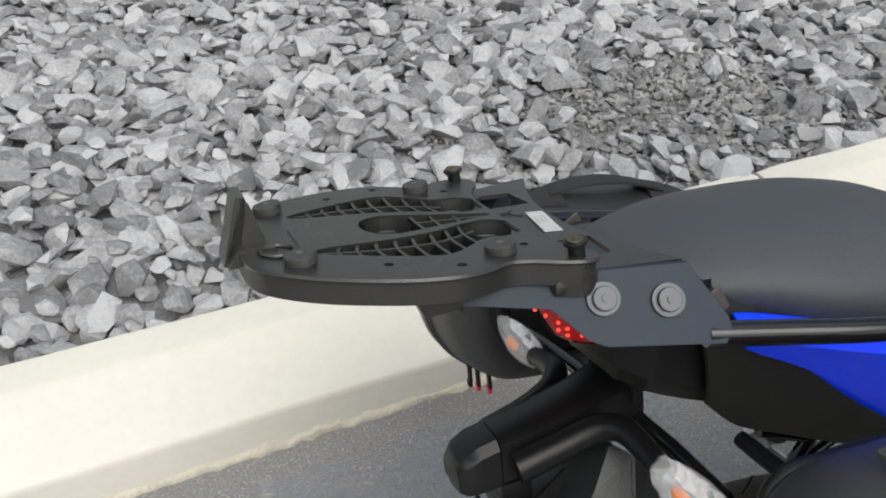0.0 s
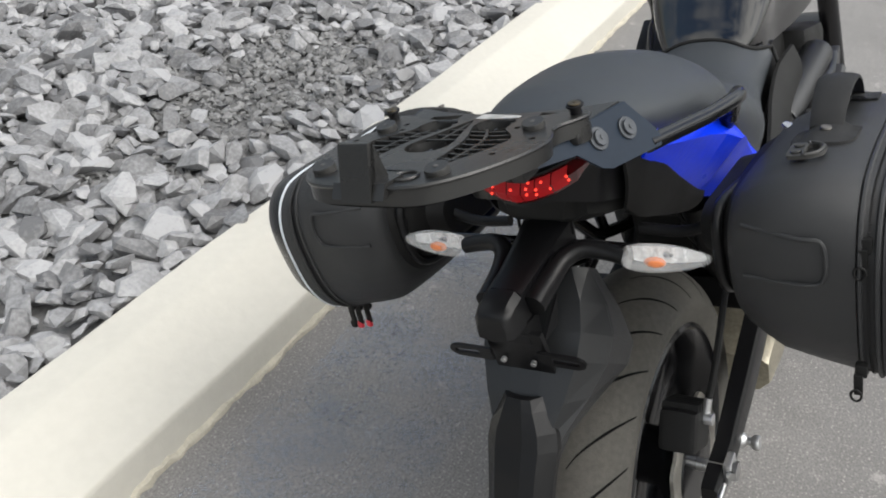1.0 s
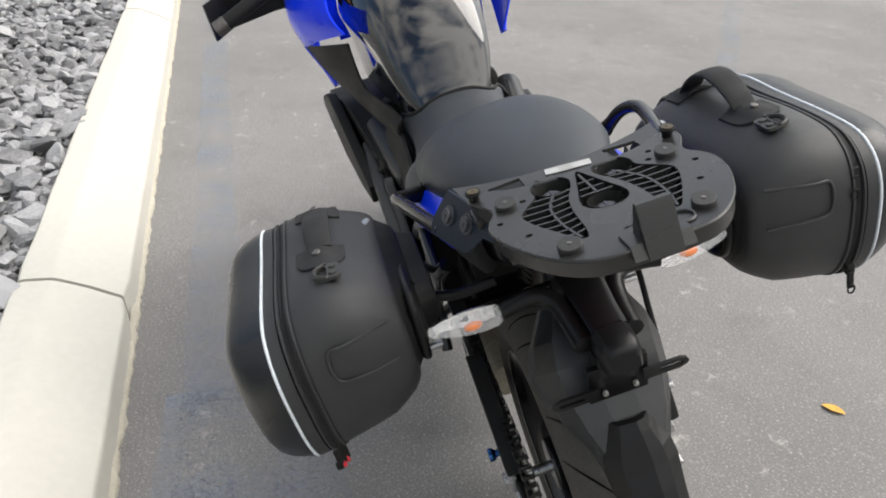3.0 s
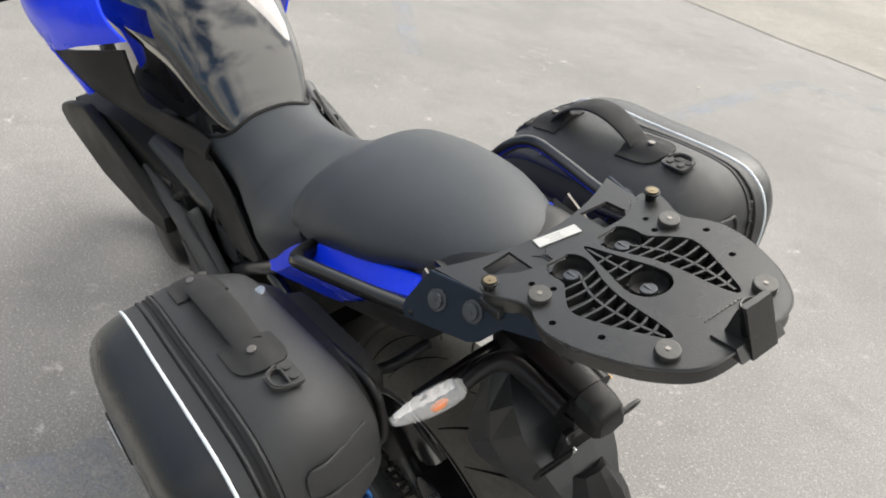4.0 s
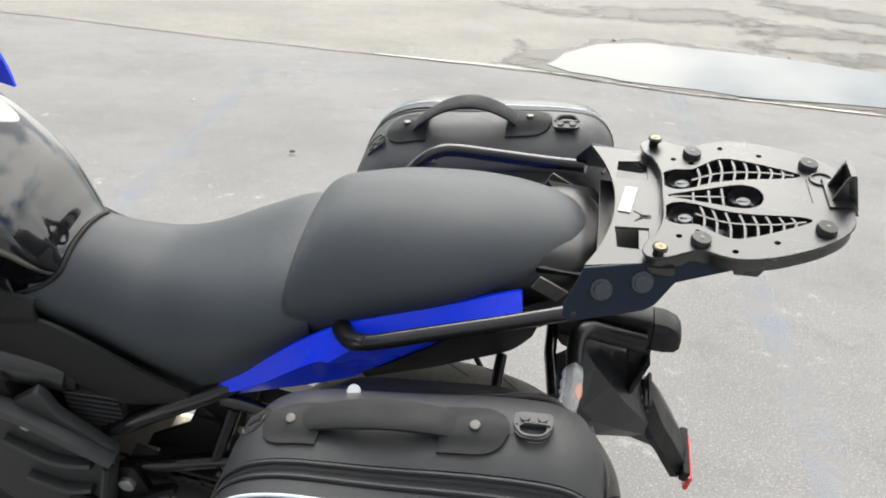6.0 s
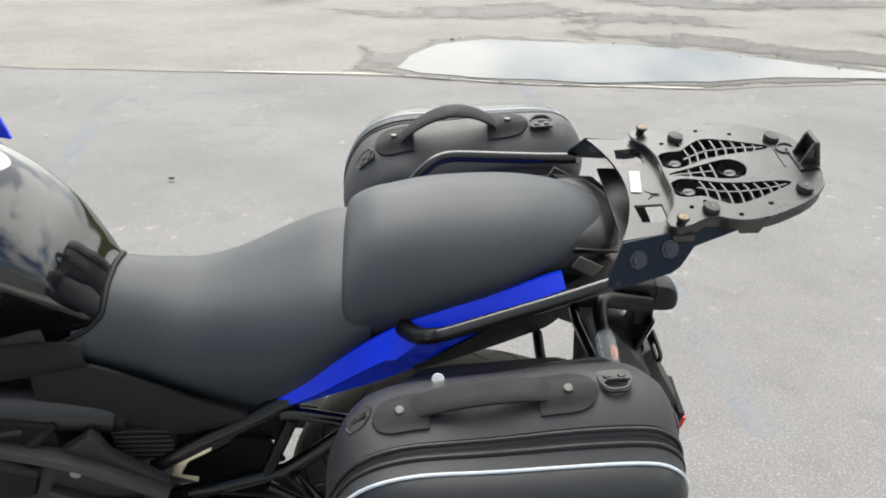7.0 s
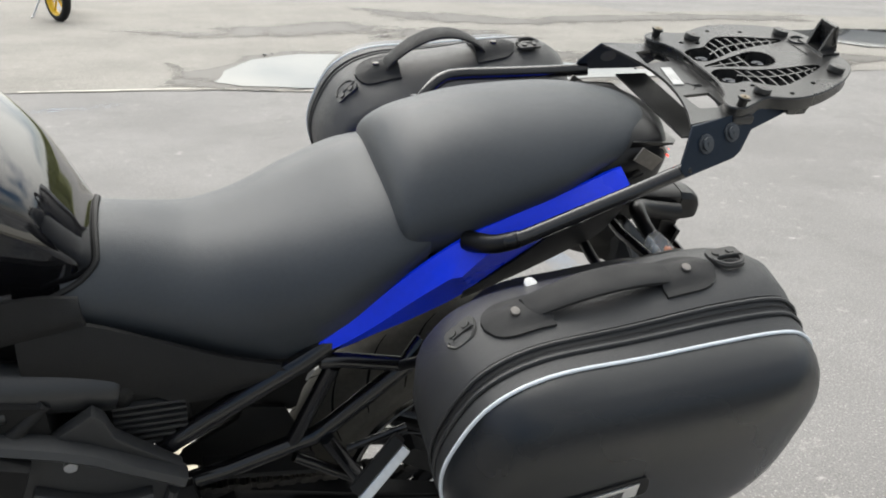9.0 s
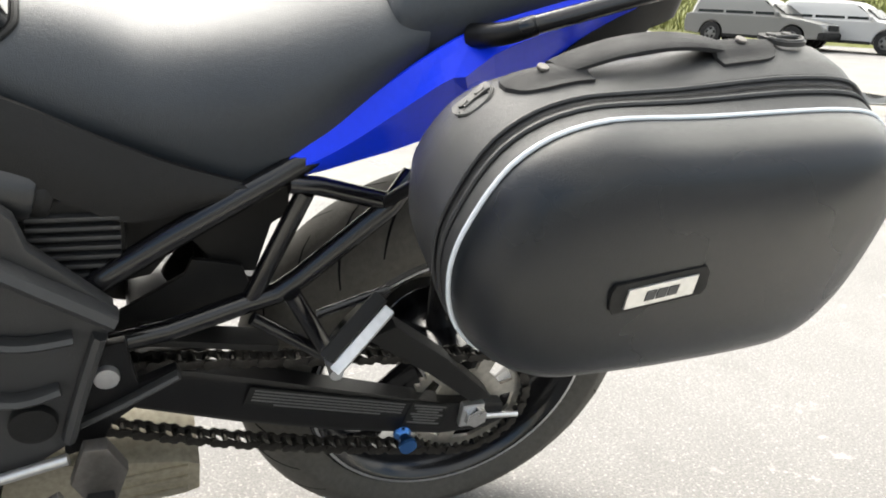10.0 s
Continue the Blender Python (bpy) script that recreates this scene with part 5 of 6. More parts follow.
def swingarm():
    return loft([swing_ring(*q) for q in ((0.50, 0.428, 0.030, 0.105, 0.02), (0.44, 0.412, 0.033, 0.112, 0.018), (0.32, 0.377, 0.037, 0.118, 0.016), (0.19, 0.341, 0.035, 0.122, 0.016), (0.04, 0.303, 0.028, 0.126, 0.014), (-0.03, 0.297, 0.024, 0.126, 0.013), (-0.05, 0.300, 0.016, 0.126, 0.012))])


arms = both("swingarm", swingarm, SATIN_BLACK, bike, "satin black swingarm")
part("swingarm_cross", box((0.09, 0.20, 0.07), (0.40, 0, 0.405), 0.012), SATIN_BLACK, bike)
part("adjuster", box((0.034, 0.012, 0.040), (0.004, 0.144, 0.3154), 0.003), LIGHT_GREY, arms[0], "bare metal chain adjuster")
part("adjuster", box((0.034, 0.012, 0.040), (0.004, -0.144, 0.3154), 0.003), LIGHT_GREY, arms[1], "bare metal chain adjuster")
part("adjuster_bolt", cyl((-0.02, 0.14, 0.302), (-0.075, 0.14, 0.296), 0.0045, 10), STEEL, arms[0])
part("adjuster_bolt", cyl((-0.02, -0.14, 0.302), (-0.075, -0.14, 0.296), 0.0045, 10), STEEL, arms[1])
for s, mt in ((1, BLUE_ANODISED), (-1, LIGHT_GREY)):
    arm = arms[0] if s > 0 else arms[1]
    own = revolve([(0.0, 0.0), (0.012, 0.0), (0.0135, 0.003), (0.012, 0.008), (0.007, 0.012), (0.007, 0.018), (0.012, 0.022), (0.0135, 0.028), (0.012, 0.032), (0.0, 0.033)], segments=20)
    own.transform(Matrix.Translation((0.100, 0.134 if s > 0 else -0.134, 0.288)) @ (Matrix() if s > 0 else pose(0, 0, 0, 0, 0, 180)))
    part("stand_bobbin", own, mt, arm, "blue anodised stand bobbin" if s > 0 else "bright metal stand bobbin")
dec = part("warning_decal", box((0.225, 0.001, 0.028), (0.208, 0.1392, 0.362), 0, turn=pose(0, 0, 0, 0, -15.5, 0)), MATTE_BLACK, arms[0], "dark decal with rows of fine print")
for k in range(5):
    part("print_bar", box((0.210 if k < 4 else 0.15, 0.0008, 0.0022), Vector((0.208, 0.1400, 0.362)) + pose(0, 0, 0, 0, -15.5, 0).to_3x3() @ Vector((0, 0, 0.010 - 0.005 * k)), 0, turn=pose(0, 0, 0, 0, -15.5, 0)), LABEL_GREY, dec)
lab = part("tyre_label", box((0.060, 0.001, 0.040), (0.070, 0.1402, 0.320), 0, turn=pose(0, 0, 0, 0, -14, 0)), MATTE_BLACK, arms[0], "dark label with pale rows of print")
for k in range(7):
    part("print_bar", box((0.050 - 0.008 * (k % 3), 0.0008, 0.0026), Vector((0.070, 0.1410, 0.320)) + pose(0, 0, 0, 0, -14, 0).to_3x3() @ Vector((0, 0, 0.015 - 0.005 * k)), 0, turn=pose(0, 0, 0, 0, -14, 0)), LABEL_GREY, lab)
part("chain_guard", slab([(0.175, 0.470), (0.14, 0.487), (0.06, 0.425), (-0.005, 0.362), (-0.02, 0.345), (0.012, 0.342), (0.08, 0.400)], 0.03, 0.003, Matrix.Translation((0, 0.150, 0)) @ pose(0, 0, 0, 90, 0, 0)), MATTE_BLACK, bike)
part("front_guard", box((0.16, 0.035, 0.010), (0.36, 0.125, 0.478), 0.003, turn=pose(0, 0, 0, 0, -10, 0)), MATTE_BLACK, bike)

chain = part("drive_chain", cyl((0.57, 0.105, 0.425), (0.57, 0.135, 0.425), 0.030, 20, 0.003), SPROCKET, bike, "oily steel drive chain")
path = []
R1, R2, C2 = 0.088, 0.036, Vector((0.57, 0, 0.425))
dirn = (C2 - AX).normalized()
perp = Vector((-dirn.z, 0, dirn.x))
run = [AX - perp * R1, C2 - perp * R2]
length = (run[1] - run[0]).length
for k in range(int(length / 0.015875)):
    q = run[0].lerp(run[1], (k + 0.5) * 0.015875 / length)
    q.z -= 0.016 * math.sin(math.pi * (k + 0.5) * 0.015875 / length)
    path.append(q)
path.reverse()
a0 = math.atan2(-perp.z, -perp.x)
for k in range(int(math.pi * R1 / 0.015875)):
    a = a0 - (k + 0.5) * 0.015875 / R1
    path.append(AX + Vector((R1 * math.cos(a), 0, R1 * math.sin(a))))
for k in range(int(length / 0.015875)):
    path.append((AX + perp * R1).lerp(C2 + perp * R2, (k + 0.5) * 0.015875 / length))


def link_mesh(gap):
    bm = bmesh.new()
    for s in (1, -1):
        bm = slab([(-0.0125, 0.0), (-0.011, 0.0055), (-0.006, 0.0068), (0.0, 0.0048), (0.006, 0.0068), (0.011, 0.0055), (0.0125, 0.0), (0.011, -0.0055), (0.006, -0.0068), (0.0, -0.0048), (-0.006, -0.0068), (-0.011, -0.0055)], 0.0018, 0, Matrix.Translation((0, s * gap + 0.0009, 0)) @ pose(0, 0, 0, 90, 0, 0), bm=bm)
    bm = cyl((-0.0079, -gap, 0), (-0.0079, gap, 0), 0.0042, 8, bm=bm)
    me = bpy.data.meshes.new("link")
    bm.to_mesh(me)
    bm.free()
    me.materials.append(CHAIN)
    return me


links = [link_mesh(0.0105), link_mesh(0.0075)]
for i, q in enumerate(path):
    nxt = path[min(i + 1, len(path) - 1)] - path[max(i - 1, 0)]
    ob = new("link", links[i % 2])
    ob.parent = chain
    ob.matrix_local = Matrix.Translation((q.x, 0.120, q.z)) @ pose(0, 0, 0, 0, -math.degrees(math.atan2(nxt.z, nxt.x)), 0)

# -- subframe, pannier holders, pegs --
def bars(*runs, r=0.0115):
    bm = bmesh.new()
    for pts in runs:
        bm = tube(pts, r, 10, bm=bm)
    return bm


UPPER = ((0.485, 0.150, 0.576), (0.404, 0.150, 0.632), (0.304, 0.148, 0.695), (0.23, 0.13, 0.735))
for name, pts, r in (("frame_tube", UPPER, 0.0135), ("frame_tube", ((0.285, 0.148, 0.690), (0.253, 0.149, 0.687), (0.172, 0.150, 0.665)), 0.0105), ("frame_tube", ((0.268, 0.149, 0.680), (0.321, 0.150, 0.543)), 0.0105), ("frame_tube", ((0.468, 0.147, 0.498), (0.405, 0.149, 0.512), (0.321, 0.150, 0.543), (0.290, 0.150, 0.552), (0.265, 0.150, 0.572), (0.171, 0.150, 0.662), (0.145, 0.136, 0.692)), 0.0125), ("peg_stay", ((0.276, 0.162, 0.557), (0.222, 0.175, 0.462)), 0.0105), ("peg_stay", ((0.318, 0.158, 0.526), (0.229, 0.172, 0.470)), 0.008), ("peg_stay", ((0.245, 0.16, 0.525), (0.164, 0.165, 0.558)), 0.0055)):
    both(name, lambda pts=pts, r=r: tube(pts, r, 12), FRAME_BLACK, bike)
PEG = Matrix.Translation((0.233, 0.206, 0.487)) @ Matrix(((-0.700, 0.30, 0.648, 0), (-0.298, 0.702, -0.647, 0), (0.649, 0.646, 0.402, 0), (0, 0, 0, 1)))
both("passenger_peg", lambda: slab([(0.0, 0.004), (0.090, 0.004), (0.094, 0.014), (0.092, 0.036), (0.0, 0.038)], 0.018, 0.004, PEG), MATTE_BLACK, bike, "folded passenger peg")
both("peg_face", lambda: slab([(-0.004, 0.004), (0.086, 0.004), (0.088, 0.028), (-0.004, 0.032)], 0.014, 0.002, PEG @ Matrix.Translation((0, 0, -0.0145))), LIGHT_GREY, bike, "worn bare edge of the peg")
both("peg_pivot", lambda: cyl((0.230, 0.176, 0.477), (0.230, 0.214, 0.477), 0.008, 14, 0.001), LIGHT_GREY, bike)
both("pannier_hoop", lambda: tube([(0.13, 0.212, 0.77), (0.13, 0.211, 0.785), (0.11, 0.211, 0.803), (0.0, 0.211, 0.826), (-0.13, 0.211, 0.854), (-0.165, 0.211, 0.850), (-0.175, 0.212, 0.83), (-0.17, 0.212, 0.78), (-0.14, 0.212, 0.745), (-0.05, 0.212, 0.73), (0.08, 0.212, 0.73), (0.12, 0.212, 0.745), (0.13, 0.212, 0.77)], 0.0065, 10, count=60), SATIN_BLACK, bike, "black tubular pannier holder")
both("holder_stay", lambda: tube([(-0.110, 0.211, 0.848), (-0.100, 0.192, 0.812), (-0.092, 0.150, 0.788), (-0.093, 0.092, 0.790)], 0.0075, 10, count=16), SATIN_BLACK, bike)
both("holder_stay", lambda: tube([(0.12, 0.211, 0.745), (0.16, 0.19, 0.71), (0.18, 0.152, 0.665)], 0.007, 10, count=10), SATIN_BLACK, bike)
part("holder_cross_bar", tube([(-0.165, -0.16, 0.80), (-0.155, -0.08, 0.795), (-0.155, 0.08, 0.795), (-0.165, 0.16, 0.80)], 0.008, 10), FRAME_BLACK, bike)
both("inner_guard", lambda: slab([(0.361, 0.563), (0.321, 0.554), (0.300, 0.50), (0.40, 0.450), (0.475, 0.470), (0.461, 0.496), (0.416, 0.525), (0.385, 0.545), (0.377, 0.566)], 0.008, 0.002, Matrix.Translation((0, 0.094, 0)) @ pose(0, 0, 0, 90, 0, 0)), MATTE_BLACK, bike)

# -- frame covers, engine and what hangs below --
def frame_cover():
    out = [(0.553, 0.690), (0.541, 0.678), (0.532, 0.646), (0.461, 0.574), (0.464, 0.552), (0.488, 0.473), (0.510, 0.395), (0.56, 0.36), (0.66, 0.38), (0.74, 0.48), (0.80, 0.62), (0.82, 0.72), (0.74, 0.715), (0.66, 0.66), (0.60, 0.655)]
    return slab(out, 0.02, 0.006, Matrix.Translation((0, 0.185, 0)) @ pose(0, 0, 0, 90, 0, 0))


for cover in both("frame_cover", frame_cover, MOULDED_GREY, bike, "dark grey moulded frame cover"):
    s = 1 if cover.data.vertices[0].co.y > 0 else -1
    for pts, r in ((((0.462, 0.188, 0.563), (0.52, 0.190, 0.605), (0.59, 0.190, 0.648), (0.74, 0.188, 0.70)), 0.018), (((0.50, 0.190, 0.545), (0.56, 0.193, 0.545), (0.63, 0.190, 0.58)), 0.011), (((0.516, 0.190, 0.48), (0.56, 0.193, 0.472), (0.62, 0.190, 0.49)), 0.011), (((0.475, 0.188, 0.545), (0.500, 0.191, 0.46), (0.512, 0.189, 0.41)), 0.013)):
        own = tube(pts, r, 8, count=18, squash=0.6)
        part("moulded_rib", own if s > 0 else mirrored(own), MOULDED_GREY, cover)
    part("cover_bolt", cyl((0.585, s * 0.184, 0.615), (0.585, s * 0.193, 0.615), 0.008, 14, 0.002), LIGHT_GREY, cover)
    part("pivot_cap", cyl((0.545, s * 0.18, 0.435), (0.545, s * 0.196, 0.435), 0.024, 24, 0.004), MATTE_BLACK, cover)
both("frame_pad", lambda: cyl((0.528, 0.127, 0.677), (0.74, 0.155, 0.735), 0.031, 20, 0.008), GREY_PLASTIC, bike, "grey tubular frame pad")
both("frame_pad_end", lambda: cyl((0.512, 0.125, 0.672), (0.530, 0.127, 0.6775), 0.028, 20, 0.008), MATTE_BLACK, bike)
reg = part("regulator", box((0.10, 0.05, 0.10), (0.495, 0.118, 0.625), 0.008), MATTE_BLACK, bike, "finned black regulator under the side cover")
for k in range(7):
    part("cooling_fin", box((0.085, 0.012, 0.0045), (0.493, 0.146, 0.592 + 0.011 * k), 0.001), MOULDED_GREY, reg)
both("pivot_plate", lambda: slab([(0.52, 0.395), (0.50, 0.44), (0.486, 0.51), (0.452, 0.515), (0.44, 0.455), (0.40, 0.472), (0.395, 0.462), (0.47, 0.40), (0.48, 0.37), (0.52, 0.36)], 0.014, 0.003, Matrix.Translation((0, 0.168, 0)) @ pose(0, 0, 0, 90, 0, 0)), SATIN_BLACK, bike)
both("heel_guard_rib", lambda: tube([(0.513, 0.172, 0.405), (0.455, 0.175, 0.437), (0.398, 0.175, 0.470)], 0.008, 8, squash=0.6), MOULDED_GREY, bike)
both("pivot_bolt", lambda: cyl((0.472, 0.165, 0.473), (0.472, 0.177, 0.473), 0.0135, 20, 0.003), LIGHT_GREY, bike, "bright pivot bolt")
alternator = part("alternator_cover", revolve([(0.0, 0.206), (0.050, 0.206), (0.062, 0.200), (0.074, 0.186), (0.078, 0.168), (0.080, 0.12), (0.0, 0.12)], (0.775, 0, 0.500), 36), SATIN_BLACK, bike, "round black alternator cover on the engine")
for k in range(6):
    a = 2 * math.pi * k / 6 + 0.2
    part("cover_bolt", cyl((0.775 + 0.080 * math.cos(a), 0.15, 0.500 + 0.080 * math.sin(a)), (0.775 + 0.080 * math.cos(a), 0.182, 0.500 + 0.080 * math.sin(a)), 0.008, 10, 0.002), DULL_METAL, alternator)
part("coolant_hose", tube([(0.70, 0.17, 0.60), (0.76, 0.21, 0.615), (0.83, 0.205, 0.585), (0.88, 0.17, 0.52)], 0.017, 12, count=20), RUBBER, bike)
part("cable_loom", tube([(0.60, 0.165, 0.70), (0.66, 0.19, 0.66), (0.74, 0.20, 0.645), (0.84, 0.18, 0.66)], 0.009, 10, count=20), RUBBER, bike)
engine = part("engine", box((0.36, 0.26, 0.34), (0.72, 0, 0.45), 0.035), MATTE_BLACK, bike, "black twin engine block")
both("engine_cover", lambda: cyl((0.66, 0.12, 0.40), (0.66, 0.158, 0.40), 0.085, 32, 0.012), SATIN_BLACK, bike)
part("sump", box((0.34, 0.25, 0.17), (0.770, 0, 0.288), 0.03), MATTE_BLACK, bike)
part("cylinder_block", box((0.20, 0.28, 0.22), (0.80, 0, 0.66), 0.02, turn=pose(0, 0, 0, 0, 12, 0)), MATTE_BLACK, bike)
part("air_box", box((0.36, 0.20, 0.15), (0.62, 0, 0.72), 0.03), MATTE_BLACK, bike)
part("battery_box", slab([(0.46, 0.74), (0.285, 0.74), (0.266, 0.66), (0.268, 0.615), (0.286, 0.60), (0.302, 0.535), (0.335, 0.537), (0.36, 0.562), (0.383, 0.592), (0.400, 0.565), (0.42, 0.538), (0.46, 0.53)], 0.16, 0.004, Matrix.Translation((0, 0.08, 0)) @ pose(0, 0, 0, 90, 0, 0)), MATTE_BLACK, bike, "black battery box under the seat")
part("shock", join(cyl((0.38, -0.05, 0.44), (0.24, -0.05, 0.66), 0.026, 18, 0.004), tube([(0.36 - 0.10 * f, -0.05 + 0.034 * math.cos(14 * math.pi * f), 0.47 + 0.157 * f + 0.034 * math.sin(14 * math.pi * f)) for f in [k / 80 for k in range(81)]], 0.005, 6)), SATIN_BLACK, bike)
muffler = part("muffler", loft([[(x, -0.12, z0), (x, -0.10, z0 - 0.02), (x, 0.08, z0 - 0.02), (x, 0.10, z0), (x, 0.10, z1), (x, 0.07, z1 + 0.015), (x, -0.10, z1 + 0.015), (x, -0.12, z1)] for x, z0, z1 in ((0.62, 0.205, 0.285), (0.48, 0.185, 0.268), (0.385, 0.193, 0.252), (0.366, 0.200, 0.244))]), MUFFLER, bike, "dull metal belly silencer")
for k in range(3):
    part("muffler_rib", box((0.13, 0.006, 0.008), (0.445, 0.101, 0.198 + 0.020 * k), 0.002, turn=pose(0, 0, 0, 0, 6, 0)), MUFFLER, muffler)
# gear lever and rider peg
part("gear_rod", cyl((0.60, 0.196, 0.362), (0.515, 0.196, 0.384), 0.0065, 12), LIGHT_GREY, bike, "bright gear linkage rod")
part("gear_lever", tube([(0.525, 0.205, 0.335), (0.56, 0.21, 0.318), (0.60, 0.212, 0.308), (0.63, 0.213, 0.304)], 0.008, 10, count=14), DULL_METAL, bike)
both("rider_peg_bracket", lambda: slab([(0.50, 0.40), (0.475, 0.40), (0.455, 0.36), (0.468, 0.315), (0.495, 0.31), (0.515, 0.35)], 0.02, 0.004, Matrix.Translation((0, 0.205, 0)) @ pose(0, 0, 0, 90, 0, 0)), DULL_METAL, bike)
both("rider_peg", lambda: box((0.03, 0.085, 0.022), (0.485, 0.245, 0.325), 0.005), RUBBER, bike, "black rubber rider peg")
part("side_stand", join(tube([(0.60, 0.12, 0.30), (0.62, 0.20, 0.235), (0.655, 0.330, 0.118)], 0.012, 10), box((0.07, 0.045, 0.012), (0.665, 0.344, 0.106), 0.004, turn=pose(0, 0, 0, 16, 0, 0))), FRAME_BLACK, bike, "black side stand, down on the ground")

# -- front end, mostly hidden by the tank --
def shroud():
    top = [(0.735, 0.178, 1.055), (0.80, 0.225, 1.062), (0.95, 0.262, 1.04), (1.12, 0.22, 1.05)]
    low = [(0.692, 0.168, 0.967), (0.79, 0.222, 0.945), (0.90, 0.257, 0.917), (1.08, 0.225, 0.93)]
    a, b = spline(top, 18), spline(low, 18)
    return panel([[p.lerp(q, k / 7) + Vector((0, 0.012 * math.sin(math.pi * k / 7), 0)) for k in range(8)] for p, q in zip(a, b)], 0.005)


def shroud_blade():
    back = [(0.90, 0.258, 0.915), (0.898, 0.240, 0.868), (0.900, 0.213, 0.806)]
    ahead = [(1.06, 0.23, 0.93), (1.02, 0.226, 0.86), (0.93, 0.214, 0.79)]
    a, b = spline(back, 10), spline(ahead, 10)
    return panel([[p.lerp(q, k / 5) + Vector((0, 0.008 * math.sin(math.pi * k / 5), 0)) for k in range(6)] for p, q in zip(a, b)], 0.005)


both("radiator_shroud", shroud, BLUE, bike, "bright blue radiator shroud")
both("shroud_blade", shroud_blade, BLUE, bike)


def trim_strip():
    inner = [(0.738, 0.166, 0.935), (0.738, 0.165, 0.885), (0.728, 0.160, 0.836), (0.66, 0.145, 0.830), (0.59, 0.124, 0.818), (0.553, 0.113, 0.803)]
    outer = [(0.898, 0.254, 0.914), (0.896, 0.234, 0.860), (0.893, 0.210, 0.808), (0.80, 0.188, 0.797), (0.68, 0.157, 0.776), (0.548, 0.128, 0.776)]
    a, b = spline(inner, 22), spline(outer, 22)
    return panel([[p.lerp(q, k / 6) + Vector((0, 0.006 * math.sin(math.pi * k / 6), 0)) for k in range(7)] for p, q in zip(a, b)], 0.005)


part("trim_strip", trim_strip(), MATTE_BLACK, bike, "matte dark grey trim between tank and shroud")


def duct():
    out = [(1.085, 0.712), (1.06, 0.735), (0.98, 0.765), (0.90, 0.785), (0.80, 0.745), (0.70, 0.695), (0.62, 0.650), (0.635, 0.605), (0.76, 0.59), (0.93, 0.61), (1.07, 0.68)]
    bm = slab(out, 0.024, 0.006, pose(0, 0, 0, 90, 0, 0))
    for v in bm.verts:
        v.co.y += 0.222 + 0.09 * (v.co.x - 0.64)
    return bm


part("radiator_duct", duct(), MATTE_BLACK, bike)
part("radiator_side", loft([[(x, 0.08, z0), (x, y1, z0), (x, y1, z1), (x, 0.08, z1)] for x, y1, z0, z1 in ((0.60, 0.175, 0.61, 0.70), (0.80, 0.205, 0.59, 0.775), (1.0, 0.235, 0.62, 0.765), (1.06, 0.23, 0.66, 0.73))]), MATTE_BLACK, bike)
both("cooling_hose", lambda: tube([(0.78, 0.175, 0.715), (0.72, 0.18, 0.70), (0.64, 0.172, 0.70)], 0.012, 10, count=10), GREY_PLASTIC, bike)
bar = part("handlebar", tube([(0.895, 0.40, 1.022), (0.905, 0.30, 1.055), (0.94, 0.18, 1.10), (0.96, 0.08, 1.115), (0.96, -0.08, 1.115), (0.94, -0.18, 1.10), (0.905, -0.30, 1.055), (0.895, -0.40, 1.022)], 0.011, 12, count=40), FRAME_BLACK, bike)
for s in (1, -1):
    part("grip", tube([(0.893, s * 0.405, 1.020), (0.905, s * 0.285, 1.06)], 0.017, 14), RUBBER, bar)
    part("bar_end", cyl((0.891, s * 0.432, 1.012), (0.893, s * 0.402, 1.021), 0.018, 16, 0.004), DULL_METAL, bar)
    part("lever", tube([(0.97, s * 0.22, 1.075), (0.965, s * 0.31, 1.045), (0.935, s * 0.415, 1.015)], 0.007, 8, count=12, squash=1.5), SATIN_BLACK, bar)
    part("hand_guard", loft([[(0.985, s * 0.20, z), (1.0, s * 0.30, z), (0.985, s * 0.40, z - 0.005), (0.93, s * 0.442, z - 0.012), (0.94, s * 0.446, z - 0.012), (0.992, s * 0.404, z - 0.005), (1.007, s * 0.30, z), (0.992, s * 0.20, z)] for z in (0.99, 1.04, 1.075)]), SATIN_BLACK, bar)
part("headlight_fairing", loft(seat_rings([(1.06, 0.20, 1.16, 0.86, 2.5), (1.16, 0.19, 1.18, 0.84, 2.5), (1.28, 0.13, 1.10, 0.86, 2.4), (1.34, 0.06, 0.98, 0.90, 2.2)], 24)), BLUE, bike)
fork = part("fork", join(cyl((1.12, 0.095, 0.95), (1.415, 0.095, 0.30), 0.024, 16), cyl((1.12, -0.095, 0.95), (1.415, -0.095, 0.30), 0.024, 16)), FRAME_BLACK, bike)
AF = Vector((1.415, 0, 0.300))
front = part("front_wheel", revolve([(0.216, -0.045), (0.225, -0.052)] + [(0.240 + 0.060 * math.cos(radians(a)), 0.060 * math.sin(radians(a))) for a in range(-76, 77, 8)] + [(0.225, 0.052), (0.216, 0.045)], AF, 64), TYRE, bike)
part("rim", revolve([(0.222, -0.05), (0.20, -0.045), (0.188, 0.0), (0.20, 0.045), (0.222, 0.05)], AF, 48), FRAME_BLACK, front)
part("hub", cyl(AF + Vector((0, -0.09, 0)), AF + Vector((0, 0.09, 0)), 0.035, 24, 0.004), FRAME_BLACK, front)
for k in range(5):
    a = 2 * math.pi * k / 5
    part("spoke", tube([AF + Vector((0.03 * math.cos(a), 0, 0.03 * math.sin(a))), AF + Vector((0.19 * math.cos(a), 0, 0.19 * math.sin(a)))], 0.014, 8), FRAME_BLACK, front)
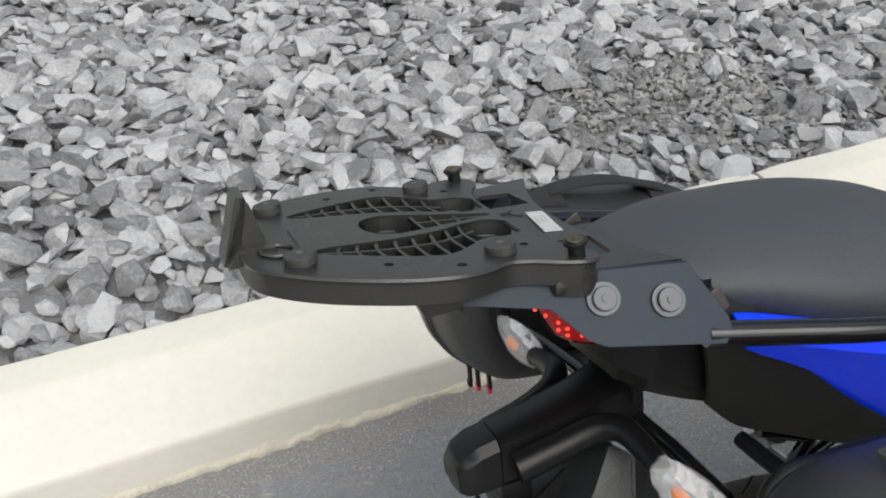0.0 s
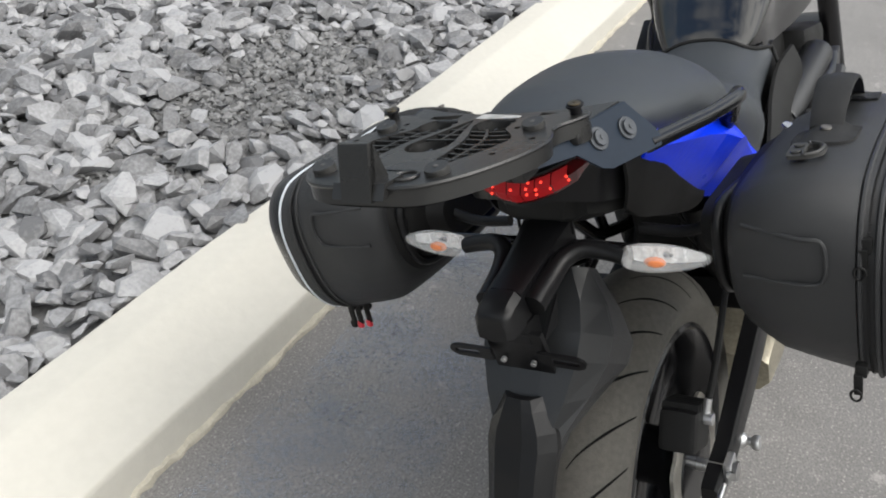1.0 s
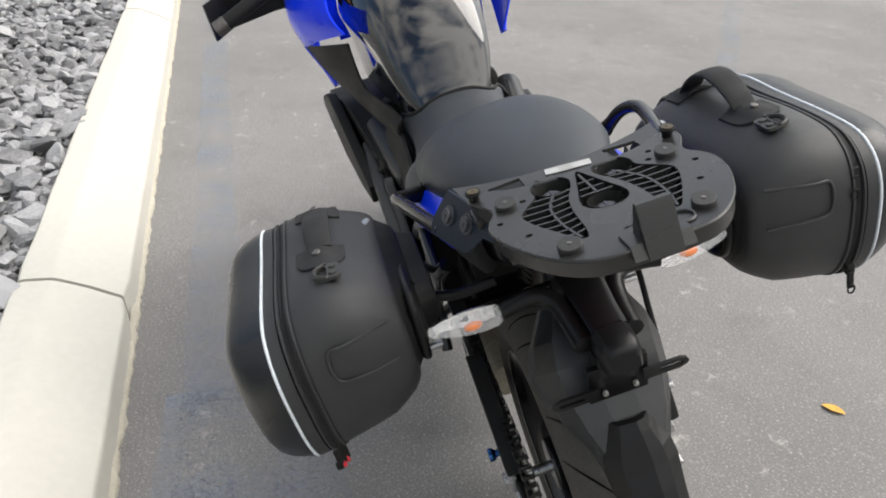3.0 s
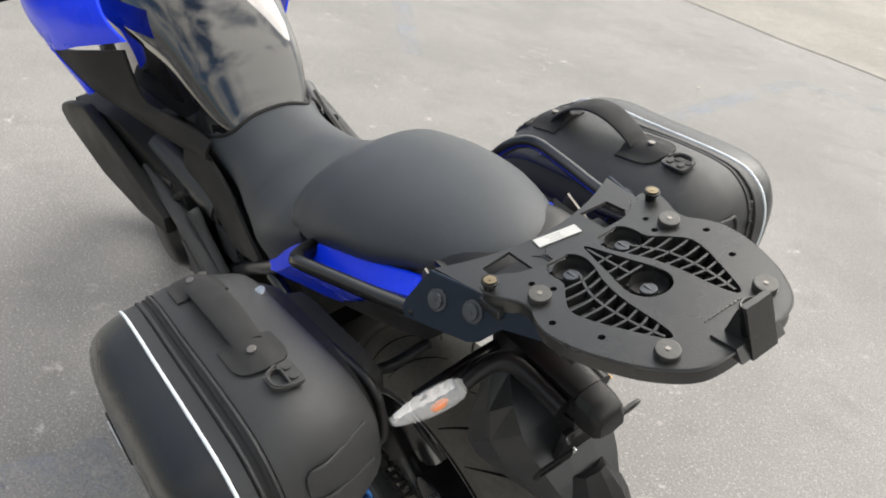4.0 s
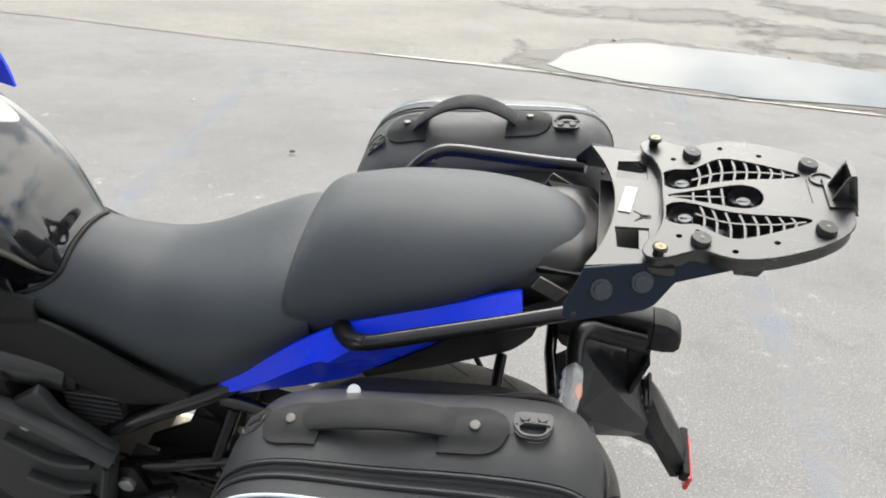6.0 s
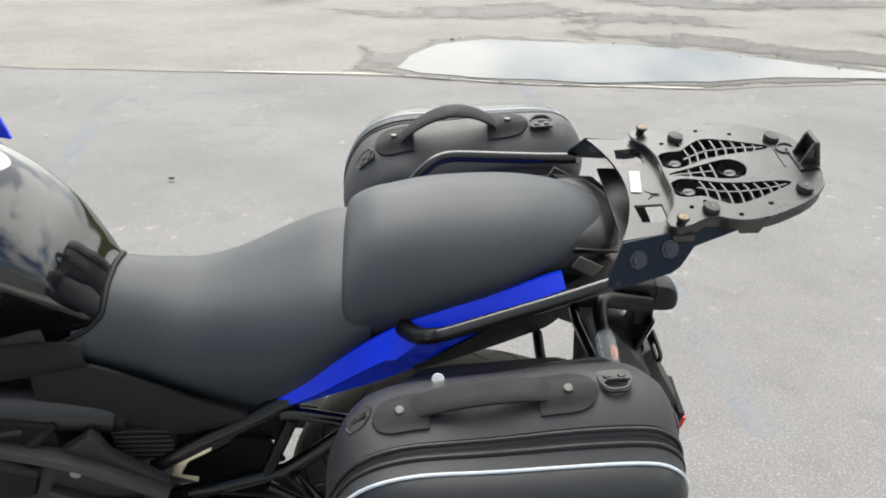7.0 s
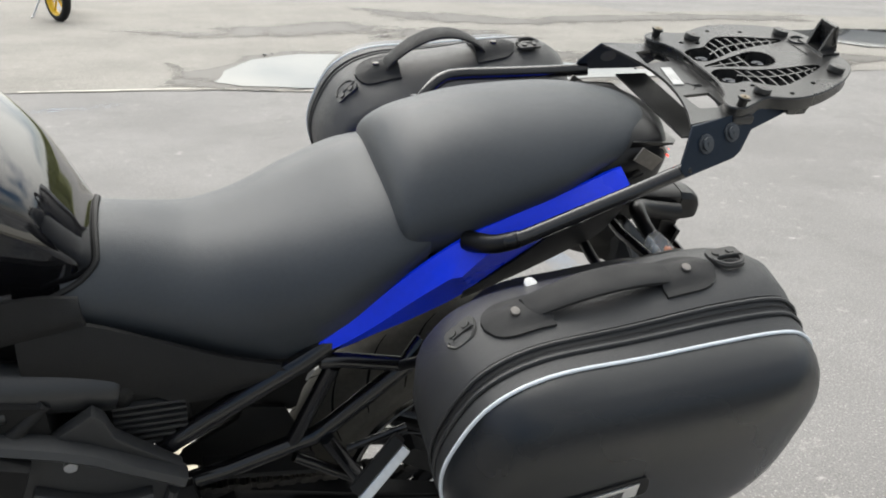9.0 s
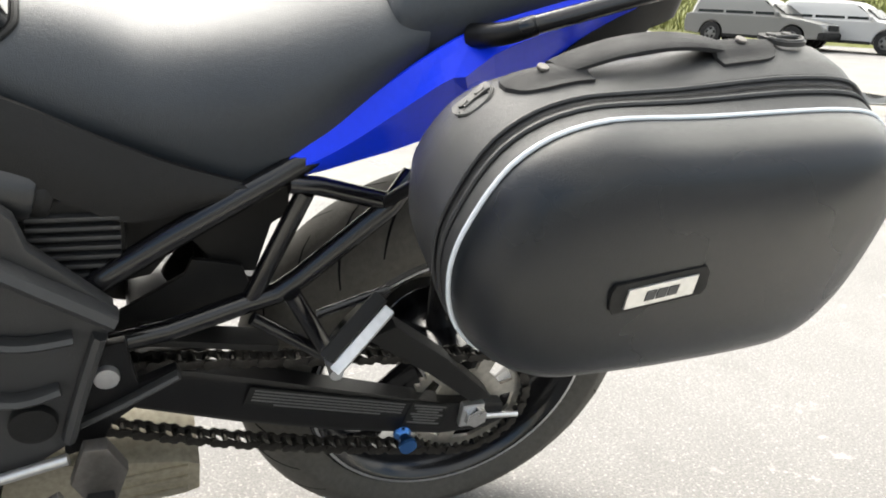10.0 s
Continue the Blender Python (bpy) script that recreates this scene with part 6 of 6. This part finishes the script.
part("front_mudguard", loft([[AF + Vector((r * math.cos(radians(a)), y, r * math.sin(radians(a)))) for a in range(40, 165, 8)] for y, r in ((-0.065, 0.30), (-0.05, 0.318), (0.05, 0.318), (0.065, 0.30))], caps=False, closed=False), SATIN_BLACK, bike)

# ---- panniers ----
PANNIER = [(0.206, 0.735), (0.198, 0.785), (0.166, 0.842), (0.105, 0.872), (0, 0.878), (-0.15, 0.886), (-0.2, 0.872), (-0.222, 0.835), (-0.222, 0.78), (-0.206, 0.712), (-0.165, 0.662), (-0.09, 0.645), (0.07, 0.637), (0.147, 0.645), (0.190, 0.682)]
OUTLINE = spline([(x, 0, z) for x, z in PANNIER], 72, closed=True)
TOPS = [(0.19, 0.845), (0.228, 0.862), (0.245, 0.873), (0.27, 0.884), (0.30, 0.894), (0.34, 0.895), (0.38, 0.886), (0.47, 0.886)]
LOWS = [(0.19, 0.740), (0.228, 0.704), (0.245, 0.682), (0.275, 0.662), (0.31, 0.651), (0.36, 0.640), (0.38, 0.637), (0.47, 0.637)]


def between(table, y):
    for (a, va), (b, vb) in zip(table, table[1:]):
        if y <= b:
            return va + (vb - va) * max(0.0, (y - a) / (b - a))
    return table[-1][1]


def case_point(q, y, grow=1.0):
    """A point of the outline carried to the depth y: the box deepens and drops away from the bike."""
    f = (q.z - 0.637) / 0.249
    u = min(max((y - 0.2) / 0.18, 0.0), 1.0)
    top, low = between(TOPS, y), between(LOWS, y)
    sx = 0.86 + 0.14 * min(1.0, u * 2.2)
    cx, cz = -0.01, (top + low) / 2
    p = Vector((cx + (q.x - cx) * sx, y, low + f * (top - low)))
    p.z -= 0.07 * (p.x + 0.02) * (1 - u) * f
    p.z += 0.015 * min(1.0, max(0.0, (0.07 - p.x) / 0.15)) * max(0.0, math.sin(math.pi * (y - 0.20) / 0.19)) * max(0.0, f) if y < 0.39 else 0.0
    return Vector((cx + (p.x - cx) * grow, y, cz + (p.z - cz) * grow))


def case_ring(y, grow=1.0):
    return [case_point(q, y, grow) for q in OUTLINE]


def on_case(x, y, lift=0.0):
    """The place on the top of the case at x and y."""
    pts = sorted((case_point(q, y) for q in OUTLINE if q.z > 0.80), key=lambda p: p.x)
    for a, b in zip(pts, pts[1:]):
        if x <= b.x:
            f = max(0.0, (x - a.x) / max(1e-6, b.x - a.x))
            return Vector((x, y, a.z + (b.z - a.z) * f + lift))
    return Vector((x, y, pts[-1].z + lift))


def make_pannier(side):
    flip = (lambda bm: bm) if side > 0 else mirrored
    root = tagged(empty("pannier", BIKE), "black pannier with white piping on the " + ("kerb side" if side > 0 else "road side"), "pannier", "panniers on the motorcycle")

    def piece(name, bm, material, parent=root, label="", **kw):
        return part(name, flip(bm), material, parent, label, **kw)

    body = piece("body", loft([case_ring(0.2265, 0.90), case_ring(0.2275, 0.955), case_ring(0.231, 0.985), case_ring(0.240), case_ring(0.256), case_ring(0.275), case_ring(0.30), case_ring(0.320), case_ring(0.337), case_ring(0.352)]), NYLON, label="black woven fabric case body")
    piece("zip_band", loft([case_ring(0.352, 0.985), case_ring(0.354, 0.990), case_ring(0.372, 0.990), case_ring(0.374, 0.985)]), ZIP, label="black zip tape round the case")
    piece("lid_band", loft([case_ring(0.374, 0.98), case_ring(0.375, 1.0), case_ring(0.390, 1.003), case_ring(0.391, 0.985)]), NYLON)
    for y in (0.3555, 0.3705):
        piece("zip_cord", tube([case_point(q, y, 1.0) for q in OUTLINE + OUTLINE[:1]], 0.0024, 6), NYLON)
    teeth = bmesh.new()
    ring = [case_point(q, 0.363, 0.996) for q in OUTLINE + OUTLINE[:1]]
    lens, total = [0.0], 0.0
    for a, b in zip(ring, ring[1:]):
        total += (b - a).length
        lens.append(total)
    k = 0
    d = 0.0
    while d < total:
        while lens[k + 1] < d:
            k += 1
        q = ring[k].lerp(ring[k + 1], (d - lens[k]) / (lens[k + 1] - lens[k]))
        t = (ring[k + 1] - ring[k]).normalized()
        n = t.cross(Vector((0, 1, 0)))
        vs = [teeth.verts.new(q + t * a + Vector((0, b, 0)) + n * c) for a, b, c in ((-0.0007, -0.0016, 0), (0.0007, -0.0016, 0), (0.0007, 0.0016, 0), (-0.0007, 0.0016, 0), (0, 0, 0.0006), (0, 0, -0.0006))]
        for a, b in ((0, 1), (1, 2), (2, 3), (3, 0)):
            teeth.faces.new((vs[a], vs[b], vs[4]))
            teeth.faces.new((vs[b], vs[a], vs[5]))
        d += 0.0026
    piece("zip_teeth", teeth, MATTE_BLACK, smooth=False)
    piece("piping", tube([case_point(q, 0.393, 0.998) for q in OUTLINE + OUTLINE[:1]], 0.0022, 8), PIPING, label="reflective white piping")
    rings = [case_ring(0.391, 0.99)]
    for y, grow in ((0.400, 0.990), (0.412, 0.975), (0.426, 0.945), (0.438, 0.90), (0.447, 0.83), (0.453, 0.74), (0.457, 0.62), (0.460, 0.45), (0.461, 0.22), (0.461, 0.05)):
        rings.append(case_ring(y, grow))
    shell = piece("outer_shell", loft(rings), SHELL, label="smooth moulded black outer shell")

    # carrying handle on two riveted tabs
    for x0, x1 in ((0.146, 0.078), (-0.050, -0.120)):
        rows = []
        for i in range(13):
            f = i / 12
            x = x0 + (x1 - x0) * f
            u = 1 - f if x0 > 0 else f
            hw = 0.032 * math.sqrt(max(0.03, 1 - 0.97 * max(0.0, (u - 0.5) / 0.5) ** 2.4))
            rows.append([on_case(x, 0.304 + hw * (k / 6 - 1), 0.0030 + 0.0055 * max(0.0, 1 - u * 0.8) * max(0.0, 1 - (abs(hw * (k / 6 - 1)) / 0.021) ** 4)) for k in range(13)])
        bm = loft(rows, caps=False, closed=False)
        g = bmesh.ops.extrude_face_region(bm, geom=bm.faces[:])
        bmesh.ops.translate(bm, vec=(0, 0, -0.0055), verts=[v for v in g["geom"] if isinstance(v, bmesh.types.BMVert)])
        tab = piece("handle_tab", bm, STRAP)
        xr = 0.113 if x0 > 0 else -0.085
        p = on_case(xr, 0.306, 0.006)
        piece("rivet", cyl(p, p + Vector((0, 0.0008, 0.004)), 0.0056, 16, 0.0018), DULL_METAL, tab, "round steel rivet")
    strap = []
    for i in range(29):
        f = i / 28
        x = 0.100 - 0.165 * f
        h = on_case(0.100, 0.303).z * (1 - f) + on_case(-0.065, 0.303).z * f + 0.002 + (0.014 if side > 0 else 0.040) * math.sin(math.pi * f) ** 0.8
        hw = 0.0165 + 0.003 * math.sin(math.pi * f)
        strap.append([(x, 0.303 + hw * dy, h + dz) for dy, dz in ((-1, -0.002), (-1, 0.0015), (-0.75, 0.0040), (-0.3, 0.0052), (0.3, 0.0052), (0.75, 0.0040), (1, 0.0015), (1, -0.002))])
    piece("handle", loft(strap), STRAP, label="padded black carrying handle")
    # flat D rings: a plate with two rivets and a slot
    for x, tilt in ((0.160, 44), (-0.143, 4)):
        p = on_case(x, 0.297, 0.006) if x < 0 else Vector((0.164, 0.292, case_point(min(OUTLINE, key=lambda q: abs(q.x - 0.168) + (0 if q.z > 0.8 else 9)), 0.292).z + 0.007))
        m = Matrix.Translation(p) @ pose(0, 0, 0, 0, tilt, 0) @ pose(0, 0, 0, 4, 0, 0) @ pose(0, 0, 0, 0, 0, 90)
        rim = ring2([(-0.015, -0.018), (0.0, -0.0195), (0.011, -0.017), (0.018, -0.009), (0.018, 0.009), (0.011, 0.017), (0.0, 0.0195), (-0.015, 0.018), (-0.016, 0.0)], 36)
        slot = ring2([(0.0015, -0.013), (0.0085, -0.0125), (0.0125, -0.006), (0.0125, 0.006), (0.0085, 0.0125), (0.0015, 0.013), (0.0005, 0.0)], 28)
        base = piece("ring_plate", sheet(rim, [slot], 0.0042, m), PAD_GREY, label="dark grey D-ring plate with two rivets")
        piece("d_ring", tube([m @ Vector((a, b, 0.0002)) for a, b in ring2([(0.0, -0.0165), (0.0095, -0.0145), (0.0152, -0.007), (0.0152, 0.007), (0.0095, 0.0145), (0.0, 0.0165)], 24)], 0.0019, 6), PAD_GREY, base)
        for b in (-0.009, 0.009):
            piece("rivet", cyl(m @ Vector((-0.0075, b, -0.001)), m @ Vector((-0.0075, b, 0.0022)), 0.0050, 14, 0.001), PAD_GREY, base)
    # badge: a bright plate in a dark surround, the maker's mark as plain bars
    bx, bz = 0.050, 0.756
    mb = Matrix.Translation((bx, 0.4595, bz)) @ pose(0, 0, 0, 0, 22 * 0.42, 0) @ pose(0, 0, 0, 90, 0, 180)
    surround = piece("badge_surround", slab([(-0.042, -0.014), (0.042, -0.014), (0.046, -0.008), (0.046, 0.008), (0.042, 0.015), (-0.042, 0.015), (-0.046, 0.008), (-0.046, -0.008)], 0.0035, 0.001, mb), MATTE_BLACK)
    badge = piece("badge", slab([(-0.034, -0.0095), (0.031, -0.0095), (0.034, 0.0095), (-0.031, 0.0095)], 0.0022, 0.0005, mb @ Matrix.Translation((0, 0, 0.0034))), LIGHT_GREY, surround, "silver badge with dark mark")
    for k in range(3):
        piece("mark_bar", slab([(-0.0055, -0.0045), (0.0035, -0.0045), (0.0055, 0.0045), (-0.0035, 0.0045)], 0.0008, 0, mb @ Matrix.Translation((-0.0105 + 0.0105 * k, 0, 0.0056))), LABEL_INK, badge)
    # embossed pocket on the rear end
    rear = lambda y, z: min((case_point(q, y, 1.004) for q in OUTLINE if q.x < -0.1), key=lambda p: abs(p.z - z)).x
    pts = [(rear(y, z) - 0.0005, y, z) for y, z in ((0.246, 0.862), (0.30, 0.860), (0.322, 0.857), (0.327, 0.835), (0.322, 0.812), (0.30, 0.808), (0.246, 0.806))]
    piece("embossed_pocket", tube(pts, 0.0024, 8, count=40), NYLON, body)
    # lock button near the inner edge
    p = on_case(0.063, 0.238, 0.0)
    piece("lock_button", cyl(p, p + Vector((0, 0.0012, 0.0032)), 0.0082, 20, 0.002), STEEL, label="round steel lock button")
    # base plate towards the bike, and zip pulls
    piece("base_plate", loft([[case_point(q, y, g) for q in OUTLINE] for y, g in ((0.176, 0.56), (0.178, 0.62), (0.200, 0.68), (0.204, 0.80), (0.215, 0.86), (0.2275, 0.91))]), MATTE_BLACK)
    if side > 0:
        spots = ((-0.150, 0.366, 0.655), (-0.135, 0.362, 0.648), (-0.160, 0.370, 0.662))
    else:
        spots = ((-0.216, 0.360, 0.853), (-0.214, 0.356, 0.706))
    for k, (x, y, z) in enumerate(spots):
        hang = side > 0 or k == 1
        v = Vector((0, 0.006, -0.030)) if side > 0 else Vector((-0.008, -0.003, -0.021))
        a = Vector((x, y, z))
        pull = piece("zip_pull", join(box((0.010, 0.012, 0.016), a, 0.003), box((0.005, 0.009, 0.026), a + v * 0.7, 0.002)), MATTE_BLACK, label="hanging zip pull")
        if side > 0:
            piece("pull_tip", box((0.006, 0.010, 0.012), a + v * 1.2, 0.002), RED_TIP if k < 2 else MATTE_BLACK, pull, "red pull tip")
        else:
            piece("pull_ring", tube([a + v * 1.25 + Vector((0, 0.005 * math.cos(t), 0.007 * math.sin(t))) for t in [2 * math.pi * i / 12 for i in range(13)]], 0.0014, 6), MATTE_BLACK, pull)
    return root


make_pannier(1)
make_pannier(-1)

# ---- things round the motorcycle ----
def wooden_post():
    post = empty("wooden_post", pose(2.80, 2.06, 0.10, 0, 0, 18))
    tagged(post, "weathered orange-brown wooden post set in crushed stone", "post")
    n = 20
    rings = []
    for i in range(26):
        z = 1.45 * i / 25
        ring = []
        for k in range(n):
            a = 2 * math.pi * k / n
            w = noise.noise(Vector((3 * math.cos(a), 3 * math.sin(a), z * 0.8)))
            r = 0.082 + 0.006 * w + 0.002 * noise.noise(Vector((14 * math.cos(a), 14 * math.sin(a), z * 2)))
            ring.append((r * math.cos(a), r * math.sin(a), z))
        rings.append(ring)
    part("trunk", loft(rings), WOOD, post)
    part("cut_top", cyl((0, 0, 1.449), (0, 0, 1.462), 0.078, 20, 0.005), WOOD, post)


wooden_post()


def parked_bike():
    """Another motorcycle across the lot, of which only the foot comes into view."""
    m = pose(1.60, -10.6, 0, 0, 0, 91)
    root = tagged(empty("parked_motorcycle", m), "dark motorcycle with yellow wheel rims parked on the concrete apron", "motorcycle")
    for x, name in ((0.0, "front_wheel"), (-1.35, "rear_wheel")):
        ax = Vector((x, 0, 0.31))
        w = part(name, revolve([(0.235, -0.036), (0.242, -0.048)] + [(0.262 + 0.048 * math.cos(radians(a)), 0.052 * math.sin(radians(a))) for a in range(-75, 76, 15)] + [(0.242, 0.048), (0.235, 0.036)], ax, 48), RUBBER, root, matrix=pose(0, 0, 0, 0, 0, 28) if x == 0 else None)
        part("rim", revolve([(0.243, -0.044), (0.225, -0.040), (0.212, -0.02), (0.212, 0.02), (0.225, 0.040), (0.243, 0.044)], ax, 48), YELLOW_RIM, w, "yellow painted rim")
        part("hub", cyl(ax + Vector((0, -0.06, 0)), ax + Vector((0, 0.06, 0)), 0.05, 20, 0.005), LIGHT_GREY, w)
        for k in range(5):
            a = 2 * math.pi * k / 5 + 0.4
            part("spoke", tube([ax + Vector((0.04 * math.cos(a), 0, 0.04 * math.sin(a))), ax + Vector((0.218 * math.cos(a), 0, 0.218 * math.sin(a)))], 0.014, 6), YELLOW_RIM, w)
    for s in (1, -1):
        part("fork_leg", cyl((0.0, s * 0.085, 0.30), (-0.28, s * 0.085, 0.95), 0.026, 12, 0.004), LIGHT_GREY, root, "silver fork leg", matrix=pose(0, 0, 0, 0, 0, 28))
    part("brake_disc", cyl((0, 0.065, 0.31), (0, 0.070, 0.31), 0.14, 32), SPROCKET, root, matrix=pose(0, 0, 0, 0, 0, 28))
    part("engine", box((0.5, 0.30, 0.28), (-0.66, 0, 0.68), 0.05), SATIN_BLACK, root)
    part("tank", loft(seat_rings([(-0.30, 0.08, 0.95, 0.80, 2.3), (-0.45, 0.16, 1.05, 0.76, 2.4), (-0.70, 0.15, 1.0, 0.74, 2.4), (-0.85, 0.09, 0.86, 0.74, 2.3)], 16)), GLOSS_BLACK, root)
    part("seat", loft(seat_rings([(-0.82, 0.11, 0.84, 0.72, 2.4), (-1.10, 0.14, 0.82, 0.70, 2.4), (-1.50, 0.10, 0.88, 0.78, 2.4)], 16)), VINYL, root)
    part("handlebar", tube([(-0.36, 0.36, 1.08), (-0.26, 0.15, 1.10), (-0.26, -0.15, 1.10), (-0.36, -0.36, 1.08)], 0.014, 8), FRAME_BLACK, root)
    part("side_stand", tube([(-0.62, -0.14, 0.48), (-0.50, -0.36, 0.02), (-0.45, -0.38, 0.015)], 0.012, 8), LIGHT_GREY, root)


parked_bike()


def car(place, paint, label):
    """A compact estate seen from far off, x ahead, wheels on the ground."""
    root = tagged(empty("parked_car", place), label, "car", "parked cars")
    half = 0.86
    # belt-line body with arched sills
    prof = [(2.18, 0.34), (2.24, 0.48), (2.22, 0.64), (2.12, 0.78), (1.55, 0.89), (1.05, 0.94), (-2.02, 0.96), (-2.20, 0.90), (-2.24, 0.60), (-2.18, 0.36)]
    arch = []
    for cx in (-1.28, 1.32):
        arch += [(cx + 0.39 * math.cos(a), 0.34 + 0.39 * math.sin(a)) for a in [math.pi - math.pi * k / 10 for k in range(11)]]
    out = prof + [(-1.75, 0.32)] + arch[:11] + [(-0.8, 0.28), (0.85, 0.28)] + arch[11:] + [(1.8, 0.32)]
    body = part("body", slab([(x, z) for x, z in out], 2 * half, 0.06, Matrix.Translation((0, half, 0)) @ pose(0, 0, 0, 90, 0, 0)), paint, root)
    rings = []
    for z, x0, x1, w in ((0.93, -2.08, 1.10, 0.82), (1.18, -2.02, 0.72, 0.76), (1.42, -1.92, 0.34, 0.68), (1.50, -1.80, 0.14, 0.62), (1.52, -1.5, -0.1, 0.5)):
        rings.append([(x1, w * 0.85, z), (x1 - 0.12, w, z), (x0 + 0.12, w, z), (x0, w * 0.85, z), (x0, -w * 0.85, z), (x0 + 0.12, -w, z), (x1 - 0.12, -w, z), (x1, -w * 0.85, z)])
    part("cabin", loft(rings), paint, root)
    for s in (1, -1):
        for pts in (((0.88, 0.98), (0.10, 0.98), (0.10, 1.38), (0.36, 1.38)), ((0.02, 0.98), (-0.86, 0.98), (-0.86, 1.38), (0.02, 1.38)), ((-0.95, 0.98), (-1.82, 0.98), (-1.74, 1.36), (-0.95, 1.38))):
            own = bmesh.new()
            own.faces.new([own.verts.new((x, s * (0.828 - 0.30 * (z - 0.93)), z)) for x, z in pts])
            geom = bmesh.ops.extrude_face_region(own, geom=own.faces[:])
            bmesh.ops.translate(own, vec=(0, -s * 0.02, 0), verts=[v for v in geom["geom"] if isinstance(v, bmesh.types.BMVert)])
            part("side_window", own, CAR_GLASS, root)
        part("mirror", box((0.12, 0.16, 0.12), (0.82, s * 0.93, 1.02), 0.03), paint, root)
        part("headlight", box((0.12, 0.34, 0.15), (2.16, s * 0.60, 0.70), 0.03), LENS_CLEAR, root)
        part("roof_rail", tube([(0.1, s * 0.56, 1.55), (-1.7, s * 0.56, 1.55)], 0.018, 6), MATTE_BLACK, root)
        part("sill", box((1.75, 0.03, 0.09), (0.02, s * 0.865, 0.31), 0.012), MATTE_BLACK, root)
    part("windscreen", box((0.03, 1.30, 0.50), (0.78, 0, 1.17), 0.01, turn=pose(0, 0, 0, 0, -56, 0)), CAR_GLASS, root)
    part("grille", box((0.06, 0.80, 0.16), (2.225, 0, 0.68), 0.02), MATTE_BLACK, root)
    part("bumper", box((0.22, 1.74, 0.24), (2.18, 0, 0.44), 0.06), MATTE_BLACK, root)
    for x in (-1.28, 1.32):
        for s in (1, -1):
            ax = Vector((x, s * 0.76, 0.345))
            w = part("wheel", revolve([(0.20, -0.10), (0.33, -0.10), (0.345, -0.08), (0.345, 0.08), (0.33, 0.10), (0.20, 0.10)], ax, 32), RUBBER, root)
            part("wheel_rim", revolve([(0.0, s * 0.07), (0.06, s * 0.085), (0.20, s * 0.06), (0.215, s * 0.095), (0.225, s * 0.09)], ax, 24), SILVER, w, "silver alloy wheel rim")
            for k in range(5):
                a = 2 * math.pi * k / 5 + 0.3
                part("rim_gap", box((0.07, 0.012, 0.09), ax + Vector((0.13 * math.cos(a), s * 0.083, 0.13 * math.sin(a))), 0.005, turn=pose(0, 0, 0, 0, -math.degrees(a), 0)), MATTE_BLACK, w)
    return root


CAR_YAW = math.degrees(math.atan2(0.91, -0.42))
car(pose(-19.07, -20.17, rise(-19.07, -20.17), 0, 0, CAR_YAW), SILVER, "silver estate car parked across the lot")
car(pose(-21.33, -18.73, rise(-21.33, -18.73), 0, 0, CAR_YAW), WHITE_CAR, "white estate car parked beside the silver one")

# grass bank behind the cars
rng = random.Random(21)
verts, faces = [], []
away, along = Vector((-0.642, -0.767, 0)), Vector((-0.767, 0.642, 0))
for _ in range(16000):
    a, d = rng.uniform(-26, 26), rng.uniform(0, 1) ** 1.3 * 9
    p = Vector((-19.5, -23.2, 0)) + along * a + away * (2.2 + d)
    p.z = rise(p.x, p.y) + 0.15 + 0.22 * d
    h, w, t = rng.uniform(0.25, 0.7), rng.uniform(0.02, 0.05), rng.uniform(0, 3.14)
    v = Vector((math.cos(t) * w, math.sin(t) * w, 0))
    lean = Vector((rng.uniform(-0.25, 0.25), rng.uniform(-0.25, 0.25), h))
    b = len(verts)
    verts += [tuple(p - v), tuple(p + v), tuple(p + lean * 0.6 + v * 0.6), tuple(p + lean)]
    faces += [(b, b + 1, b + 2), (b, b + 2, b + 3)]
me = bpy.data.meshes.new("grass")
me.from_pydata(verts, [], faces)
me.materials.append(GRASS)
tagged(new("grass", me), "dry yellow-green grass on a low bank behind the cars", "grass", kind="stuff")
bm = bmesh.new()
rows = []
for k in range(8):
    d = 9.5 * k / 7
    row = []
    for i in range(30):
        p = Vector((-19.5, -23.2, 0)) + along * (-28 + 56 * i / 29) + away * (2.0 + d)
        row.append(bm.verts.new((p.x, p.y, rise(p.x, p.y) + 0.13 * min(1, k) + (0.22 * d if k < 7 else -0.3))))
    rows.append(row)
for a, b in zip(rows, rows[1:]):
    for i in range(29):
        bm.faces.new((a[i], a[i + 1], b[i + 1], b[i]))
tagged(part("grass_bank", bm, GRASS), "low earth bank under dry grass", "bank", kind="structure")


def fallen_leaf(x, y, turn, size, material, label):
    pts = [(0.5, 0.0), (0.3, 0.16), (0.0, 0.24), (-0.3, 0.16), (-0.5, 0.0), (-0.3, -0.15), (0.0, -0.22), (0.3, -0.14)]
    bm = bmesh.new()
    mid = bm.verts.new((0, 0, 0.06))
    vs = [bm.verts.new((a, b, 0.10 * abs(b) / 0.24 + 0.06 * abs(a))) for a, b in pts]
    for i in range(len(vs)):
        bm.faces.new((mid, vs[i], vs[(i + 1) % len(vs)]))
    bmesh.ops.scale(bm, vec=(size, size, size), verts=bm.verts)
    geom = bmesh.ops.extrude_face_region(bm, geom=bm.faces[:])
    bmesh.ops.translate(bm, vec=(0, 0, 0.0008), verts=[v for v in geom["geom"] if isinstance(v, bmesh.types.BMVert)])
    ob = part("fallen_leaf", bm, material)
    ob.matrix_world = pose(x, y, 0.002, 0, 0, turn)
    tagged(ob, label, "leaf")


fallen_leaf(0.345, -0.73, 40, 0.06, LEAF, "yellow-orange dry leaf fallen on the asphalt")
